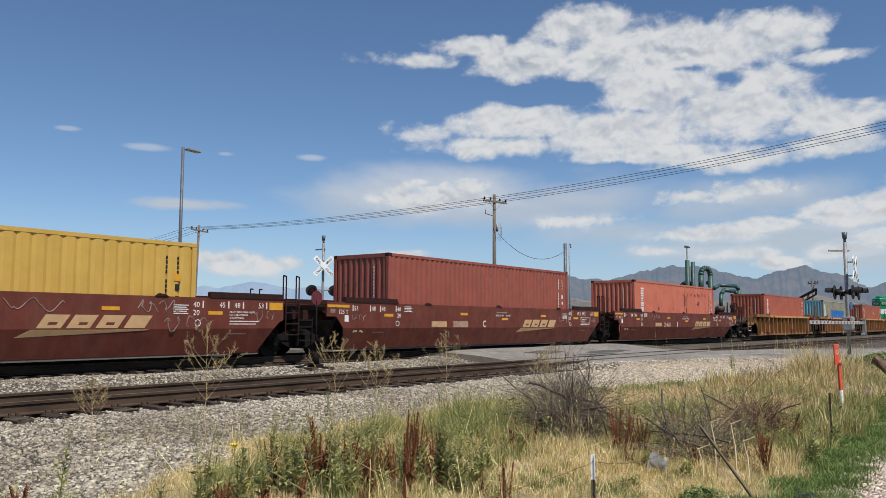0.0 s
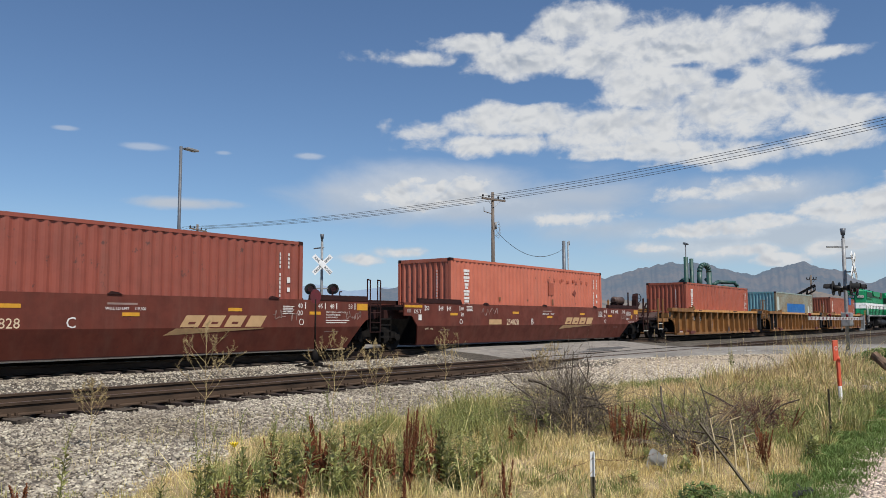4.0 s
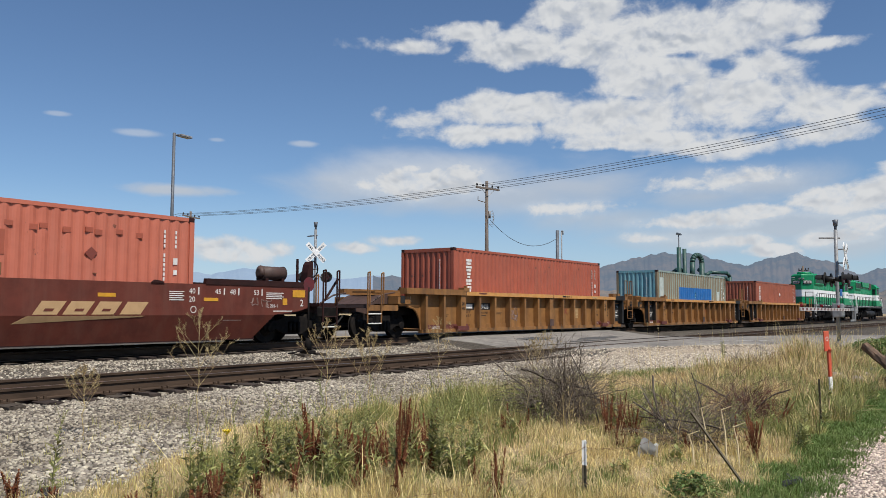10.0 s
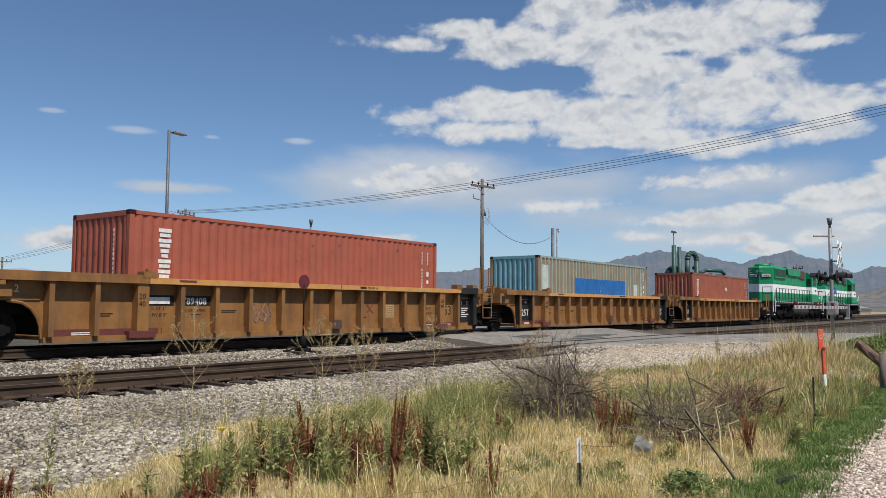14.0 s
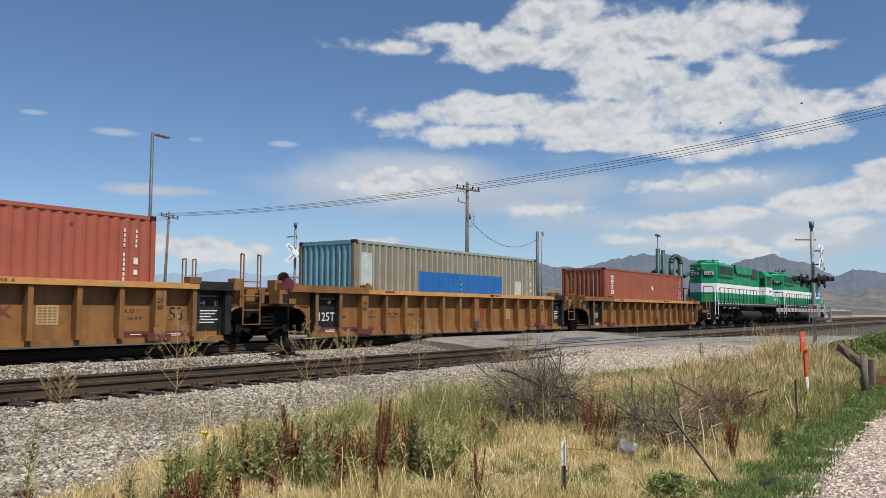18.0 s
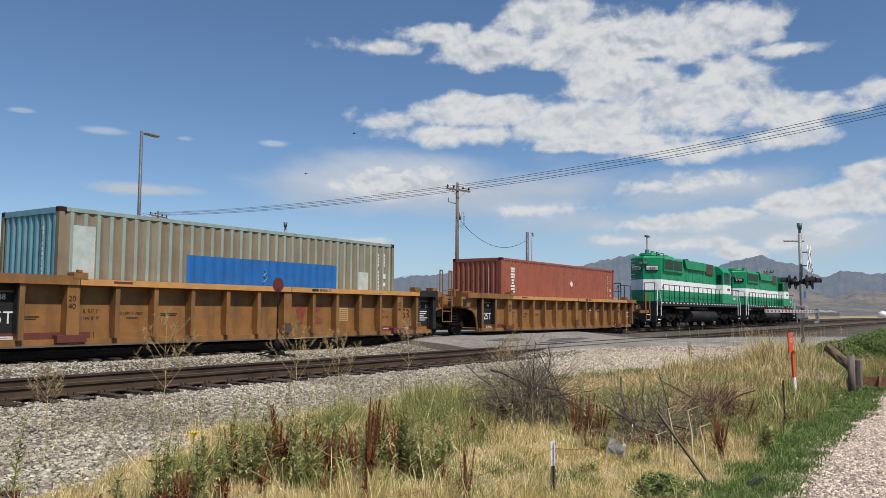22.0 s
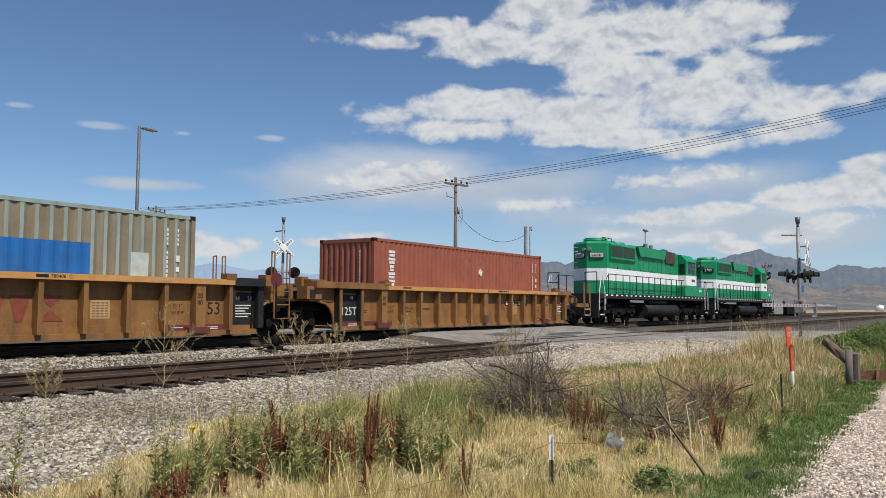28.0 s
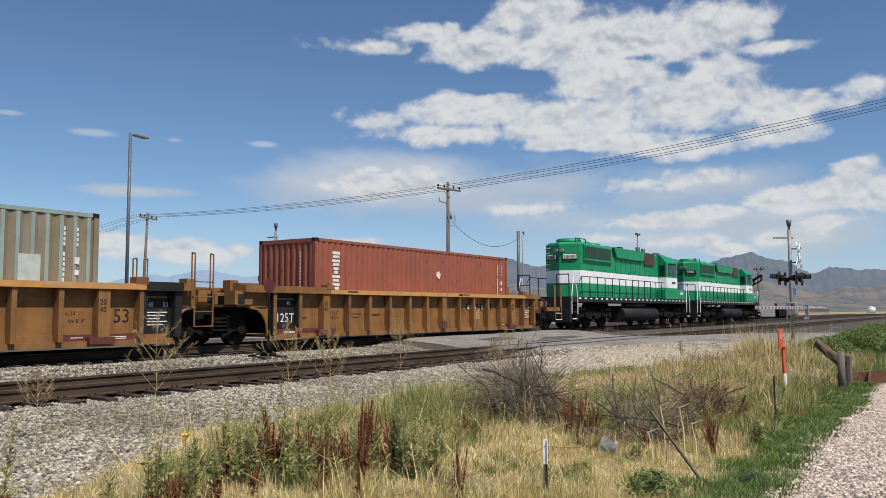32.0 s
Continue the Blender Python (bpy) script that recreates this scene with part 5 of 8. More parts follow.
    bm.faces.new(b[::-1])
    for i in range(20):
        bm.faces.new((a[(i + 1) % 20], a[i], b[i], b[(i + 1) % 20])).smooth = True
    part("fuel_tank", bm, M_BLACK, e, "black fuel tank")
    for s in (-1, 1):
        bm = bmesh.new()
        cyl(bm, (-1.9, s * 1.2, 1.24), (1.4, s * 1.2, 1.24), 0.15, 12)
        part("air_reservoir", bm, M_BLACK, e)
    for bx in (-6.2, 6.2):
        bm = bmesh.new()
        for s in (-1, 1):
            y0, y1 = sorted((s * 1.02, s * 1.18))
            prism(bm, [(bx - 2.55, 0.62), (bx - 2.4, 0.9), (bx + 2.4, 0.9), (bx + 2.55, 0.62), (bx + 2.2, 0.5), (bx + 1.2, 0.62), (bx + 0.55, 0.48), (bx - 0.55, 0.48), (bx - 1.2, 0.62), (bx - 2.2, 0.5)], y0, y1)
            for k in (-2.03, 0.0, 2.03):
                box(bm, bx + k - 0.2, bx + k + 0.2, y0, y1 + (0.06 if s > 0 else 0), 0.34, 0.68, 0.03)
            for k in (-1.1, 1.1):
                cyl(bm, (bx + k, s * 1.12, 0.62), (bx + k, s * 1.12, 1.2), 0.11, 10)
                cyl(bm, (bx + k * 1.9, s * 1.22, 0.98), (bx + k * 1.2, s * 1.22, 0.98), 0.09, 8)
        box(bm, bx - 1.8, bx + 1.8, -0.9, 0.9, 0.75, 1.1)
        part("truck_frame", bm, M_IRON, e, "near-black six-wheel truck frame")
        for k in (-2.03, 0.0, 2.03):
            wheelset(e, bx + k, R_ENGINE)
    TRAIN.append((e, u))
    return e


def train():
    # from the rear unit to the engines, centres along the train
    maroon_car(-13.42, "joint", "joint", "A", 1, 0)
    maroon_car(6.0, "joint", "joint", "C", 2, 1)
    last = maroon_car(25.5, "joint", "end", "B", 3, 2)
    for car, x in ((TRAIN[0][0], 9.74), (TRAIN[1][0], 9.74), (TRAIN[0][0], -9.71)):
        wagon_bogie(car, x)
    a = ochre_car(48.97, "end", "joint", "A")
    b = ochre_car(68.54, "joint", "joint", "C")
    c = ochre_car(88.13, "joint", "end", "B")
    wagon_bogie(a, 9.78)
    wagon_bogie(b, 9.79)
    k = container(-13.48, M_YELLOW, M_YELLOW, "mustard yellow corrugated steel shipping container", 0.33, 0.5, T=2.591)
    details_on(k, "yellow")
    container(6.1, M_BROWNRED, M_BROWNRED, "faded red corrugated shipping container")
    details_on(container(25.5, M_SALMON, M_SALMON, "faded red shipping container with upright white mark and patches", brand="B"), "patched")
    container(48.97, M_RED, M_RED, "brick red shipping container with upright white mark", brand="C")
    details_on(container(68.54, M_TEAL, M_TEAL_END, "weathered teal container, brown panels and blue patch", 0.33, 0.26, M_TEAL_BARE, patch=(-2.62, 3.12, 0.98, 2.02)), "teal")
    container(88.13, M_RED3, M_RED3, "brick red shipping container with upright white mark", brand="E")
    engine(109.85, "1414")
    engine(131.0, "3780")


train()


# ---- ground, road and tracks ----
def smooth(a, b, v):
    t = max(0.0, min(1.0, (v - a) / (b - a)))
    return t * t * (3 - 2 * t)


ROAD_X0, ROAD_X1 = 23.6, 38.0


def ground_z(x, y):
    """Height of the open ground: two ballast beds, the ditch on the near side, the plain beyond."""
    z = -0.62 - 0.10 * smooth(6.0, 2.0, y)
    z += 0.145 * smooth(8.6, 11.5, y)                      # up to the near ballast, -0.475
    z += 0.225 * smooth(14.4, 16.2, y)                     # up to the far ballast, -0.25
    z -= 0.12 * smooth(20.6, 23.0, y)
    # the road's embankment
    u = x - road_skew(y)
    road = smooth(ROAD_X0 - 3.0, ROAD_X0 - 0.5, u) * (1 - smooth(ROAD_X1 + 0.5, ROAD_X1 + 4, u))
    top = road_z(y) - 0.07
    z += (top - z) * road * smooth(5.0, 8.0, y) if top > z else 0.0
    z += 0.03 * noise.noise(Vector((x * 0.8, y * 0.8, 0))) if abs(x) < 60 and y < 60 else 0.0
    return z


def road_skew(y):
    """The near approach bends away along the tracks."""
    return 3.9 * max(0.0, 11.9 - y)


def road_z(y):
    z = -0.5 + 0.262 * smooth(5.5, 11.4, y) + 0.223 * smooth(14.2, 17.2, y)
    return z - 0.12 * smooth(20, 30, y)


def sheet(name, xs, ys, zf, mat, label, category, matf=None):
    me = bpy.data.meshes.new(name)
    verts = [(x, y, zf(x, y)) for y in ys for x in xs]
    w = len(xs)
    faces = [(j * w + i, j * w + i + 1, (j + 1) * w + i + 1, (j + 1) * w + i) for j in range(len(ys) - 1) for i in range(w - 1)]
    me.from_pydata(verts, [], faces)
    for m in (mat if isinstance(mat, list) else [mat]):
        me.materials.append(m)
    if matf:
        for p in me.polygons:
            p.material_index = matf(p.center)
    for p in me.polygons:
        p.use_smooth = True
    return tagged(new(name, me), label, category, kind="structure")


def steps(*runs):
    out = []
    for a, b, d in runs:
        n = max(1, round((b - a) / d))
        out += [a + (b - a) * i / n for i in range(n)]
    return out + [runs[-1][1]]


def gravel_edge(x):
    """The drive's edge: gravel lies nearer than this y."""
    return 1.85 + 0.03 * (x - 8) + 0.18 * noise.noise(Vector((x * 0.7, 3.0, 0)))


def grass_edge(x):
    """Where the near ballast gives way to grass."""
    e = 6.9 + 1.9 * smooth(4.0, 7.5, x) + 0.3 * smooth(7.5, 14.0, x) - 2.2 * smooth(16.5, 24.0, x)
    return e + 0.5 * noise.noise(Vector((x * 0.9, 7.0, 0)))


def ground_mat(c):
    if c.y < gravel_edge(c.x) and -12 < c.x < 30:
        return 2
    if 22.0 < c.y < 36 and -60 < c.x < 300:
        return 0 if c.x < 34 else 4
    # strip below the train, its shadow put into the colour
    if 16.95 < c.y < 19.8 and -40 < c.x < 300:
        return 3
    if 18.5 < c.x < 46 and grass_edge(c.x) < c.y < 11.2 + 0.5 * noise.noise(c * 0.9):
        return 5
    if grass_edge(c.x) < c.y < 20.9 and -40 < c.x < 300:
        return 0
    return 1


XS = steps((-2500, -300, 220), (-300, -30, 30), (-30, 0, 1.5), (0, 26, 0.22), (26, 45, 0.6), (45, 120, 5), (120, 400, 28), (400, 4200, 300))
YS = steps((-1500, -100, 200), (-100, -4, 12), (-4, 1, 0.8), (1, 13, 0.2), (13, 24, 0.4), (24, 60, 3), (60, 300, 24), (300, 4200, 300))
sheet("ground", XS, YS, ground_z, [M_BALLAST, M_EARTH, M_PINKBED, M_OIL_SHADE, M_CINDER, M_VERGE], "dry ground with grey ballast, soil and pale gravel", "ground", ground_mat)

# level crossing
def road_sheet():
    us, ys = steps((ROAD_X0 - 1.2, ROAD_X1, 0.5)), steps((6.0, 60, 0.5))
    verts = [(u + road_skew(y), y, road_z(y) + 0.02 * noise.noise(Vector((u * 0.5, y * 0.5, 4))) - 0.35 * smooth(ROAD_X0 + 0.1, ROAD_X0 - 1.2, u)
              - 0.5 * smooth(7.4, 6.4, y) - 0.4 * smooth(ROAD_X1 - 1, ROAD_X1, u)) for y in ys for u in us]
    w = len(us)
    me = bpy.data.meshes.new("road")
    me.from_pydata(verts, [], [(j * w + i, j * w + i + 1, (j + 1) * w + i + 1, (j + 1) * w + i) for j in range(len(ys) - 1) for i in range(w - 1)])
    me.materials.append(M_ASPHALT)
    tagged(new("road", me), "worn grey asphalt road at the level crossing", "road", kind="structure")


road_sheet()
ROAD = bpy.data.objects["road"]
for yc, z in ((YC, 0.0), (YN, ZN)):
    for s in (-1, 1):
        y = yc + s * 0.7535
        part("flangeway", boxes((ROAD_X0, ROAD_X1 - 1.2, *sorted((y - s * 0.13, y - s * 0.04)), z - 0.05, z - 0.006)), M_OIL_SHADE, ROAD, "dark flangeway beside the rail")
for x0, y in ((32.6, 10.25), (34.3, 9.82), (36.0, 9.38)):
    part("edge_line", boxes((-0.6, 0.6, -0.05, 0.05, 0.012, 0.022)), M_DULL_WHITE, ROAD, "worn white road line", pose(x0, y, road_z(y), 0, 0, -14.4))
def tar_patch(cx, cy, w, d, seed):
    """A ragged patch of darker asphalt lying on the road."""
    bm = bmesh.new()
    rnd = random.Random(seed)
    rim = []
    for k in range(22):
        a = 2 * math.pi * k / 22
        q = rnd.uniform(0.75, 1.12)
        x, y = cx + w * q * math.cos(a), cy + d * q * math.sin(a)
        rim.append((x, y, road_z(y) + 0.02 * noise.noise(Vector(((x - road_skew(y)) * 0.5, y * 0.5, 4)))))
    top = [bm.verts.new((x, y, z + 0.014)) for x, y, z in rim]
    foot = [bm.verts.new((x, y, z - 0.05)) for x, y, z in rim]
    bm.faces.new(top)
    for k in range(22):
        bm.faces.new((foot[k], foot[(k + 1) % 22], top[(k + 1) % 22], top[k]))
    part("tar_patch", bm, M_TAR, ROAD, "darker asphalt patch")


for k, (cx, cy, w, d) in enumerate(((29.3, 14.2, 1.8, 0.22), (31.5, 14.9, 2.0, 0.35), (27.4, 15.5, 1.3, 0.35))):
    tar_patch(cx, cy, w, d, 60 + k)


def rail_profile(s):
    return [(-0.036, 0.0), (0.036, 0.0), (0.034, -0.04), (0.01, -0.054), (0.01, -0.155), (0.075, -0.17), (0.075, -0.186),
            (-0.075, -0.186), (-0.075, -0.17), (-0.01, -0.155), (-0.01, -0.054), (-0.034, -0.04)]


def rail(track, y, z, x0, x1):
    bm = bmesh.new()
    pr = rail_profile(1)
    a = [bm.verts.new((x0, y + p, z + q)) for p, q in pr]
    b = [bm.verts.new((x1, y + p, z + q)) for p, q in pr]
    for i in range(len(pr)):
        j = (i + 1) % len(pr)
        f = bm.faces.new((a[i], a[j], b[j], b[i]))
        f.material_index = 1 if i == 0 else 0
    part("rail", bm, [M_RAIL, M_RAILHEAD], track, "rusty steel rail")


def railway(name, yc, z, label):
    t = root(name, pose(0, 0, 0), label, "railway track", kind="structure")
    for s in (-1, 1):
        rail(t, yc + s * 0.7535, z, -60, 900)
    return t


FAR_TRACK = railway("track_far", yc=YC, z=0.0, label="rusty main track under the train on grey ballast")
NEAR_TRACK = railway("track_near", yc=YN, z=ZN, label="rusty siding track on grey ballast, empty")


def sleepers():
    rnd = random.Random(3)
    shapes = []
    for k in range(4):
        bm = bmesh.new()
        box(bm, -0.115, 0.115, -1.3, 1.3, -0.17, 0.0, 0.015)
        for v in bm.verts:
            v.co += Vector((rnd.uniform(-0.012, 0.012), rnd.uniform(-0.03, 0.03), rnd.uniform(-0.008, 0.008)))
        shapes.append(mesh_of("sleeper", bm, M_TIE))
    plate = mesh_of("tie_plate", boxes((-0.1, 0.1, -0.18, 0.18, -0.002, 0.012)), M_RAIL)
    spike = mesh_of("spike", boxes((-0.018, 0.018, -0.02, 0.02, 0.0, 0.045)), M_RAIL)
    for track, yc, z in ((NEAR_TRACK, YN, ZN), (FAR_TRACK, YC, 0.0)):
        x = 0.0
        while x < 46:
            if not ROAD_X0 < x < ROAD_X1:
                part("sleeper", rnd.choice(shapes), None, track, "", pose(x, yc + rnd.uniform(-0.08, 0.08), z - 0.2, 0, 0, rnd.uniform(-1.2, 1.2)))
                if track is NEAR_TRACK and x < 22:
                    part("tie_plate", plate, None, track, "", pose(x, yc - 0.7535, z - 0.198))
                    for k in (-0.1, 0.1):
                        part("spike", spike, None, track, "", pose(x + k * 0.5, yc - 0.7535 - 0.09, z - 0.186))
            x += 0.53


sleepers()


# ---- masts, poles and wires ----
def utility_pole(x, y, h, arm, turn, lean=0.0, second=True):
    g = ground_z(x, y)
    p = root("utility_pole", pose(x, y, g, 0, lean, turn), "weathered wooden utility pole with crossarm and wires", "utility pole", "utility poles")
    bm = bmesh.new()
    cyl(bm, (0, 0, -0.5), (0, 0, h), 0.17, 12, 0.11)
    part("pole", bm, M_WOOD, p)
    bm = bmesh.new()
    box(bm, -arm / 2, arm / 2, -0.16, -0.05, h - 0.62, h - 0.5)
    part("crossarm", bm, M_WOOD, p)
    for k in (-1, 1):
        bm = bmesh.new()
        tube(bm, [(k * arm * 0.3, -0.13, h - 0.58), (0, -0.13, h - 1.15)], 0.02)
        part("brace", bm, M_STEEL, p)
    for k in (-0.46, -0.2, 0.2, 0.46):
        bm = bmesh.new()
        cyl(bm, (k * arm, -0.1, h - 0.5), (k * arm, -0.1, h - 0.4), 0.03, 8)
        cyl(bm, (k * arm, -0.1, h - 0.42), (k * arm, -0.1, h - 0.27), 0.085, 8, 0.05)
        part("insulator", bm, M_BLACK, p)
    return p


POLE_A, POLE_B, POLE_C = (50.3, 32.7), (50.6, 68.6), (49.0, -9.0)
HA, HB, HC = 10.8, 11.1, 14.9
mid = utility_pole(*POLE_A, HA, 2.4, -12)
bm = bmesh.new()
cyl(bm, (0.2, -0.1, HA - 2.75), (0.2, -0.1, HA - 2.2), 0.09, 10)
part("cutout", bm, M_STEEL, mid, "small grey fuse gear")
for k in range(3):
    bm = bmesh.new()
    tube(bm, [(0.2, -0.1, HA - 2.3 - 0.2 * k), (0.5, -0.1, HA - 2.15 - 0.2 * k), (0.68, -0.1, HA - 2.5 - 0.25 * k), (0.5, -0.1, HA - 2.95 - 0.22 * k), (0.15, -0.1, HA - 3.2)], 0.014, 5)
    part("jumper_wire", bm, M_STEEL, mid, "looped grey jumper wire")
bm = bmesh.new()
tube(bm, [(-0.1, 0, HA - 1.6), (-0.9, 0, HA - 1.5), (-0.9, 0, HA - 1.2)], 0.03)
part("bracket", bm, M_WOOD, mid)
utility_pole(*POLE_B, HB, 2.4, 10, 2.5)
utility_pole(*POLE_C, HC, 2.4, 0)
utility_pole(50.9, 105.0, 7.4, 2.4, 5)


def wire(name, a, b, sag, r, label, n=28):
    bm = bmesh.new()
    a, b = Vector(a), Vector(b)
    side = Vector((b.y - a.y, a.x - b.x, 0)).normalized() * r
    rings = []
    for i in range(n + 1):
        c = a.lerp(b, i / n) - Vector((0, 0, 4 * sag * (i / n) * (1 - i / n)))
        rings.append([bm.verts.new(c + side * math.cos(k * 1.2566) + Vector((0, 0, r * math.sin(k * 1.2566)))) for k in range(5)])
    for p0, p1 in zip(rings, rings[1:]):
        for k in range(5):
            bm.faces.new((p0[k], p0[(k + 1) % 5], p1[(k + 1) % 5], p1[k])).smooth = True
    return alone(name, bm, M_WIRE, label, "wire", "overhead wires")


for k in (-1.1, -0.48, 0.48, 1.1):
    ta, tb, tc = (Vector((POLE_A[0] + k, POLE_A[1], ground_z(*POLE_A) + HA - 0.4)), Vector((POLE_B[0] + k, POLE_B[1], ground_z(*POLE_B) + HB - 0.4)),
                  Vector((POLE_C[0] + k, POLE_C[1], ground_z(*POLE_C) + HC - 0.4)))
    wire("power_line", ta, tb, 0.35, 0.016, "dark overhead power line between poles")
    wire("power_line", ta, tc, 0.7, 0.016, "dark overhead power line between poles")
    wire("power_line", tb, (50.9 + k, 105.0, 6.7), 0.35, 0.016, "dark overhead power line between poles")
ax, ay = 57.3, 30.6
g = ground_z(ax, ay)
p = root("service_pole", pose(ax, ay, g), "short grey steel service pole with a conduit beside it", "utility pole", "utility poles")
bm = bmesh.new()
cyl(bm, (0, 0, -0.4), (0, 0, 7.6), 0.15, 12, 0.13)
part("pole", bm, M_GREYPOST, p)
bm = bmesh.new()
tube(bm, [(0.42, -0.15, 0), (0.42, -0.15, 7.5), (0.52, -0.15, 7.6), (0.66, -0.15, 7.55), (0.66, -0.15, 7.3)], 0.055, 8)
part("conduit", bm, M_STEEL, p)
wire("service_wire", (POLE_A[0] + 0.3, POLE_A[1] - 0.1, 7.6), (ax, ay, g + 7.0), 1.2, 0.02, "slack dark service wire")


def lamp_post(x, y, h):
    p = root("street_lamp", pose(x, y, ground_z(x, y), 0, 0, 12), "tall grey steel lamp post with a flat head", "street lamp")
    bm = bmesh.new()
    cyl(bm, (0, 0, 0), (0, 0, h), 0.085, 12, 0.07)
    part("post", bm, M_GREYPOST, p)
    bm = bmesh.new()
    cyl(bm, (0, 0, h - 0.1), (0.25, -0.1, h - 0.05), 0.035, 8)
    part("arm", bm, M_GREYPOST, p)
    bm = bmesh.new()
    box(bm, 0.2, 0.95, -0.28, 0.06, h - 0.12, h - 0.02, 0.02)
    part("lamp_head", bm, M_STEEL, p, "flat grey lamp head")
    bm = bmesh.new()
    box(bm, -0.25, 0.25, -0.25, 0.25, 0, 0.5, 0.04)
    part("footing", bm, M_CONCRETE, p)


lamp_post(23.2, 32.6, 9.4)


def crossing_signal(x, y, turn, gate, tall=0.0):
    """Mast with crossbuck, two lamps, bell and crossing gate; the signs face local -y."""
    s = root("crossing_signal", pose(x, y, ground_z(x, y), 0, 0, turn), "steel level crossing signal with crossbuck and unlit red lamps", "crossing signal", "crossing signals")
    bm = bmesh.new()
    cyl(bm, (0, 0, 0), (0, 0, 4.55 + tall), 0.065, 12)
    part("mast", bm, M_STEEL, s)
    bm = bmesh.new()
    cyl(bm, (0, 0, 0), (0, 0, 0.5), 0.2, 12, 0.14)
    part("base", bm, M_GREYPOST, s)
    bm = bmesh.new()
    cyl(bm, (0, 0, 4.55 + tall), (0, 0, 4.72 + tall), 0.05, 10)
    cyl(bm, (0, 0, 4.68 + tall), (0, 0, 4.92 + tall), 0.07, 14, 0.10)
    part("bell", bm, M_GREYPOST, s, "grey warning bell")
    bm = bmesh.new()
    cyl(bm, (-0.35, 0.5, 4.25 + tall), (0.08, -0.12, 4.25 + tall), 0.032, 6)
    part("side_arm", bm, M_STEEL, s)
    for k in (-1, 1):
        blade = part("crossbuck_blade", boxes((-0.61, 0.61, -0.012, 0.012, -0.115, 0.115)), M_WHITE, s, "white sign blade", pose(0, -0.3 - 0.02 * (k > 0), 3.55 + 0.7 * tall) @ pose(0, 0, 0, 0, k * 45, 0))
        if k > 0:
            written("RAIL", 0.12, M_BLACK, blade, -0.52, -0.018, -0.06)
            written("ROAD", 0.12, M_BLACK, blade, 0.15, -0.018, -0.06)
        else:
            written("CROS", 0.12, M_BLACK, blade, -0.54, -0.018, -0.06)
            written("SING", 0.12, M_BLACK, blade, 0.16, -0.018, -0.06)
    for z in (3.3, 3.8):
        part("sign_bracket", boxes((-0.02, 0.02, -0.31, 0.0, z + 0.7 * tall, z + 0.7 * tall + 0.05)), M_STEEL, s)
    bm = bmesh.new()
    cyl(bm, (-0.75, 0, 2.75), (0.75, 0, 2.75), 0.035, 8)
    part("lamp_bar", bm, M_STEEL, s)
    for face in (-1, 1):
        for k in (-0.55, 0.55):
            bm = bmesh.new()
            cyl(bm, (k, face * 0.28, 2.72), (k, face * 0.31, 2.72), 0.26, 20)
            cyl(bm, (k, face * 0.0, 2.72), (k, face * 0.28, 2.72), 0.06, 14, 0.13)
            lamp = part("lamp_unit", bm, M_BLACK, s, "black round lamp backing")
            bm = bmesh.new()
            cyl(bm, (k, face * 0.311, 2.72), (k, face * 0.33, 2.72), 0.15, 18)
            part("lens", bm, M_LENS, lamp, "unlit red lens")
            bm = bmesh.new()
            n = 10
            rows = [[bm.verts.new((k + r * math.cos(a), face * d, 2.72 + r * math.sin(a))) for a in (math.pi * (i / n) for i in range(n + 1))] for r, d in ((0.17, 0.31), (0.165, 0.6))]
            for i in range(n):
                bm.faces.new((rows[0][i], rows[0][i + 1], rows[1][i + 1], rows[1][i]))
            part("visor", bm, M_BLACK, lamp)
    if gate:
        part("track_count_sign", boxes((-0.02, 0.36, -0.1, -0.085, 2.12, 2.38)), M_BLUE, s, "small blue sign plate")
    if gate:
        bm = bmesh.new()
        box(bm, -0.14, 0.3, -0.17, 0.17, 1.35, 1.85, 0.03)
        part("gate_mechanism", bm, M_STEEL, s, "grey gate motor box")
        arm = bmesh.new()
        box(arm, -7.4, 0.9, -0.36, -0.33, 1.58, 1.68)
        arm = part("gate_arm", arm, M_DULL_WHITE, s, "lowered dull white gate arm with dark red stripes")
        for i in range(15):
            bm = bmesh.new()
            x0 = -7.2 + i * 0.5
            prism(bm, [(x0, 1.595), (x0 + 0.04, 1.665), (x0 + 0.24, 1.665), (x0 + 0.2, 1.595)], -0.364, -0.326)
            part("stripe", bm, M_TARGET, arm, "dark red stripe")
        for x0 in (-7.2, -4.5, -1.8):
            bm = bmesh.new()
            cyl(bm, (x0, -0.345, 1.68), (x0, -0.345, 1.78), 0.045, 10)
            part("arm_lamp", bm, M_LENS, arm, "small red lamp")
        part("counterweight", boxes((0.95, 1.15, -0.4, -0.3, 1.2, 1.75)), M_STEEL, s)
        pieces("support", ((0.25, 1.1, -0.38, -0.36, 1.58, 1.68), (0.25, 1.1, 0.36, 0.38, 1.58, 1.68), (0.25, 1.1, -0.38, -0.36, 1.2, 1.27), (1.0, 1.1, 0.36, 0.38, 1.2, 1.9)), M_STEEL, s)


crossing_signal(32.6, 5.95, 0, True)
crossing_signal(28.6, 28.6, -40, False, 0.5)


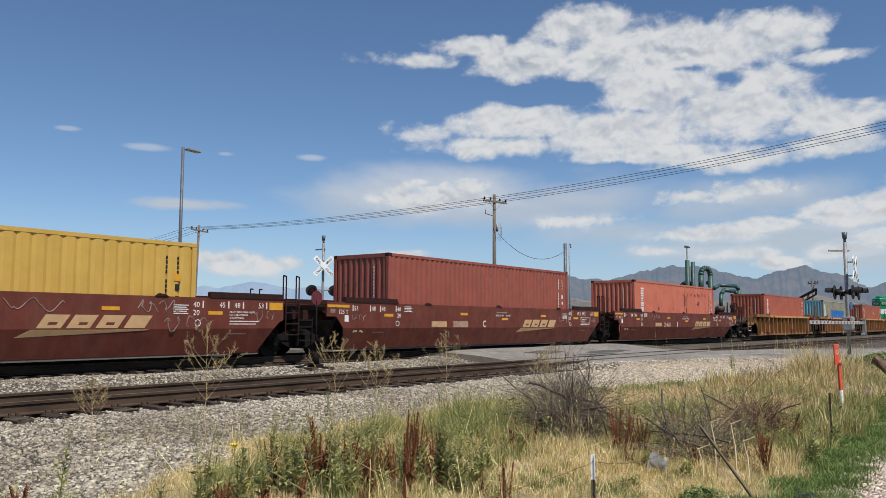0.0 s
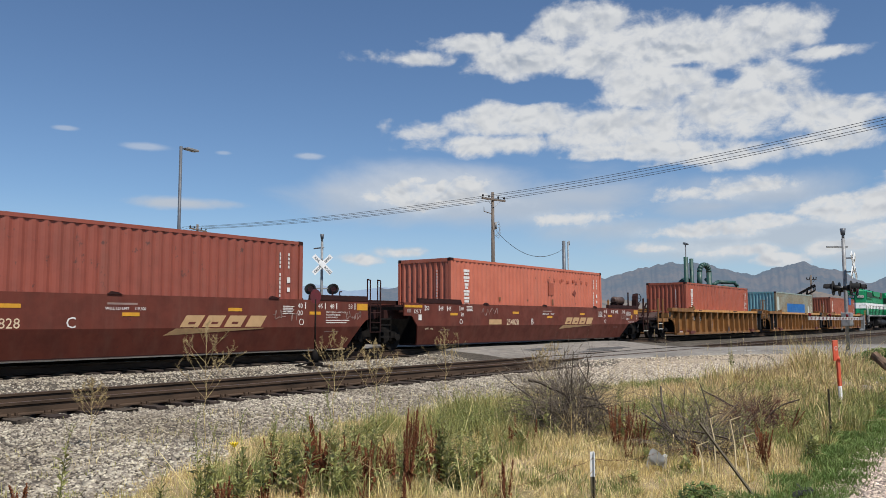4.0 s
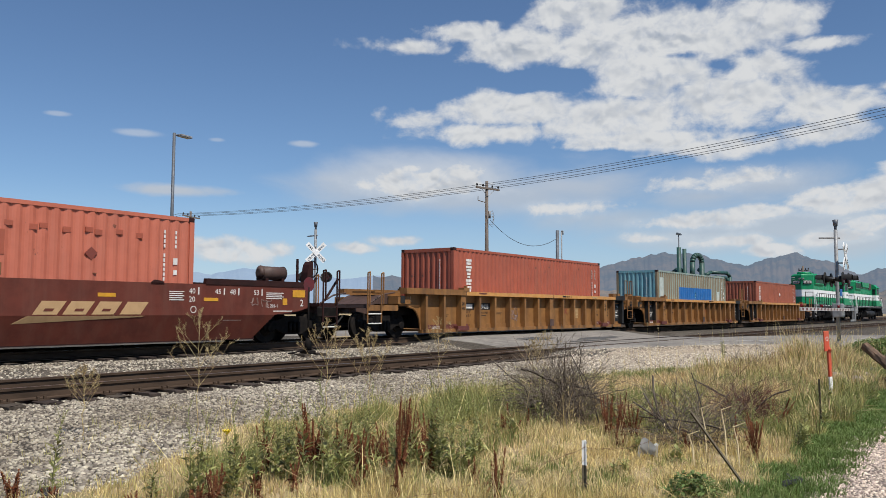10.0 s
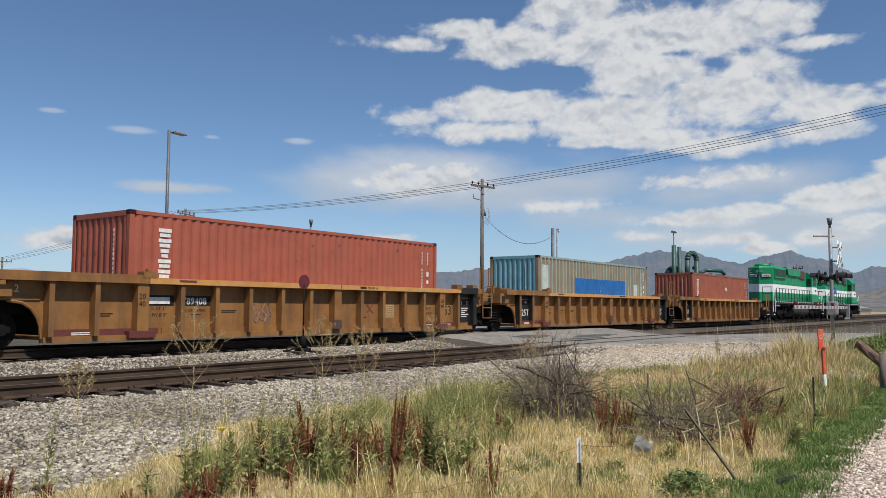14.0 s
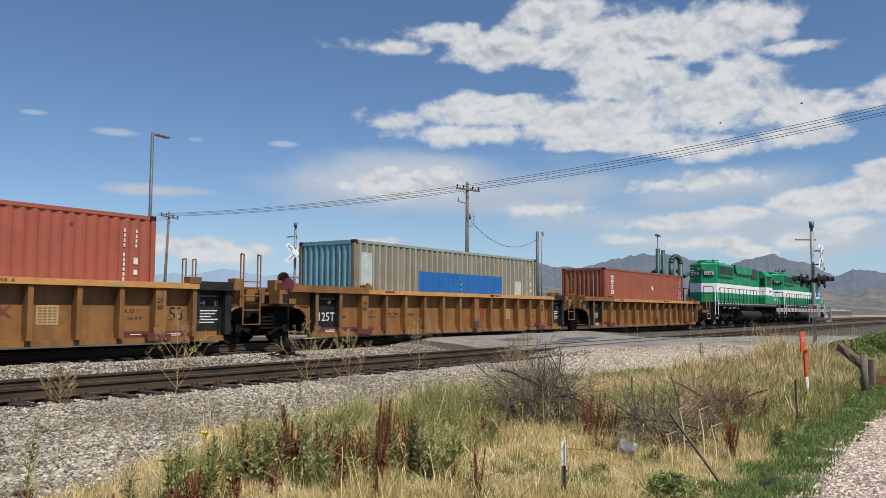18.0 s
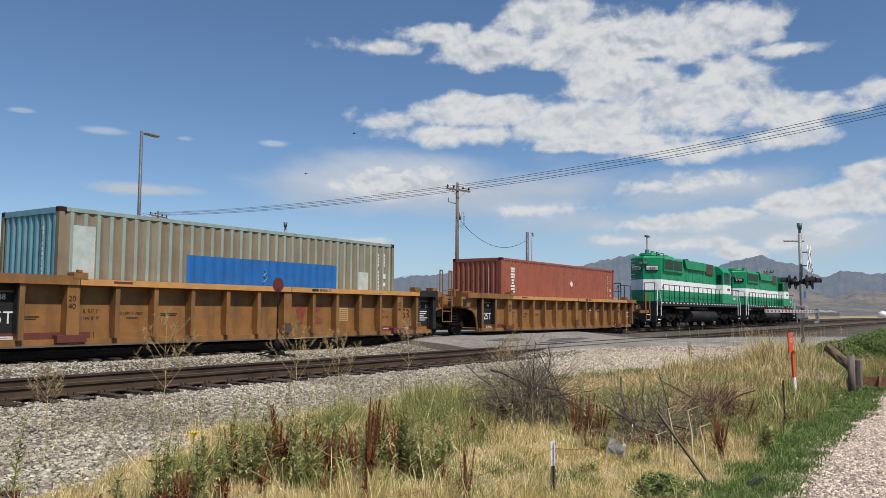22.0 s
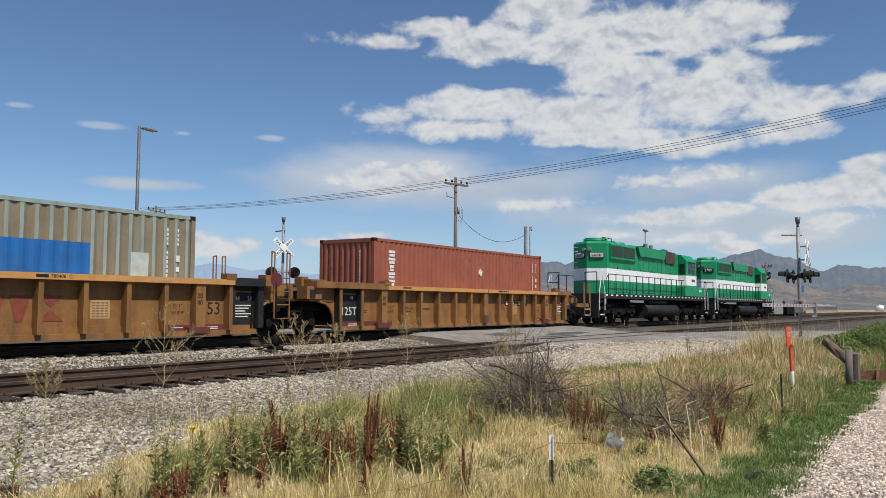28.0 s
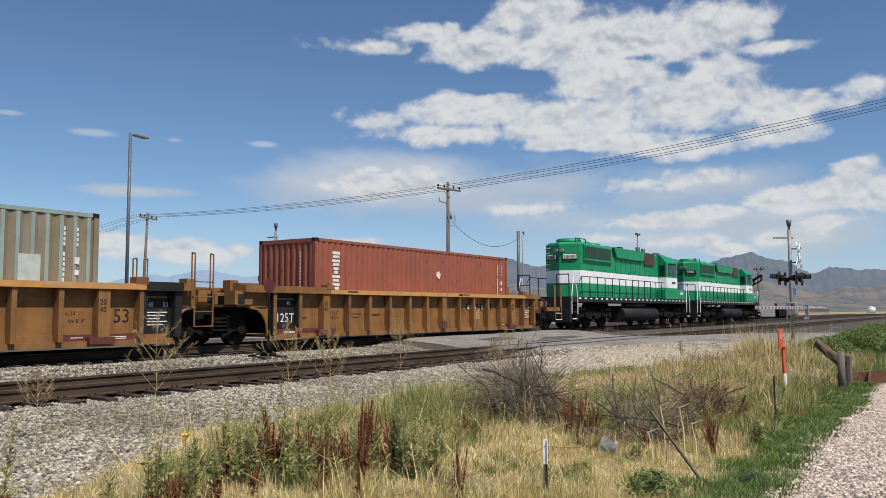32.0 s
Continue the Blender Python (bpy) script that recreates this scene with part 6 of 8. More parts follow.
def switch_stand(x, y):
    s = root("switch_stand", pose(x, y, ground_z(x, y)), "iron switch stand with dark red oval target", "switch stand")
    bm = bmesh.new()
    box(bm, -0.16, 0.16, -0.16, 0.16, 0, 0.1, 0.02)
    cyl(bm, (0, 0, 0.1), (0, 0, 0.42), 0.11, 10, 0.06)
    part("base", bm, M_IRON, s)
    bm = bmesh.new()
    cyl(bm, (0, 0, 0.4), (0, 0, 1.78), 0.022, 8)
    part("rod", bm, M_IRON, s)
    bm = bmesh.new()
    cyl(bm, (0, -0.012, 0), (0, 0.012, 0), 0.15, 24)
    bmesh.ops.transform(bm, matrix=Matrix.Translation((0, 0, 1.86)) @ Matrix.Diagonal((0.95, 1, 1.3, 1)) @ Matrix.Rotation(radians(-35), 4, "Z"), verts=bm.verts)
    part("target", bm, M_TARGET, s, "dark red oval target plate")
    bm = bmesh.new()
    tube(bm, [(0, 0, 0.15), (-0.6, -0.1, 0.06), (-0.8, -0.1, 0.05)], 0.025)
    part("throw_lever", bm, M_IRON, s)
    for k in (-0.35, 0.25):
        part("head_tie", boxes((k - 0.11, k + 0.11, -0.35, 1.5, -0.06, 0.02)), M_TIE, s, "dark timber")


switch_stand(15.63, 15.85)


# ---- the far side ----
def green_ducts():
    g = ground_z(84, 30)
    d = root("dust_duct_plant", pose(85.2, 29.6, g, 0, 0, -20), "dark green ducts and stacks of a dust plant", "industrial plant")
    def run(name, pts, r):
        bm = bmesh.new()
        pts, r = [Vector(q) * 1.22 for q in pts], r * 1.15
        tube(bm, pts, r, 12)
        for q in pts[1:-1]:
            bmesh.ops.create_icosphere(bm, subdivisions=1, radius=r * 1.02, matrix=Matrix.Translation(q))
        part(name, bm, M_PIPE, d)
    def bend(cx, cz, r, a0, a1, y=0.0, n=8):
        return [(cx + r * math.cos(a0 + (a1 - a0) * i / n), y, cz + r * math.sin(a0 + (a1 - a0) * i / n)) for i in range(n + 1)]
    run("chimney", [(-1.6, 0, 0), (-1.6, 0, 6.5)], 0.2)
    run("chimney", [(-0.9, 0, 0), (-0.9, 0, 6.4)], 0.18)
    run("duct", [(0.1, 0, 3.6)] + bend(0.75, 5.3, 0.62, math.pi, 0) + [(1.37, 0, 1.0)], 0.24)
    run("duct", bend(-0.9, 3.6, 0.9, math.pi * 0.05, math.pi * 0.95, 0.6), 0.34)
    run("duct", [(1.3, 0.3, 4.7), (2.2, 0.3, 4.2), (2.9, 0.3, 4.5), (5.2, 0.3, 4.5), (5.6, 0.3, 4.2), (5.6, 0.3, 1.5)], 0.17)
    run("duct", [(2.4, -0.2, 2.5), (2.5, -0.2, 3.7), (2.9, -0.2, 4.05), (4.4, -0.2, 4.0), (4.8, -0.2, 3.6), (4.8, -0.2, 1.2)], 0.18)
    bm = bmesh.new()
    cyl(bm, (-0.9, 0, 1.0), (-0.9, 0, 3.0), 0.9, 16)
    cyl(bm, (-0.9, 0, 0.2), (-0.9, 0, 1.0), 0.3, 16, 0.9)
    part("cyclone", bm, M_PIPE, d)
    for x in (2.2, 3.8, 5.0):
        pieces("support_frame", ((x, x + 0.1, -0.4, -0.3, 0, 3.2), (x, x + 0.1, 0.5, 0.6, 0, 3.2)), M_PIPE, d)
    bm = bmesh.new()
    cyl(bm, (0.5, -1.2, 1.9), (4.2, -1.2, 1.9), 0.55, 16)
    part("drum", bm, M_RUST, d, "rusty horizontal drum")


green_ducts()


def yard_mast(x, y, h, label):
    p = root("yard_light", pose(x, y, ground_z(x, y)), label, "light mast", "light masts")
    bm = bmesh.new()
    cyl(bm, (0, 0, 0), (0, 0, h), 0.1, 8, 0.06)
    part("mast", bm, M_GREYPOST, p)
    part("lamp_bar", boxes((-0.5, 0.5, -0.08, 0.08, h - 0.08, h + 0.02)), M_GREYPOST, p)
    for k in (-0.42, 0, 0.42):
        part("lamp_head", boxes((k - 0.09, k + 0.09, -0.18, 0.1, h - 0.2, h - 0.08)), M_GREYPOST, p)


yard_mast(86.2, 31.3, 9.7, "distant grey yard light mast")
utility_pole(111.5, 24.3, 7.1, 1.6, 60)


def low_shed(x, y, w, d, h, label, mat=None):
    b = root("shed", pose(x, y, ground_z(x, y), 0, 0, 8), label, "building", "distant buildings")
    part("wall", boxes((-w / 2, w / 2, -d / 2, d / 2, 0, h)), mat or M_CONCRETE, b)
    bm = bmesh.new()
    a = [bm.verts.new((sx * (w / 2 + 0.3), y0, z)) for sx in (-1, 1) for y0, z in ((-d / 2 - 0.3, h), (0, h + 0.12 * d), (d / 2 + 0.3, h))]
    for q in ((0, 1, 4, 3), (1, 2, 5, 4), (0, 2, 1), (3, 4, 5)):
        bm.faces.new([a[i] for i in q])
    part("roof", bm, M_ROOF, b, "pale metal roof")
    for i in range(max(2, int(w / 4))):
        part("window", boxes((-w / 2 + 1.5 + 4 * i, -w / 2 + 2.7 + 4 * i, -d / 2 - 0.03, -d / 2 + 0.02, h * 0.4, h * 0.75)), M_GLASS, b)


low_shed(250, 150, 40, 14, 3.6, "long low pale shed far behind the track")
low_shed(300, 46, 11, 6, 1.7, "low pale shed beyond the crossing")
low_shed(380, 62, 14, 8, 2.0, "small pale building on the plain")
low_shed(160, 110, 30, 10, 3.2, "low pale shed behind the train")


def conveyor():
    c = root("conveyor", pose(107, 26.5, ground_z(107, 26.5), 0, 0, -70), "dark inclined belt conveyor of a gravel yard", "conveyor")
    bm = bmesh.new()
    for y in (-0.5, 0.5):
        tube(bm, [(-3.5, y, 1.0), (3.5, y, 5.0)], 0.09)
        tube(bm, [(-3.5, y, 1.7), (3.5, y, 5.7)], 0.09)
        for i in range(9):
            x = -3.5 + 7 * i / 8
            tube(bm, [(x, y, 1.0 + 4 * i / 8), (x, y, 1.7 + 4 * i / 8)], 0.06)
    part("truss", bm, M_IRON, c)
    bm = bmesh.new()
    prism(bm, [(-3.6, 1.5), (3.6, 5.5), (3.6, 5.62), (-3.6, 1.62)], -0.45, 0.45)
    part("belt", bm, M_BLACK, c)
    pieces("leg", ((1.4, 1.6, -0.6, -0.45, 0, 4.1), (1.4, 1.6, 0.45, 0.6, 0, 4.1), (-3.0, -2.8, -0.6, -0.45, 0, 1.6), (-3.0, -2.8, 0.45, 0.6, 0, 1.6)), M_IRON, c)
    rnd = random.Random(2)
    for i, (x, y, w, h) in enumerate(((112, 25.5, 3.0, 1.9), (118, 24.8, 2.2, 2.6), (104, 24.6, 2.0, 1.5), (125, 24.5, 4.0, 1.6), (96, 25.2, 2.5, 1.3))):
        b = root("yard_machine", pose(x, y, ground_z(x, y), 0, 0, rnd.uniform(-20, 20)), "grey machinery box in the far yard", "machinery", "yard machines")
        part("housing", boxes((-w / 2, w / 2, -1, 1, 0.4, h)), (M_IRON, M_CONCRETE, M_RUST)[i % 3], b)
        pieces("foot", ((-w / 2, -w / 2 + 0.2, -1, 1, 0, 0.4), (w / 2 - 0.2, w / 2, -1, 1, 0, 0.4)), M_IRON, b)
    t = root("storage_tank", pose(330, 33.5, ground_z(330, 33.5)), "small white storage tank on the plain", "tank")
    bm = bmesh.new()
    cyl(bm, (0, 0, 0.5), (0, 0, 2.0), 1.3, 20)
    cyl(bm, (0, 0, 2.0), (0, 0, 2.4), 1.3, 20, 0.3)
    part("shell", bm, M_WHITE, t)
    part("plinth", boxes((-1.5, 1.5, -1.5, 1.5, 0, 0.5)), M_CONCRETE, t)


conveyor()


# ---- hills ----
def hill_mat(name, c1, c2, glow, scale):
    """Dry slopes speckled with scrub; haze is painted in as emission."""
    m = bpy.data.materials.new(name)
    m.use_nodes = True
    n = Nodes(m.node_tree)
    co = n.add("ShaderNodeTexCoord").outputs["Object"]
    co = n.add("ShaderNodeMapping", {0: co, 3: (1, 1, 0.35)}).outputs[0]
    broad = n.noise(co, scale, 8.0, 0.62)
    scrub = n.noise(co, scale * 6, 5.0, 0.7)
    f = n.step(n.m("MULTIPLY_ADD", scrub, 0.5, n.m("MULTIPLY", broad, 0.5)), 0.43, 0.57)
    col = n.mix(f, c1, c2)
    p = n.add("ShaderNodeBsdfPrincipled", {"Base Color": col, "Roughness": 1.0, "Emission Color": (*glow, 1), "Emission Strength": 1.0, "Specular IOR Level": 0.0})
    n.add("ShaderNodeOutputMaterial", {0: p.outputs[0]})
    return m


def ridge(name, dist, depth, peaks, base, rough, mat, label, a0=-5.0, a1=125.0, seed=0):
    """A far range: peaks as azimuth, elevation, half width in degrees, over a ring round the eye."""
    na, nr = 900, 26
    verts, faces = [], []
    for i in range(na + 1):
        az = a0 + (a1 - a0) * i / na
        e = base
        for pa, pe, pw in peaks:
            d = abs(az - pa) / pw
            e = max(e, base + (pe - base) * max(0.0, 1 - d ** 1.3))
        e += rough * (noise.fractal(Vector((az * 0.55, seed, 0)), 0.9, 2.1, 5)) * 0.5
        for j in range(nr + 1):
            q = j / nr
            r = dist + depth * q
            top = math.tan(radians(max(e, 0.05))) * (dist + depth) * (q ** 1.15)
            if 0 < j < nr:
                top *= 1 + 0.42 * rough * (0.3 - abs(noise.fractal(Vector((az * 1.7 + 0.6 * q, q * 0.9, seed + 5)), 0.8, 2.1, 5))) * (1 - q * 0.7)
            verts.append((r * math.sin(radians(az)), r * math.cos(radians(az)), max(top, -3.0 if j else -3.0) if j else -3.0))
    w = nr + 1
    for i in range(na):
        for j in range(nr):
            faces.append((i * w + j, (i + 1) * w + j, (i + 1) * w + j + 1, i * w + j + 1))
    me = bpy.data.meshes.new(name)
    me.from_pydata(verts, [], faces)
    me.materials.append(mat)
    for p in me.polygons:
        p.use_smooth = True
    tagged(new(name, me), label, "mountains", kind="structure")


# The third colour is a bluish glow that imitates haze on the slopes.
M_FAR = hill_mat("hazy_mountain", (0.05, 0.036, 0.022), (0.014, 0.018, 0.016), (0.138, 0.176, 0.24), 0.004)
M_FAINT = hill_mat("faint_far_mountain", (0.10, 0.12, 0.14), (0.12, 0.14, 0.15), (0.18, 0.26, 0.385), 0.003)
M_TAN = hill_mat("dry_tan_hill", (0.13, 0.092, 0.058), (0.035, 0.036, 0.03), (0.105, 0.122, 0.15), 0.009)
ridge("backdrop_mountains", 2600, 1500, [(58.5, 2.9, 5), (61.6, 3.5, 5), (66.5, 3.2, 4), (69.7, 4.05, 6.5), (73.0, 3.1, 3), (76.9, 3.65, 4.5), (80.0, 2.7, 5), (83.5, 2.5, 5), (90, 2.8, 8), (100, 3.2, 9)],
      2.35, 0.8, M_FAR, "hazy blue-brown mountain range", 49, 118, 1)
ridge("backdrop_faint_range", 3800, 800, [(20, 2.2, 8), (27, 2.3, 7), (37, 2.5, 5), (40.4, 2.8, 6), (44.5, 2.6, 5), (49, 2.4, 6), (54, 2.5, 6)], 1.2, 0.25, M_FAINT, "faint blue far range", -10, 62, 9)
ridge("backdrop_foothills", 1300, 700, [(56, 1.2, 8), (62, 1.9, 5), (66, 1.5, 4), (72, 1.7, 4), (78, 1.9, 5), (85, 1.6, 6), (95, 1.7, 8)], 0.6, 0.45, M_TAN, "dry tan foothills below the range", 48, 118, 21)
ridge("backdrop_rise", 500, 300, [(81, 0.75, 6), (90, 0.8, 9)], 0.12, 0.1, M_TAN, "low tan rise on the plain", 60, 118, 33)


# ---- loose stones ----
def stones(name, spots, sizes, mat, label, seed, flat=0.7):
    """Many small angular stones as one mesh."""
    rng = np.random.default_rng(seed)
    ico = np.array([(a, b, c) for c in (-1, 1) for b in (-1, 1) for a in (-1, 1)]) * 0.62
    tri = np.array([(0, 2, 1), (1, 2, 3), (4, 5, 6), (5, 7, 6), (0, 1, 5), (0, 5, 4), (2, 6, 3), (3, 6, 7), (0, 4, 2), (2, 4, 6), (1, 3, 5), (3, 7, 5)])
    n = len(spots)
    v = np.repeat(ico[None], n, 0) * (1 + rng.uniform(-0.45, 0.25, (n, 8, 3)))
    v = v * rng.uniform(0.6, 1.25, (n, 1, 3)) * np.array([1, 1, flat])
    a = rng.uniform(0, 2 * np.pi, n)
    t = rng.uniform(-0.7, 0.7, n)
    ca, sa, ct, st = np.cos(a), np.sin(a), np.cos(t), np.sin(t)
    z = np.zeros(n)
    o = np.ones(n)
    rot = np.stack([np.stack([ca, -sa * ct, sa * st], -1), np.stack([sa, ca * ct, -ca * st], -1), np.stack([z, st, ct], -1)], 1)
    v = np.einsum("nij,nkj->nki", rot, v) * np.asarray(sizes)[:, None, None] + np.asarray(spots)[:, None, :]
    f = (tri[None] + (np.arange(n) * 8)[:, None, None]).reshape(-1, 3)
    return heap(name, v.reshape(-1, 3), f, mat, label)


def heap(name, verts, tris, mat, label, category="stones", at=None, parent=None):
    me = bpy.data.meshes.new(name)
    me.vertices.add(len(verts))
    me.vertices.foreach_set("co", np.ascontiguousarray(verts, dtype=np.float32).ravel())
    me.loops.add(len(tris) * 3)
    me.loops.foreach_set("vertex_index", np.ascontiguousarray(tris, dtype=np.int32).ravel())
    me.polygons.add(len(tris))
    me.polygons.foreach_set("loop_start", np.arange(0, len(tris) * 3, 3, dtype=np.int32))
    me.update(calc_edges=True)
    me.materials.append(mat)
    if parent is not None:
        return part(name, me, None, parent, label)
    return tagged(new(name, me), label, category, kind="stuff")


def spread(n, x0, x1, y0, y1, keep, seed):
    rng = np.random.default_rng(seed)
    out = []
    for x, y in zip(rng.uniform(x0, x1, n), rng.uniform(y0, y1, n)):
        if keep(x, y):
            out.append((x, y, ground_z(x, y)))
    return out


def ballast():
    rng = np.random.default_rng(8)
    near = spread(70000, 2.0, 21.0, 6.6, 12.0, lambda x, y: y > grass_edge(x) - 0.25 and y < 2.3 * x + 3.5 and (y < 11.4 or rng.random() < 0.8), 1)
    stones("ballast_stones", near, rng.uniform(0.015, 0.037, len(near)) * (1 + 0.45 * (rng.random(len(near)) < 0.14)), M_STONE, "loose angular grey ballast stones beside the siding", 2)
    bed = spread(17000, 4.0, 22.0, 13.7, 17.0, lambda x, y: y < 2.6 * x + 3, 4)
    stones("ballast_stones", bed, rng.uniform(0.016, 0.042, len(bed)), M_STONE, "loose grey ballast stones between the tracks", 5)
    mid = spread(8000, 4.0, 20.0, 12.2, 13.5, lambda x, y: True, 14)
    mid = [(x, y, z - 0.02) for x, y, z in mid]
    stones("ballast_stones", mid, rng.uniform(0.016, 0.038, len(mid)), M_STONE, "loose grey ballast stones between the siding's rails", 15)
    drive = spread(62000, 6.2, 22.0, 0.0, 2.6, lambda x, y: y < gravel_edge(x) + 0.1 * rng.random(), 6)
    stones("gravel", drive, rng.uniform(0.009, 0.025, len(drive)), M_PINK, "pale pinkish gravel of the drive", 7)
    verge = spread(22000, 18.5, 34.0, 6.4, 11.9, lambda x, y: y > grass_edge(x) - 0.3 and x < ROAD_X0 + 0.4 + road_skew(y), 9)
    stones("gravel", verge, rng.uniform(0.02, 0.045, len(verge)), M_VERGE_STONE, "loose pale stones on the road verge", 10)


ballast()


# ---- grass ----
def blades(name, spots, height, lean, width, mat, label, seed, dirs=None):
    """Bent grass blades of three triangles each."""
    rng = np.random.default_rng(seed)
    p = np.asarray(spots, dtype=float)
    n = len(p)
    if not n:
        return
    h = np.asarray(height) * rng.uniform(0.5, 1.15, n)
    a = rng.uniform(0, 2 * np.pi, n)
    d = np.stack([np.cos(a), np.sin(a), np.zeros(n)], 1)
    if dirs is not None:
        d = d * 0.55 + np.asarray(dirs)
    b = rng.uniform(0, 2 * np.pi, n)
    s = np.stack([np.cos(b), np.sin(b), np.zeros(n)], 1) * (np.asarray(width) * rng.uniform(0.6, 1.3, n))[:, None]
    k = (np.asarray(lean) * rng.uniform(0.2, 1.4, n) * h)[:, None]
    up = np.array([0, 0, 1.0])
    p = p - up * 0.02
    m = p + d * k * 0.35 + up * (h * 0.58)[:, None]
    t = p + d * k + up * (h * (1 - 0.25 * np.asarray(lean)))[:, None]
    v = np.stack([p - s, p + s, m - s * 0.8, m + s * 0.8, t], 1).reshape(-1, 3)
    f = np.array([(0, 1, 3), (0, 3, 2), (2, 3, 4)])
    f = (f[None] + (np.arange(n) * 5)[:, None, None]).reshape(-1, 3)
    heap(name, v, f, mat, label, "grass")


def patchy(x, y, scale, z):
    return noise.noise(Vector((x * scale, y * scale, z)))


def tuft_kind(x, y, rnd):
    """What grows at a spot: kind, height in metres, blades in the tuft."""
    ge, ve = grass_edge(x), gravel_edge(x)
    wide, fine = patchy(x, y, 0.55, 2), patchy(x, y, 1.9, 9)
    if ge < y < ge + 2.2 and x < 19 and y < 2.2 * x + 1 and rnd.random() < 0.06 + 0.1 * (fine > 0.15):
        return ("olive" if rnd.random() < 0.7 else "dry"), rnd.uniform(0.05, 0.16), 12
    if y > ge + 0.5 * rnd.random() or y < ve - 0.2 or y > 2.2 * max(x, 2.5) + 1:
        return None
    if x > 21 and y > 7.0 + 0.8 * rnd.random():
        return None
    if y > ge - 0.9:
        # the edge thins out into the stones
        if rnd.random() < 0.55 + 0.5 * (y - ge + 0.9):
            return None
        return ("olive" if fine > -0.1 else "dry"), rnd.uniform(0.1, 0.24), 16
    if y < ve + 0.5 + 0.4 * fine + 0.25 * wide:
        return "lush", 0.105 + 0.05 * fine, 44
    for bx, by, br in ((10.25, 5.4, 0.75), (10.6, 5.75, 0.6), (9.75, 3.6, 0.6), (12.3, 3.5, 0.6), (9.8, 4.5, 0.5), (16.9, 3.3, 0.7)):
        if (x - bx) ** 2 + (y - by) ** 2 < br * br:
            return ("tan" if fine > 0 else "olive"), rnd.uniform(0.08, 0.2), 10
    for bx, by, br in ((9.4, 8.3, 0.45), (9.65, 7.5, 0.4), (8.7, 6.1, 0.3), (7.6, 6.9, 0.35), (12.2, 4.9, 0.5), (8.3, 3.9, 0.5)):
        if (x - bx) ** 2 + (y - by) ** 2 < br * br * (1 + fine):
            return "dry", rnd.uniform(0.08, 0.17), 44
    # bare, trodden gaps where the straw mat shows
    if patchy(x, y, 2.6, 31) < -0.22 and x < 19:
        return None
    if 19.5 < x < 26 and 4.0 < y < 6.9:
        return ("tan" if rnd.random() < 0.58 else "olive"), rnd.uniform(0.35, 1.1) * (1.2 if 22 < x < 24.5 and y < 5.6 else 0.6), 10
    if 15.5 < x < 23 and y > ge - 1.7:
        return "green", rnd.uniform(0.12, 0.28), 24
    if x > 12.6 and y > 5.7 - 0.05 * (x - 13.5) + 0.5 * wide:
        return ("tan" if rnd.random() < 0.88 else "dry"), rnd.uniform(0.12, 0.3), 26
    if x > 13.0:
        if wide + 0.7 * fine > 0.12:
            return "green", rnd.uniform(0.18, 0.45), 20
        return ("tan" if fine > -0.15 else "olive"), rnd.uniform(0.15, 0.5), 15
    if 8.9 < x and 6.2 < y:
        # rank green grass at the foot of the ballast
        return ("green" if wide + fine + rnd.uniform(-0.2, 0.2) > -0.2 else "olive"), rnd.uniform(0.22, 0.52), 24
    if 5.9 < x < 8.9 and y < 4.9 + 0.4 * wide:
        # pale short sward under the fence
        if fine + 0.4 * wide + rnd.uniform(-0.25, 0.25) > 0.05:
            return "green", rnd.uniform(0.08, 0.17), 26
        return ("dry" if rnd.random() < 0.85 else "olive"), rnd.uniform(0.09, 0.2) * (1.4 if x < 6.8 else 0.9), 24
    if x < 9.5 and y < 4.9 + 0.5 * wide:
        return ("dry" if rnd.random() < 0.8 else "olive"), rnd.uniform(0.12, 0.26) * (1.4 if fine > 0.15 else 0.9), 20
    if x < 8.6:
        if fine + 0.5 * wide > 0.2:
            return "green", rnd.uniform(0.12, 0.32), 20
        return ("tan", rnd.uniform(0.1, 0.22), 16) if rnd.random() < 0.7 else ("olive", rnd.uniform(0.12, 0.3), 12)
    if wide > -0.05:
        return ("green" if fine > 0.0 else "olive"), rnd.uniform(0.15, 0.38), 22
    if fine < 0.05:
        return "dry", rnd.uniform(0.1, 0.26), 22
    return ("olive" if rnd.random() < 0.5 else "tan"), rnd.uniform(0.14, 0.34), 18


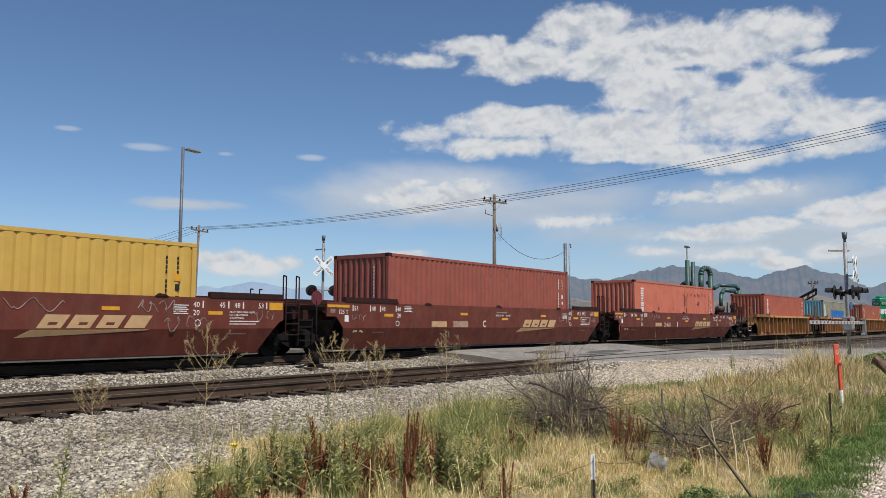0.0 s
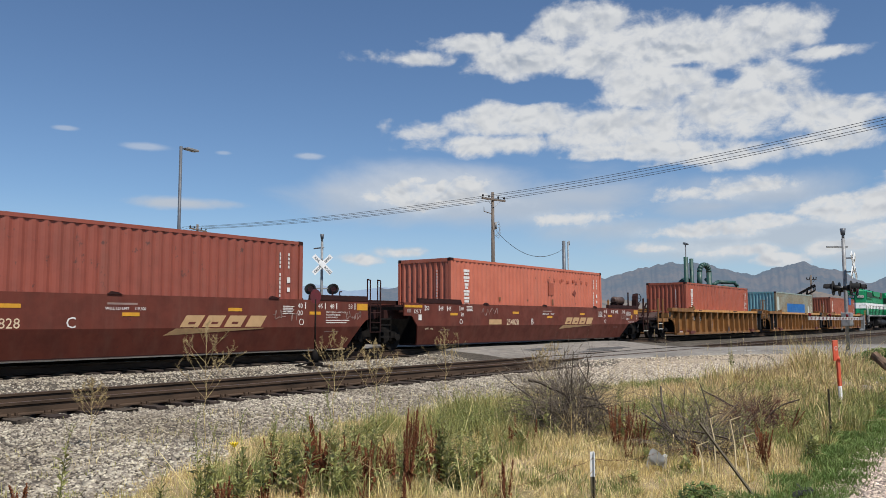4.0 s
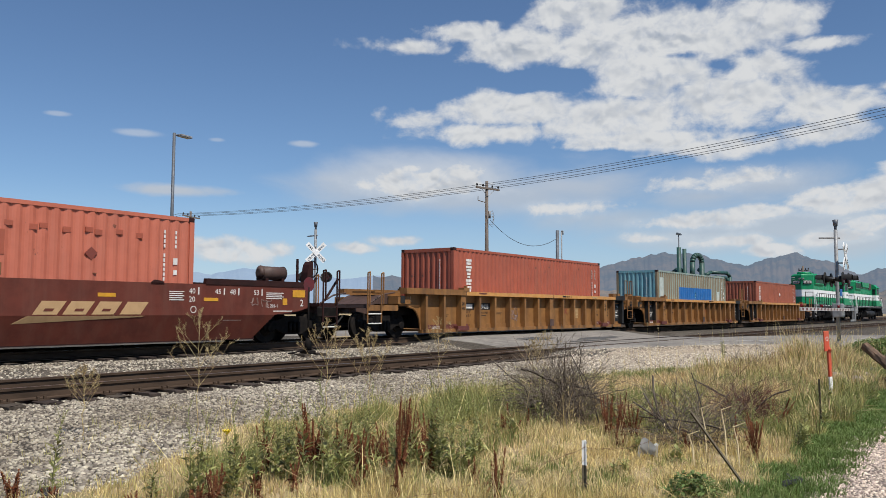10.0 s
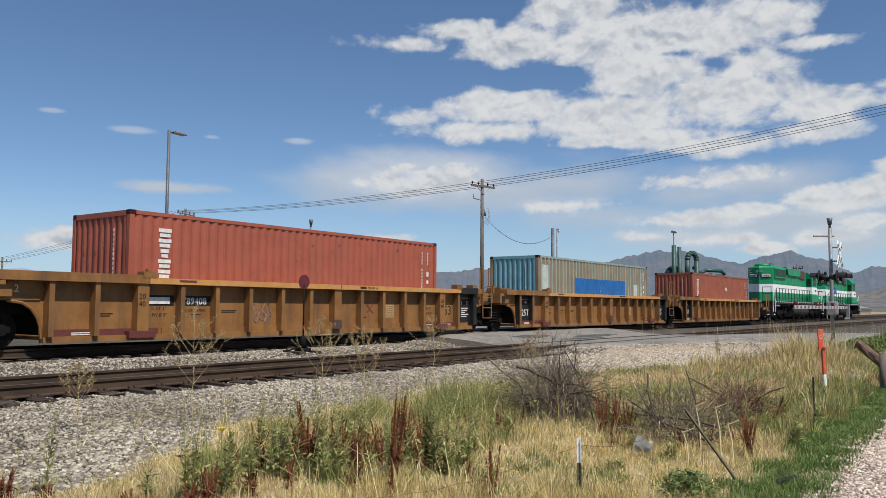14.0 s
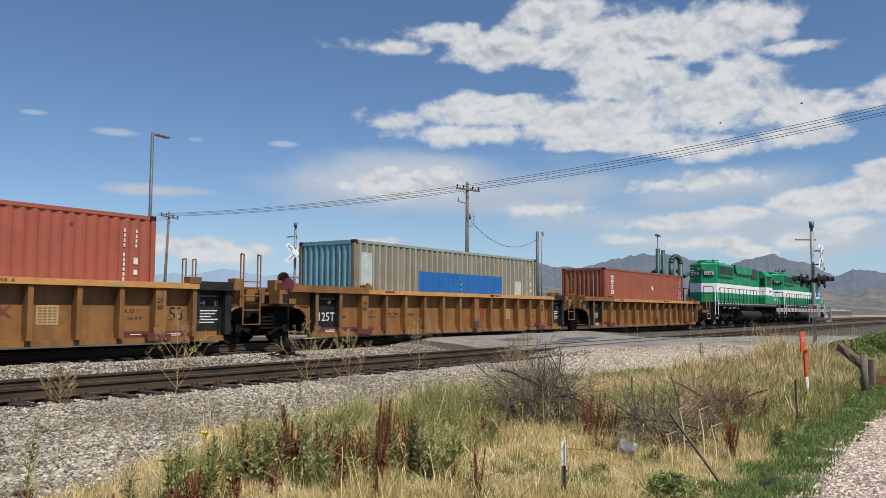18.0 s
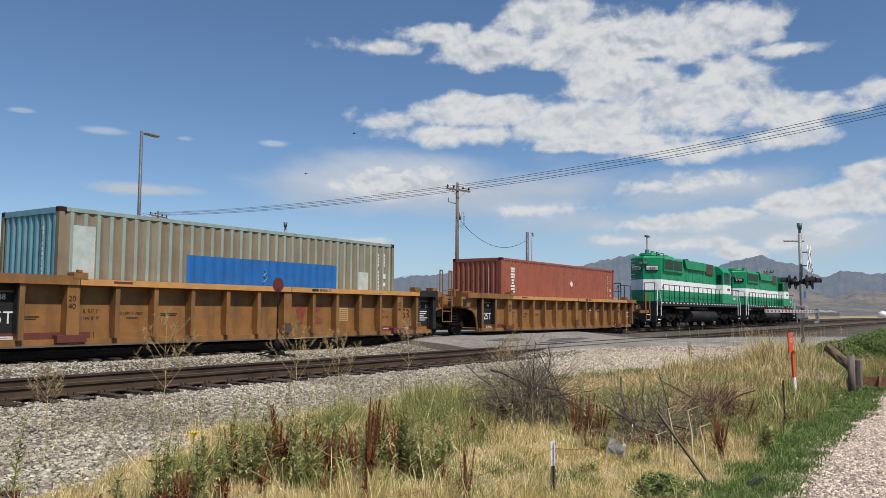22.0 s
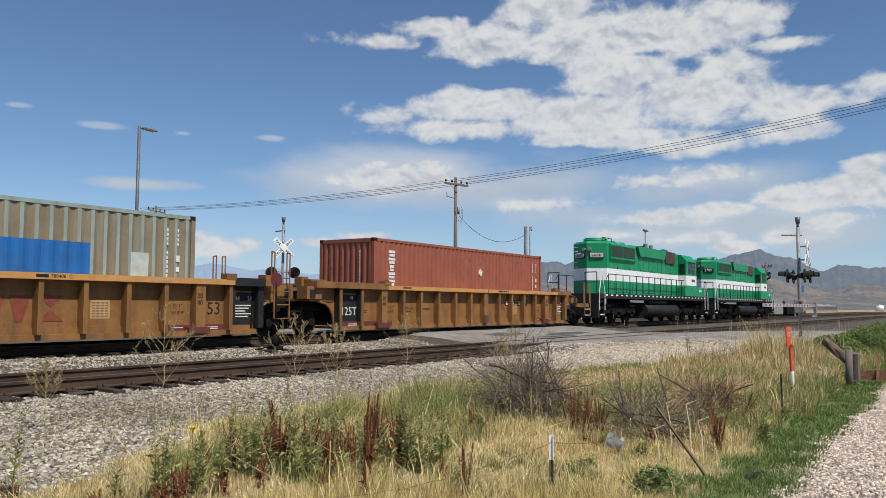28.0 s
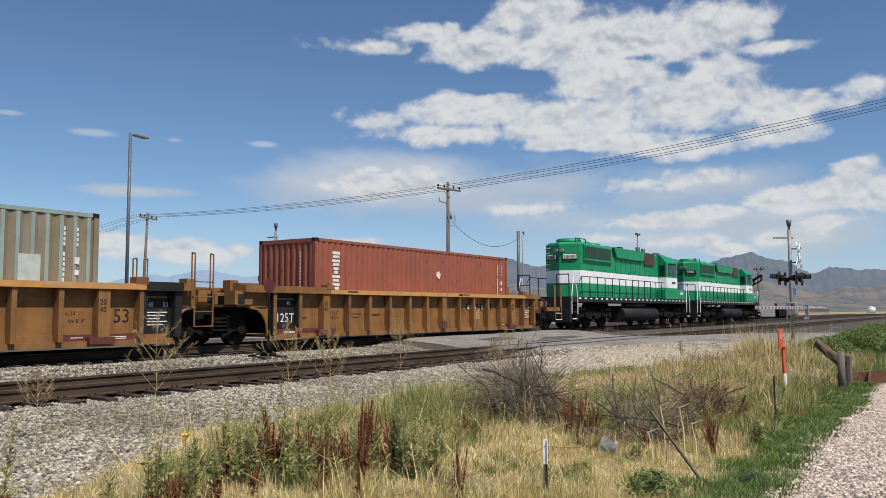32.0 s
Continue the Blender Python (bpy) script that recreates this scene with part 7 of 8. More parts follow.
def meadow():
    rnd = random.Random(21)
    rng = np.random.default_rng(22)
    kinds = {k: ([], [], []) for k in ("dry", "tan", "olive", "green", "lush")}
    for i in range(27900):
        x = 3.0 + 25 * rnd.random() ** 1.4
        y = rnd.uniform(1.5, 10.6)
        if 25000 < i < 25500:
            x, y = rnd.uniform(19.5, 26), rnd.uniform(4.0, 6.9)
        elif i >= 25500:
            x, y = rnd.uniform(-5, 3), rnd.uniform(1.8, 6.2)
        got = tuft_kind(x, y, rnd)
        if not got:
            continue
        kind, h, n = got
        n = int(n * rnd.uniform(0.5, 1.4))
        if kind in ("tan", "olive") and rnd.random() < 0.1:
            kind = "dry"
        r = rnd.uniform(0.05, 0.2)
        z = ground_z(x, y)
        a = rng.uniform(0, 6.283, n)
        q = np.sqrt(rng.random(n))
        off = np.stack([np.cos(a) * q, np.sin(a) * q, np.zeros(n)], 1)
        kinds[kind][0].append(off * r + np.array([x, y, z]))
        kinds[kind][1].append(h * rng.uniform(0.45, 1.2, n))
        kinds[kind][2].append(off)
    for key, mat, lean, width, label in (("dry", M_DRY, 0.55, 0.0028, "dry straw-yellow grass in tufts"), ("tan", M_TANGRASS, 0.5, 0.003, "tan dead grass in tufts"), ("olive", M_OLIVE, 0.5, 0.003, "half-dry olive grass in tufts"),
                                         ("green", M_FRESH, 0.5, 0.0034, "fine green grass among the straw"), ("lush", M_LUSH, 0.8, 0.0042, "short green grass and clover by the drive")):
        p, h, d = (np.concatenate(c) for c in kinds[key])
        blades("grass", p, h, lean, width * np.clip(p[:, 0] / 8.5, 1.0, 2.6), mat, label, 30 + len(key) + ord(key[0]), d)
    # single stalks with pale heads stand over the rest
    stalk = spread(900, 4.2, 26, 2.4, 9.5, lambda x, y: gravel_edge(x) + 0.7 < y < grass_edge(x) - 0.6 and (x > 9 or y < 5.0) and patchy(x, y, 0.9, 16) > -0.15, 51)
    tops = Leaves(77)
    for x, y, z in stalk:
        h = tops.rnd.uniform(0.3, 0.6) * (1.3 if x > 14 else 0.9) * (1.7 if x > 19.5 else 1)
        a = Vector((x, y, z))
        b = a + Vector((tops.rnd.uniform(-0.12, 0.12), tops.rnd.uniform(-0.12, 0.12), h))
        tops.twig(a, b, 0.0018, 0.0012)
        for i in range(4):
            c = a.lerp(b, 0.82 + 0.06 * i)
            tops.leaf(c, (tops.rnd.uniform(-1, 1), tops.rnd.uniform(-1, 1), 1.6), 0.045, 0.005, 0.1)
    # long fallen straws
    for x, y, z in spread(420, 4.2, 20, 2.6, 8.5, lambda x, y: gravel_edge(x) + 0.5 < y < grass_edge(x) - 0.4, 52):
        a = Vector((x, y, z + 0.03))
        b = a + Vector((tops.rnd.uniform(-1, 1), tops.rnd.uniform(-1, 1), tops.rnd.uniform(0.1, 1.1))).normalized() * tops.rnd.uniform(0.3, 0.75)
        tops.twig(a, b, 0.0035, 0.002)
    heap("grass_stalks", np.array(tops.v), np.array(tops.f), M_SEED, "pale dry grass stalks with seed heads", "grass")
    # matted straw lying flat under it all
    mat_spots = spread(60000, 3.6, 22, 2.2, 9.6, lambda x, y: gravel_edge(x) + 0.5 < y < grass_edge(x) - 0.3 and patchy(x, y, 0.8, 6) > -0.35, 41)
    blades("straw", mat_spots, np.full(len(mat_spots), 0.11), 1.9, 0.003, M_SEED, "matted dead straw lying on the ground", 42)
    far = [(x, y, ground_z(x, y)) for x, y in zip(rng.uniform(26, 70, 30000), rng.uniform(-4, 6.2, 30000)) if y < 5.6 - 0.02 * (x - 30) + 0.5 * math.sin(x)]
    blades("grass", far, np.full(len(far), 0.42), 0.5, 0.012, M_FRESH, "rank olive grass beyond the ditch", 43)


# ---- weeds ----
class Leaves:
    """Collects leaf and twig triangles for one plant."""

    def __init__(self, seed):
        self.v, self.f, self.rnd = [], [], random.Random(seed)

    def leaf(self, at, way, length, width, droop=0.3):
        w = Vector(way).normalized()
        side = w.cross(Vector((0, 0, 1)))
        side = (side if side.length > 0.1 else Vector((1, 0, 0))).normalized() * width
        n = len(self.v)
        mid = at + w * length * 0.5 + Vector((0, 0, length * 0.06))
        tip = at + w * length - Vector((0, 0, droop * length))
        self.v += [tuple(at), tuple(mid - side), tuple(mid + side), tuple(tip), tuple(mid - Vector((0, 0, width * 0.5)))]
        self.f += [(n, n + 1, n + 4), (n, n + 4, n + 2), (n + 1, n + 3, n + 4), (n + 4, n + 3, n + 2)]

    def twig(self, a, b, r0, r1=None):
        a, b = Vector(a), Vector(b)
        w = (b - a).normalized()
        s = w.orthogonal().normalized()
        t = w.cross(s)
        n = len(self.v)
        r1 = r0 if r1 is None else r1
        for c, r in ((a, r0), (b, r1)):
            for k in range(3):
                an = 2.094 * k
                self.v.append(tuple(c + (s * math.cos(an) + t * math.sin(an)) * r))
        for k in range(3):
            j = (k + 1) % 3
            self.f += [(n + k, n + j, n + 3 + j), (n + k, n + 3 + j, n + 3 + k)]

    def grain(self, c, r):
        n = len(self.v)
        for d in ((1, 0, 0), (-0.5, 0.87, 0), (-0.5, -0.87, 0), (0, 0, 2.6)):
            self.v.append(tuple(c + Vector(d) * r))
        self.f += [(n, n + 1, n + 3), (n + 1, n + 2, n + 3), (n + 2, n, n + 3)]

    def give(self, name, mat, parent, label=""):
        if self.f:
            heap(name, np.array(self.v), np.array(self.f), mat, label, parent=parent)


meadow()


def standing(name, x, y, label, category, group):
    return root(name, pose(x, y, ground_z(x, y) - 0.02), label, category, group)


def leafy_weed(x, y, h, seed, stems=2):
    p = standing("weed", x, y, "tall slender leafy green weed in dry grass", "weed", "leafy weeds")
    stem, leaf = Leaves(seed), Leaves(seed + 500)
    rnd = stem.rnd
    for k in range(stems):
        hh = h * (1 if k == 0 else rnd.uniform(0.5, 0.92))
        foot = Vector((rnd.uniform(-0.08, 0.08), rnd.uniform(-0.08, 0.08), 0)) if k else Vector((0, 0, 0))
        sway = Vector((rnd.uniform(-0.1, 0.1), rnd.uniform(-0.1, 0.1), 0)) * hh
        pts = [foot + sway * (q * q) + Vector((0, 0, hh * q)) for q in (0, 0.25, 0.5, 0.75, 1.0)]
        for a, b, r in zip(pts, pts[1:], (0.0055, 0.005, 0.004, 0.0025)):
            stem.twig(a, b, r, r * 0.8)
        n = int(50 * hh) + 6
        for i in range(n):
            q = 0.1 + 0.9 * (i + rnd.random()) / n
            j = min(3, int(q * 4))
            c = pts[j].lerp(pts[j + 1], q * 4 - j)
            a = i * 2.4 + rnd.uniform(-0.5, 0.5)
            size = (0.035 + 0.085 * math.sin(math.pi * min(1, 0.25 + 0.8 * q)) ** 1.5) * rnd.uniform(0.55, 1.2) * (1 if q < 0.7 else 0.6)
            leaf.leaf(c, (math.cos(a), math.sin(a), rnd.uniform(0.1, 1.3)), size, size * 0.19, rnd.uniform(-0.1, 0.45))
            if q > 0.45 and rnd.random() < 0.2:
                e = c + Vector((math.cos(a), math.sin(a), 2.0)).normalized() * rnd.uniform(0.08, 0.2)
                stem.twig(c, e, 0.0025, 0.0012)
                for m in range(7):
                    leaf.leaf(c.lerp(e, 0.3 + 0.1 * m), (math.cos(a + m * 2), math.sin(a + m * 2), 1.0), 0.028, 0.005)
    stem.give("stem", M_LEAF, p)
    leaf.give("leaves", M_LEAF, p)


def dock(x, y, h, seed, stems=7, width=0.16):
    p = standing("dock_plant", x, y, "dead dock plant with rust-brown seed heads", "weed", "dock plants")
    stem, seed_head = Leaves(seed), Leaves(seed + 300)
    rnd = stem.rnd
    for k in range(stems):
        hh = h * rnd.uniform(0.55, 1.05)
        foot = Vector((rnd.uniform(-0.35, 0.35) * width, rnd.uniform(-0.35, 0.35) * width, 0))
        top = foot + Vector((rnd.uniform(-1.1, 1.1) * width, rnd.uniform(-1.1, 1.1) * width, hh))
        stem.twig(foot, top, 0.005, 0.002)
        for i in range(int(430 * hh)):
            q = rnd.uniform(0.25, 1.0)
            a = rnd.uniform(0, 6.28)
            wide = 0.026 * (1.15 - q) + 0.004
            seed_head.grain(foot.lerp(top, q) + Vector((math.cos(a), math.sin(a), 0)) * wide * rnd.random(), rnd.uniform(0.003, 0.006))
        for i in range(3):
            a = rnd.uniform(0, 6.28)
            seed_head.leaf(foot.lerp(top, rnd.uniform(0.1, 0.5)), (math.cos(a), math.sin(a), rnd.uniform(-0.5, 1.2)), rnd.uniform(0.06, 0.13), 0.014, 0.5)
    stem.give("stem", M_DOCK, p)
    seed_head.give("seed_head", M_DOCK, p)


def mustard(x, y, h, w, seed):
    """A bare stem with rising side branches, each set with short fine twigs."""
    p = standing("dry_mustard", x, y, "dry straw-coloured branching mustard skeleton", "weed", "dry mustard plants")
    t = Leaves(seed)
    rnd = t.rnd

    def spray(a, way, length, r, depth):
        c, n = a, 5
        for i in range(n):
            d = c + way * length / n
            t.twig(c, d, r * (1 - 0.12 * i), r * (0.88 - 0.12 * i))
            for j in range(5 if depth == 0 else 1):
                s = c.lerp(d, rnd.random())
                side = Vector((rnd.uniform(-1, 1), rnd.uniform(-1, 1), rnd.uniform(0.1, 1.2))).normalized()
                if depth and i > 1:
                    spray(s, (way * 0.4 + side).normalized(), length * rnd.uniform(0.25, 0.5) * (1.1 - 0.12 * i), r * 0.55, depth - 1)
                elif not depth:
                    t.twig(s, s + (side + way * 0.3).normalized() * rnd.uniform(0.018, 0.045), 0.0013, 0.0009)
            c = d
            way = (way + Vector((rnd.uniform(-0.13, 0.13), rnd.uniform(-0.13, 0.13), 0.05))).normalized()

    stem = [Vector((0.012 * math.sin(i * 1.7), 0.012 * math.cos(i * 2.3), h * i / 8)) for i in range(9)]
    for i in range(8):
        t.twig(stem[i], stem[i + 1], 0.0075 - 0.0007 * i, 0.0068 - 0.0007 * i)
    for i in range(13):
        q = 0.42 + 0.52 * (i + rnd.random()) / 13
        a = i * 2.4 + rnd.uniform(-0.4, 0.4)
        spray(Vector((0, 0, h * q)), Vector((math.cos(a) * w * 0.9, math.sin(a) * w * 0.9, 0.62)).normalized(), h * (0.18 + 0.62 * (1 - q)) * rnd.uniform(0.85, 1.15), 0.003, 1)
    spray(stem[-1], Vector((0.05, 0.05, 1)).normalized(), 0.14 * h, 0.0026, 1)
    t.give("skeleton", M_MUSTARD, p)


def tangle(x, y, w, d, h, n, seed, mat, label, limbs=(), rise=0.5):
    """A heap of thin arching dead twigs with a few thick limbs."""
    p = standing("dead_bush", x, y, label, "bush", "dead bushes")
    t, limb = Leaves(seed), Leaves(seed + 77)
    rnd = t.rnd
    for i in range(n):
        a, q = rnd.uniform(0, 6.28), rnd.random() ** 0.7
        c = Vector((math.cos(a) * q * w * 0.7, math.sin(a) * q * d * 0.7, rnd.uniform(0.0, 0.75) * h * (1 - 0.5 * q)))
        way = Vector((math.cos(a) * w * 0.5 + rnd.uniform(-1, 1), math.sin(a) * d * 0.5 + rnd.uniform(-1, 1), rnd.uniform(-0.1, 1.9) * rise)).normalized()
        step, r = rnd.uniform(0.05, 0.13) * (w + h), rnd.uniform(0.0026, 0.006)
        for k in range(5):
            e = c + way * step
            t.twig(c, e, r, r * 0.85)
            if k > 1 and rnd.random() < 0.7:
                v = (way + Vector((rnd.uniform(-1, 1), rnd.uniform(-1, 1), rnd.uniform(-0.3, 0.9)))).normalized()
                t.twig(e, e + v * step * rnd.uniform(0.5, 1.4), r * 0.6, r * 0.4)
            c, r = e, r * 0.85
            way = (way + Vector((rnd.uniform(-0.3, 0.3), rnd.uniform(-0.3, 0.3), rnd.uniform(-0.42, 0.12)))).normalized()
            if c.z < 0.03:
                way.z = abs(way.z) * 0.4
    for pts, r in limbs:
        pts = [Vector(q) for q in pts]
        for k, (a, b) in enumerate(zip(pts, pts[1:])):
            m = a.lerp(b, 0.5) + Vector((rnd.uniform(-0.03, 0.03), rnd.uniform(-0.03, 0.03), rnd.uniform(-0.02, 0.03)))
            limb.twig(a, m, r * (1 - 0.15 * k), r * (0.93 - 0.15 * k))
            limb.twig(m, b, r * (0.93 - 0.15 * k), r * (0.85 - 0.15 * k))
            for j in range(5):
                s = a.lerp(b, rnd.random())
                t.twig(s, s + Vector((rnd.uniform(-1, 1), rnd.uniform(-1, 1), rnd.uniform(-0.4, 1))).normalized() * rnd.uniform(0.1, 0.35), 0.004, 0.0015)
    limb.give("branchwork", M_LIMB, p, "dark thick dead wood")
    t.give("crown", mat, p)


def weeds():
    rnd = random.Random(11)
    spots = [(4.18, 5.52, 0.8, 3), (4.3, 5.5, 0.6, 2), (4.5, 5.35, 0.78, 4), (4.62, 5.3, 0.6, 3), (4.02, 5.8, 0.36, 2), (5.09, 5.55, 0.66, 2), (5.16, 5.47, 0.74, 2), (5.25, 5.35, 0.78, 2),
             (5.4, 5.19, 0.96, 2), (5.49, 5.1, 0.62, 3), (5.3, 5.6, 0.6, 2), (6.17, 5.43, 0.84, 2), (6.42, 4.78, 0.9, 3), (6.36, 4.51, 0.62, 3), (6.52, 4.51, 0.5, 3), (7.43, 4.93, 0.52, 3),
             (5.97, 4.91, 0.5, 2), (5.68, 4.89, 0.45, 2), (6.7, 4.9, 0.55, 2), (6.0, 5.3, 0.6, 2), (13.79, 3.77, 0.73, 1), (10.49, 2.32, 0.66, 3), (10.9, 2.4, 0.5, 2), (27.6, 8.6, 0.85, 3),
             (9.82, 5.55, 0.7, 1), (3.6, 6.55, 0.75, 1), (12.0, 6.35, 0.6, 2), (7.9, 5.6, 0.45, 2), (8.4, 5.3, 0.4, 2)]
    for i, (x, y, h, s) in enumerate(spots):
        leafy_weed(x, y, h, 100 + i, s)
    for i in range(38):
        # the thick belt of weeds along the foot of the ballast
        u, v = rnd.random(), rnd.random() ** 1.4
        leafy_weed(5.3 + 1.25 * u + v * (1.0 + 0.25 * u), 5.95 - 1.55 * u + v * (1.1 - 0.3 * u), rnd.uniform(0.4, 0.82) * (1 - 0.25 * v), 200 + i, rnd.choice((1, 1, 2)))
    for i in range(24):
        x = rnd.uniform(12.5, 18.5)
        leafy_weed(x, rnd.uniform(2.5, 4.6), rnd.uniform(0.22, 0.5), 340 + i, 3)
    for i in range(26):
        x, y = rnd.uniform(9.2, 14.5), rnd.uniform(2.9, 4.9)
        leafy_weed(x, y, rnd.uniform(0.35, 0.75), 300 + i, rnd.choice((1, 2)))
    for i in range(34):
        x = rnd.uniform(7.5, 16.5)
        y = rnd.uniform(gravel_edge(x) + 0.9, grass_edge(x) - 1.0)
        leafy_weed(x, y, rnd.uniform(0.22, 0.5), 240 + i, rnd.choice((2, 3)))
    for i in range(16):
        u = rnd.random()
        dock(5.5 + 1.2 * u + rnd.uniform(0, 0.7), 5.8 - 1.4 * u + rnd.uniform(-0.2, 0.7), rnd.uniform(0.35, 0.62), 520 + i, rnd.choice((5, 7, 9)), 0.1)
    for i in range(20):
        x = rnd.uniform(4.4, 12.5)
        dock(x, rnd.uniform(gravel_edge(x) + 1.0, min(grass_edge(x) - 1.2, 6.8)), rnd.uniform(0.2, 0.4), 470 + i, rnd.choice((2, 3, 4)), 0.07)
    for i, (x, y, h, n, w) in enumerate([(4.25, 5.30, 0.44, 8, 0.09), (4.13, 5.42, 0.22, 6, 0.08), (3.84, 5.74, 0.16, 5, 0.08), (5.76, 5.14, 0.5, 8, 0.08), (5.9, 5.16, 0.42, 5, 0.08),
                                          (5.83, 4.73, 0.78, 11, 0.1), (6.38, 4.82, 0.3, 4, 0.08), (5.93, 3.76, 0.47, 5, 0.05), (6.3, 4.24, 0.26, 4, 0.06), (9.67, 4.45, 0.53, 9, 0.13),
                                          (9.78, 4.35, 0.56, 9, 0.14), (9.7, 4.16, 0.52, 8, 0.12), (10.75, 4.33, 0.46, 4, 0.07), (10.83, 4.25, 0.4, 4, 0.07), (9.51, 2.64, 0.5, 14, 0.1),
                                          (13.18, 3.52, 0.44, 8, 0.25), (8.99, 5.41, 0.3, 4, 0.1), (3.3, 6.6, 0.3, 8, 0.12), (3.5, 6.4, 0.22, 6, 0.08), (5.0, 5.2, 0.3, 3, 0.1), (5.45, 4.9, 0.3, 4, 0.1),
                                          (12.3, 3.1, 0.5, 7, 0.2)]):
        dock(x, y, h, 400 + i, n, w)
    for i, (x, y, h, w) in enumerate([(6.33, 8.28, 1.35, 0.62), (8.37, 8.11, 1.25, 0.6), (8.32, 7.28, 1.15, 0.6), (12.34, 9.09, 1.25, 0.7), (5.41, 9.21, 0.75, 0.5), (12.9, 7.4, 0.9, 0.4), (14.2, 7.9, 1.0, 0.5)]):
        mustard(x, y, h, w, 600 + i)
    tangle(10.25, 5.4, 0.62, 0.58, 0.85, 520, 701, M_TWIG, "grey-brown tangle of a dead fallen bush",
           [([(-0.27, 0.52, 0.75), (-0.13, 0.24, 0.64), (-0.02, 0.03, 0.52), (0.17, -0.31, 0.49), (0.24, -0.45, 0.3), (0.34, -0.65, 0.11), (0.43, -0.82, 0.0)], 0.026), ([(-0.02, 0.03, 0.52), (0.05, -0.2, 0.3), (0.1, -0.3, 0.0)], 0.016), ([(-0.13, 0.24, 0.64), (-0.2, 0.2, 0.3), (-0.1, 0.1, 0.0)], 0.015), ([(0.17, -0.31, 0.49), (0.1, -0.2, 0.75), (0.0, -0.25, 1.1)], 0.01), ([(-0.1, 0.1, 0.0), (0.02, 0.0, 0.55), (0.02, -0.04, 1.15)], 0.01), ([(0.1, 0.1, 0.0), (0.0, -0.2, 0.4), (0.1, -0.5, 0.36), (0.2, -0.8, 0.16), (0.25, -1.0, 0.04)], 0.017), ([(0.0, 0.5, 0.1), (0.0, 0.1, 0.35), (0.05, -0.5, 0.45)], 0.018), ([(0.1, -0.5, 0.0), (0.1, -0.3, 0.5), (0.0, -0.1, 1.0)], 0.011),
            ([(-0.1, 0.3, 0.0), (-0.2, 0.5, 0.5), (-0.4, 0.9, 0.85)], 0.012)], 0.75)
    tangle(10.6, 5.75, 0.55, 0.55, 1.0, 200, 702, M_TWIG, "grey tangle of dead upright twigs", (), 1.1)
    tangle(9.75, 3.5, 0.6, 0.6, 0.75, 220, 703, M_TWIG, "dead grey bush with bare leaning limbs",
           [([(0, 0, 0), (-0.1, 0.3, 0.4), (0.0, 0.4, 0.85)], 0.02), ([(0, 0, 0.05), (0.0, 0.35, 0.35), (0.2, 0.6, 0.6)], 0.022), ([(0, -0.3, 0.1), (0.0, 0.2, 0.25), (0.1, 0.7, 0.5)], 0.016),
            ([(-0.2, -0.5, 0.3), (0, 0.1, 0.33), (0.1, 0.6, 0.32)], 0.013), ([(0.1, -0.2, 0), (0.15, -0.15, 0.5), (0.1, -0.05, 0.9)], 0.011)], 0.8)
    tangle(12.0, 3.45, 0.5, 0.5, 0.66, 230, 704, M_REDTWIG, "reddish dead bush with bare twigs",
           [([(0, 0, 0), (0.1, 0.3, 0.4), (0.0, 0.7, 0.62)], 0.014), ([(0, 0, 0.05), (0.0, -0.3, 0.4), (0.1, -0.6, 0.55)], 0.014)], 0.8)
    tangle(20.5, 5.8, 0.6, 0.6, 0.7, 70, 705, M_TWIG, "small dead bush among dry grass", (), 1.0)
    # pale broken stems beside the leaning post
    for i, (x, y, h) in enumerate([(8.76, 2.58, 0.46), (8.9, 2.75, 0.6), (9.3, 3.1, 0.55), (8.6, 3.0, 0.35)]):
        p = standing("broken_weed", x, y, "pale broken dead stem among twigs", "weed", "dead stems")
        t = Leaves(760 + i)
        t.twig((0, 0, 0), (0.02, 0.02, h * 0.6), 0.011, 0.010)
        t.twig((0.02, 0.02, h * 0.6), (-0.01, 0.05, h), 0.010, 0.008)
        t.twig((-0.01, 0.05, h), (0.03, -0.06, h + 0.05), 0.007, 0.004)
        t.give("stalk", M_STRAW, p)


weeds()


def low_bush(x, y, w, h, n, seed, label, leaf_size=0.05):
    """A leafy mound of many small leaves on thin stems."""
    p = standing("green_bush", x, y, label, "bush", "green bushes")
    leaf, stem = Leaves(seed), Leaves(seed + 1)
    rnd = leaf.rnd
    for i in range(n):
        a, q = rnd.uniform(0, 6.28), rnd.random() ** 0.6
        top = Vector((math.cos(a) * q * w, math.sin(a) * q * w, h * (1 - 0.7 * q * q) * rnd.uniform(0.35, 1.1)))
        if i % 12 == 0:
            stem.twig((top.x * 0.3, top.y * 0.3, 0), top, 0.005, 0.002)
        leaf.leaf(top, (rnd.uniform(-1, 1), rnd.uniform(-1, 1), rnd.uniform(-0.2, 0.9)), leaf_size * rnd.uniform(0.6, 1.4), leaf_size * 0.35)
    stem.give("stem", M_LEAF, p)
    leaf.give("leaves", M_SHRUB, p)


low_bush(7.3, 2.56, 0.26, 0.22, 420, 801, "low broad-leaved green plant in the dry grass", 0.055)
for i, (x, y, w, h) in enumerate([(30.0, 4.5, 1.1, 0.64), (33.0, 3.9, 1.3, 0.75), (36.0, 4.0, 1.5, 0.83), (39.5, 3.4, 1.6, 1.0), (31.0, 2.2, 1.0, 0.75), (43.5, 4.2, 1.5, 0.9)]):
    low_bush(x, y, w, h, 4200, 820 + i, "rank olive-green bush beside the road", 0.1)

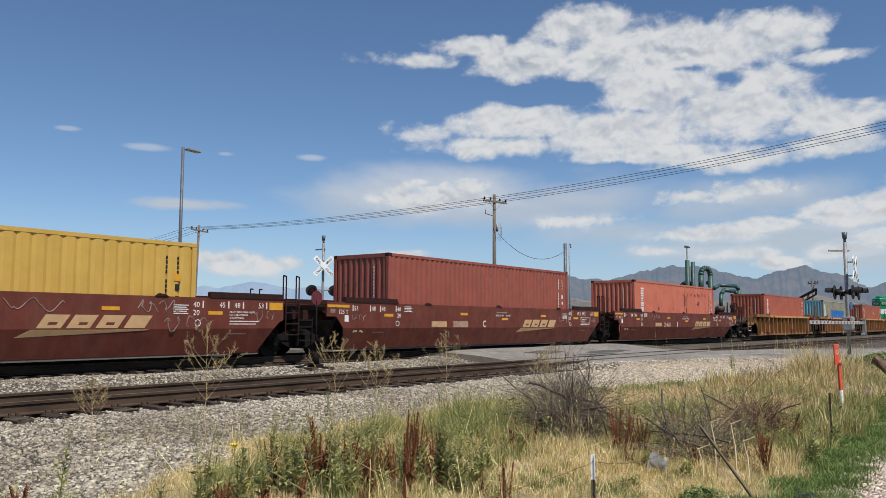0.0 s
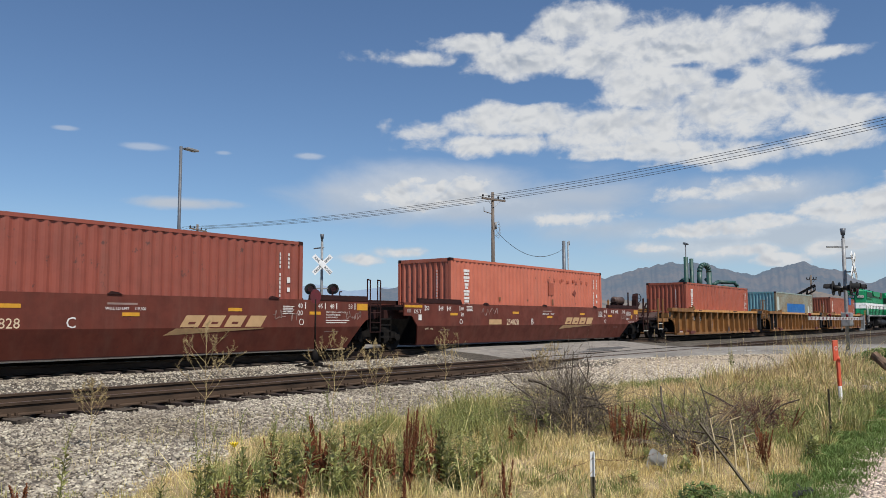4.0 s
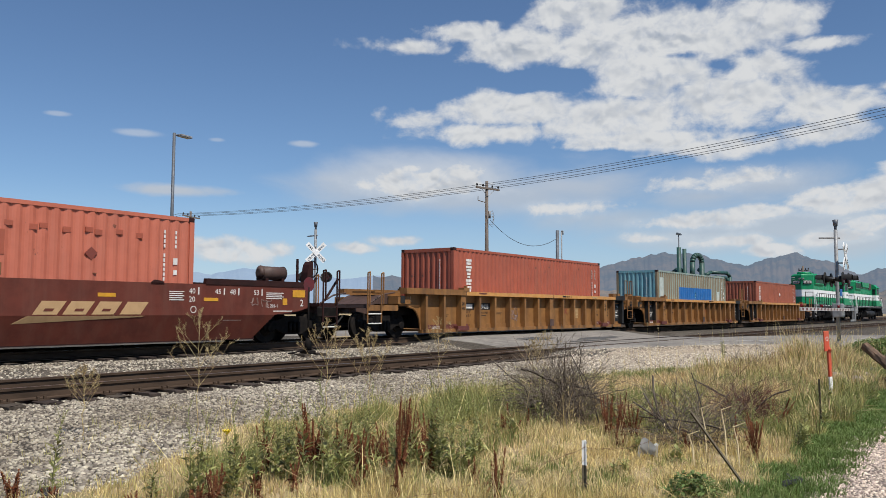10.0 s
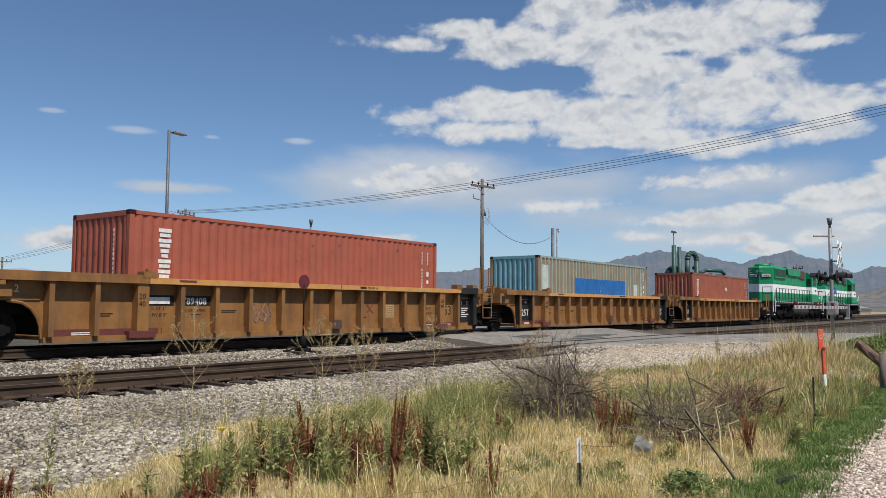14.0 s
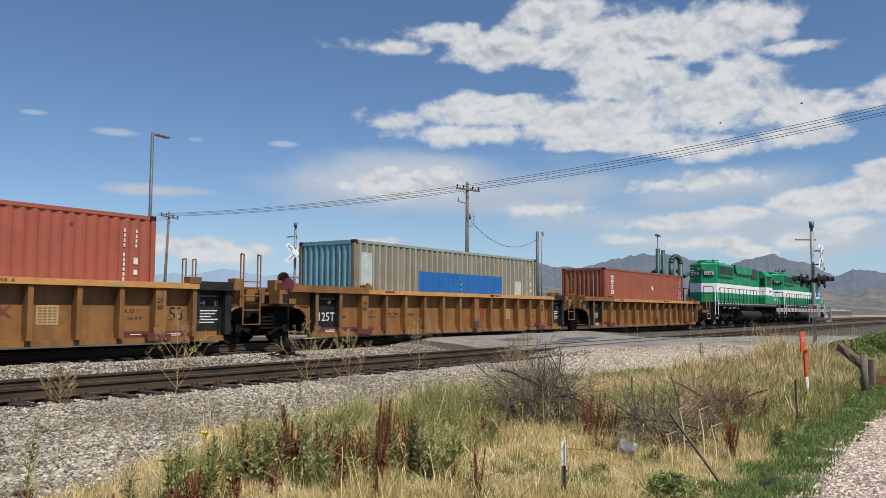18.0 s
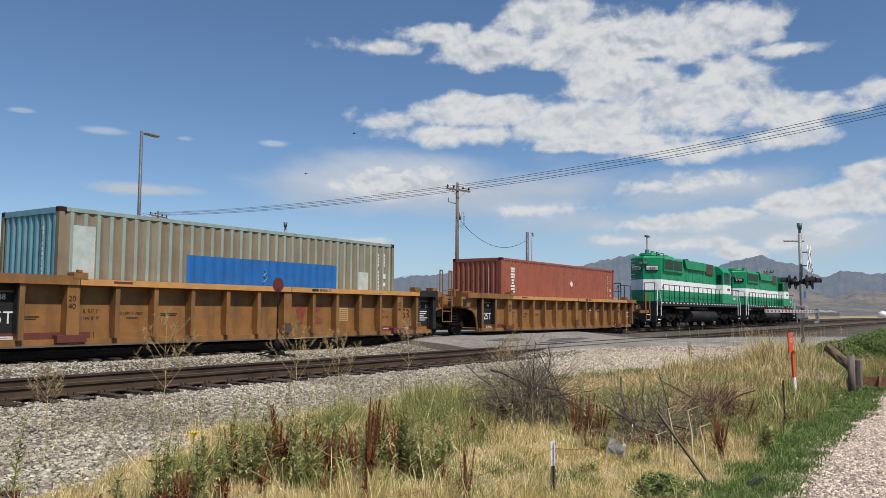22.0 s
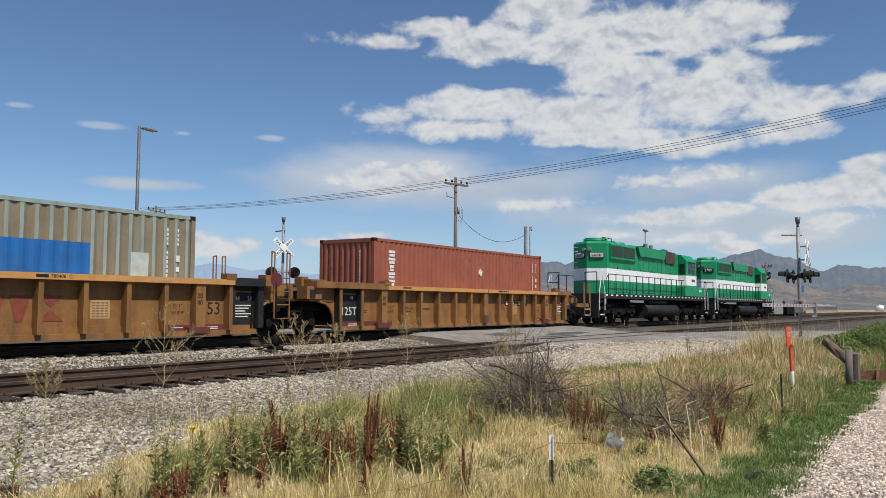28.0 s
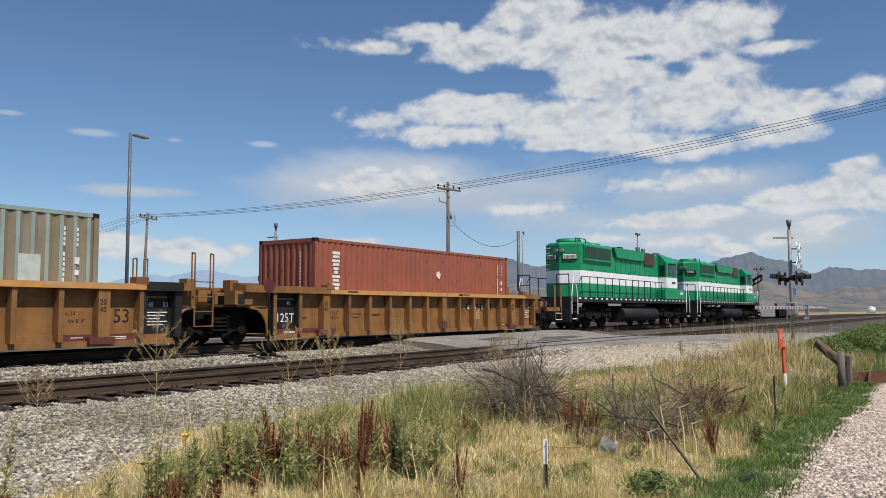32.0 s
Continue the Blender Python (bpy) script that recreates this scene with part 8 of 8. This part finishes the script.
# flower
p = standing("yellow_flower", 4.62, 5.62, "single yellow flower on a leafy stalk", "flower", "")
t = Leaves(5)
t.twig((0, 0, 0), (0.0, 0.02, 0.5), 0.005, 0.003)
for i in range(16):
    t.leaf(Vector((0, 0.01, 0.06 + 0.025 * i)), (math.cos(i * 2.4), math.sin(i * 2.4), 0.3), 0.07, 0.018)
t.give("stalk", M_LEAF, p)
bm = bmesh.new()
for i in range(10):
    a = 0.628 * i
    bm.faces.new([bm.verts.new(v) for v in ((0, 0.02, 0.5), (0.035 * math.cos(a - 0.3), 0.02 + 0.035 * math.sin(a - 0.3), 0.535), (0.04 * math.cos(a), 0.02 + 0.04 * math.sin(a), 0.55),
                                            (0.035 * math.cos(a + 0.3), 0.02 + 0.035 * math.sin(a + 0.3), 0.535))])
part("petals", bm, M_PETAL, p, "yellow petals")


# ---- fence, markers and litter ----
def steel_post(x, y, h, lean_x, lean_y, label, white=True, turn=35):
    p = root("fence_post", pose(x, y, ground_z(x, y), lean_x, lean_y, turn), label, "fence post", "fence posts")
    hw = h * (0.45 if white else 0.12)
    def tee(z0, z1):
        return boxes((-0.022, 0.022, -0.004, 0.004, z0, z1), (-0.004, 0.004, 0.004, 0.034, z0, z1))
    if not white:
        def tee(z0, z1):
            return boxes((-0.013, 0.013, -0.003, 0.003, z0, z1), (-0.003, 0.003, 0.003, 0.02, z0, z1))
    part("shaft", tee(-0.1, h - hw), M_POST, p, "olive-brown steel shaft")
    part("tip", tee(h - hw, h), M_WHITE if white else M_POST, p, "white painted tip" if white else "")
    if white:
        for i in range(int(h / 0.06)):
            part("stud", boxes((-0.012, 0.012, -0.014, -0.004, 0.03 + 0.06 * i, 0.05 + 0.06 * i)), M_POST, p)


steel_post(6.72, 3.32, 0.48, 0, 0, "short steel fence post with a white tip")
steel_post(8.0, 2.3, 0.86, -27, -25, "leaning dark steel fence post", False, 0)
steel_post(12.9, 2.62, 0.68, -5, -9, "thin leaning steel stake", False)


def barbed(a, b, sag, seed, label):
    rnd = random.Random(seed)
    t = Leaves(seed)
    a, b = Vector(a), Vector(b)
    n = 26
    pts = [a.lerp(b, i / n) + Vector((rnd.uniform(-0.006, 0.006), 0, -4 * sag * (i / n) * (1 - i / n) + rnd.uniform(-0.006, 0.006))) for i in range(n + 1)]
    w = root("barbed_wire", pose(0, 0, 0), label, "wire", "barbed wires")
    for p0, p1 in zip(pts, pts[1:]):
        t.twig(p0, p1, 0.0022)
    t.give("strand", M_RUST, w)
    bb = Leaves(seed + 1)
    for q in pts[::2]:
        for k in range(4):
            bb.twig(q, q + Vector((rnd.uniform(-1, 1), rnd.uniform(-1, 1), rnd.uniform(-1, 1))).normalized() * 0.022, 0.0014)
    bb.give("barbs", M_RUST, w)


zt = ground_z(6.72, 3.32) + 0.42
barbed((6.72, 3.32, zt), (8.6, 3.5, ground_z(8.6, 3.5) + 0.2), 0.04, 1, "rusty barbed wire sagging from a fence post")
barbed((6.72, 3.32, zt), (4.4, 4.6, -0.55), 0.12, 2, "rusty barbed wire sagging into the grass")
barbed((8.6, 3.5, -0.48), (9.3, 2.6, -0.62), -0.08, 3, "loose curl of rusty barbed wire")


def orange_marker(x, y):
    g = ground_z(x, y)
    p = root("marker_post", pose(x, y, g, 0, -3, -20), "orange and white cable marker post, bent and weathered", "marker post")
    bm = bmesh.new()
    box(bm, -0.045, 0.045, -0.02, 0.02, -0.1, 0.36, 0.008)
    part("lower_post", bm, M_WHITE, p, "white lower part")
    bm = bmesh.new()
    box(bm, -0.045, 0.045, -0.022, 0.022, 0.36, 0.88, 0.008)
    cyl(bm, (0, 0, 0.86), (0, 0, 0.94), 0.055, 10, 0.02)
    part("upper_post", bm, M_ORANGE, p, "orange upper part")
    bm = bmesh.new()
    box(bm, -0.15, 0.02, -0.012, 0.012, 0.86, 1.25, 0.006)
    part("flag", bm, M_ORANGE, p, "bent orange blade")
    part("back_plate", boxes((0.02, 0.075, 0.03, 0.045, -0.05, 1.22)), M_STEEL, p, "dull grey stake behind it")
    bm = bmesh.new()
    for k in range(12):
        a0, a1 = 0.5236 * k, 0.5236 * (k + 1)
        cyl(bm, (-0.065 + 0.04 * math.cos(a0), -0.014, 1.1 + 0.04 * math.sin(a0)), (-0.065 + 0.04 * math.cos(a1), -0.014, 1.1 + 0.04 * math.sin(a1)), 0.006, 4)
    part("ring_mark", bm, M_LETTER, p, "pale ring mark")


orange_marker(17.5, 3.36)


def timber_and_scrap():
    p = root("timber_post", pose(18.7, 2.5, ground_z(18.7, 2.5)), "weathered round timber post", "timber post", "old timbers")
    bm = bmesh.new()
    cyl(bm, (0, 0, -0.1), (0.02, 0, 0.78), 0.075, 12, 0.068)
    part("shaft", bm, M_WOOD, p)
    p = root("timber_post", pose(19.9, 2.55, ground_z(19.9, 2.55)), "dark squat timber stump", "timber post", "old timbers")
    bm = bmesh.new()
    box(bm, -0.11, 0.11, -0.1, 0.1, -0.1, 0.66, 0.02)
    part("shaft", bm, M_WOOD, p)
    p = root("fallen_log", pose(19.3, 2.72, ground_z(19.3, 2.72)), "weathered log leaning against the timber post", "log", "old timbers")
    bm = bmesh.new()
    log_a, log_b = Vector((-0.3, -0.22, 0.5)), Vector((0.1, 0.32, 0.92))
    run = (log_b - log_a).normalized()
    side = run.orthogonal().normalized()
    lift = run.cross(side)
    rings = []
    for k in range(9):
        c = log_a.lerp(log_b, k / 8)
        rings.append([bm.verts.new(c + (side * math.cos(a) + lift * math.sin(a)) * (0.095 + 0.022 * noise.noise(Vector((3 * math.cos(a), 3 * math.sin(a), k * 0.5))))) for a in (2 * math.pi * q / 14 for q in range(14))])
    for r0, r1 in zip(rings, rings[1:]):
        for q in range(14):
            bm.faces.new((r0[q], r0[(q + 1) % 14], r1[(q + 1) % 14], r1[q]))
    bm.faces.new(rings[0][::-1])
    bm.faces.new(rings[-1])
    part("trunk", bm, M_LOG, p)
    p = root("rusty_scrap", pose(20.6, 2.15, ground_z(20.6, 2.15)), "rusty steel scrap channel lying by the drive", "scrap metal")
    bm = bmesh.new()
    box(bm, -0.9, 0.9, -0.14, -0.12, 0.02, 0.3)
    box(bm, -0.9, 0.9, -0.12, 0.14, 0.02, 0.04)
    bmesh.ops.transform(bm, matrix=pose(0, 0, 0.0, 6, -4, -55), verts=bm.verts)
    part("channel", bm, M_RUST, p)
    bm = bmesh.new()
    prism(bm, [(-0.5, 0.0), (-0.4, 0.0), (0.1, 0.55), (0.02, 0.58)], -0.02, 0.02)
    part("strut", bm, M_RUST, p)
    rnd = random.Random(4)
    spots = [(21.5 + rnd.uniform(-2.5, 2.6), 3.75 + rnd.uniform(-0.5, 0.6)) for _ in range(34)]
    for x, y in spots:
        r = rnd.uniform(0.08, 0.26)
        bm = bmesh.new()
        bmesh.ops.create_icosphere(bm, subdivisions=2, radius=r)
        for v in bm.verts:
            v.co *= 1 + 0.3 * noise.noise(v.co * 5 + Vector((x, y, 0)))
            v.co.z *= 0.65
        alone("rock", bm, M_ROCK, "tan broken rock beside the drive", "rock", "rocks", at=pose(x, y, ground_z(x, y) + r * 0.2))


timber_and_scrap()
# thin black rippled sheet along the edge of the drive's gravel
bm = bmesh.new()
n = 8
grid = [[bm.verts.new((0.55 * i / n, 0.16 * j / n + 0.05 * math.sin(i), 0.025 + 0.02 * math.sin(i * 1.3 + j))) for j in range(5)] for i in range(n + 1)]
for i in range(n):
    for j in range(4):
        bm.faces.new((grid[i][j], grid[i + 1][j], grid[i + 1][j + 1], grid[i][j + 1])).smooth = True
alone("ground_fabric", bm, M_BLACK, "thin black rippled sheet at the gravel's edge", "fabric", at=pose(8.15, 1.9, ground_z(8.4, 1.9) + 0.02, 0, 0, 8))
# wind-caught plastic sheet on the wire
bm = bmesh.new()
n = 9
grid = [[bm.verts.new((0.3 * i / n, 0.08 * j / n + 0.03 * math.sin(i * 0.9), 0.05 * math.sin(i * 0.8 + j * 0.6) + 0.03 * math.cos(j * 1.3) - 0.12 * j / n)) for j in range(n)] for i in range(n)]
for i in range(n - 1):
    for j in range(n - 1):
        bm.faces.new((grid[i][j], grid[i + 1][j], grid[i + 1][j + 1], grid[i][j + 1])).smooth = True
alone("plastic_sheet", bm, M_PLASTIC, "crumpled pale plastic sheet caught on the wire", "litter", at=pose(8.5, 3.55, ground_z(8.5, 3.5) + 0.17, 0, 0, -35))


# ---- birds ----
def bird():
    """A small dark swallow in level flight, beak to -y."""
    b = root("bird", pose(0, 0, 0), "small dark swallow flying over the tracks", "bird", "birds")
    bm = bmesh.new()
    bmesh.ops.create_uvsphere(bm, u_segments=10, v_segments=7, radius=0.03, matrix=Matrix.Diagonal((0.8, 2.1, 0.8, 1)))
    cyl(bm, (0, -0.055, 0.004), (0, -0.082, 0.0), 0.01, 6, 0.002)
    part("body", bm, M_BLACK, b)
    for s in (-1, 1):
        bm = bmesh.new()
        front = [(0.015, -0.025, 0.008), (0.06, -0.045, 0.028), (0.12, -0.005, 0.03), (0.16, 0.05, 0.02)]
        back = [(0.015, 0.02, 0.006), (0.06, 0.0, 0.025), (0.115, 0.022, 0.028), (0.155, 0.056, 0.019)]
        for dz in (0.0, 0.004):
            rows = [[bm.verts.new((s * x, y, z - dz)) for x, y, z in line] for line in (front, back)]
            for k in range(3):
                bm.faces.new((rows[0][k], rows[0][k + 1], rows[1][k + 1], rows[1][k]))
        part("wing", bm, M_BLACK, b)
    bm = bmesh.new()
    prism(bm, [(-0.03, 0.0), (0.0, 0.012), (0.03, 0.0), (0.0, 0.006)], 0.05, 0.115)
    part("tail", bm, M_BLACK, b)
    return b


BIRDS = [(bird(), [(16.8, (40.74, 3.51, 10.51)), (18.6, (39.68, 9.77, 10.63)), (19.0, (39.28, 11.33, 10.57)), (19.4, (38.81, 13.01, 10.33)), (19.8, (38.31, 14.64, 9.99)), (23.5, (26.40, 31.45, 9.77)), (24.0, (25.31, 32.15, 10.43)), (24.5, (22.43, 34.24, 10.33)), (26.0, (15.40, 38.03, 9.90))]),
         (bird(), [(15.4, (40.68, 3.28, 10.84)), (18.6, (38.91, 13.11, 9.77)), (19.0, (38.46, 14.50, 9.55)), (19.4, (37.97, 15.96, 9.15)), (24.5, (15.80, 38.41, 7.20))])]


# ---- what moves ----
def along(t):
    """The train's way at t seconds, smooth between the values of ADVANCE."""
    i = max(0, min(31, int(t)))
    f = t - i
    p = [ADVANCE[max(0, min(32, k))] for k in (i - 1, i, i + 1, i + 2)]
    if i == 0:
        p[0] = 2 * p[1] - p[2]
    if i == 31:
        p[3] = 2 * p[2] - p[1]
    a, b, c, d = p
    return b + 0.5 * f * (c - a + f * (2 * a - 5 * b + 4 * c - d + f * (3 * (b - c) + d - a)))


def motions():
    for flyer, spots in BIRDS:
        way = Vector(spots[-1][1]) - Vector(spots[0][1])
        turn = math.degrees(math.atan2(way.x, -way.y))
        before = Vector(spots[0][1]) + (Vector(spots[0][1]) - Vector(spots[1][1])).normalized() * 60
        after = Vector(spots[-1][1]) + Vector((way.x, way.y, 0)).normalized() * 25
        ends = [(0.0, before)] + [(t, Vector(p)) for t, p in spots] + [(32.0, after)]
        walk(flyer, [(t, pose(p.x, p.y, p.z, 0, 0, turn)) for t, p in ends])
    secs = [0.5 * i for i in range(65)]
    for thing, u in TRAIN:
        walk(thing, [(t, pose(u + along(t), YC, thing.location.z)) for t in secs])
    # the wheels roll: rows no more than about 75 degrees apart
    ticks, last = [0.0], along(0.0)
    for i in range(1, 961):
        t = i / 30
        if abs(along(t) - last) > 0.4 or i == 960:
            ticks.append(t)
            last = along(t)
    for wheel, x, r in WHEELS:
        rows = [(t, Matrix.Translation((x, 0, r)) @ Matrix.Rotation((along(t) - along(0)) / r, 4, "Y")) for t in ticks]
        walk(wheel, rows)


motions()
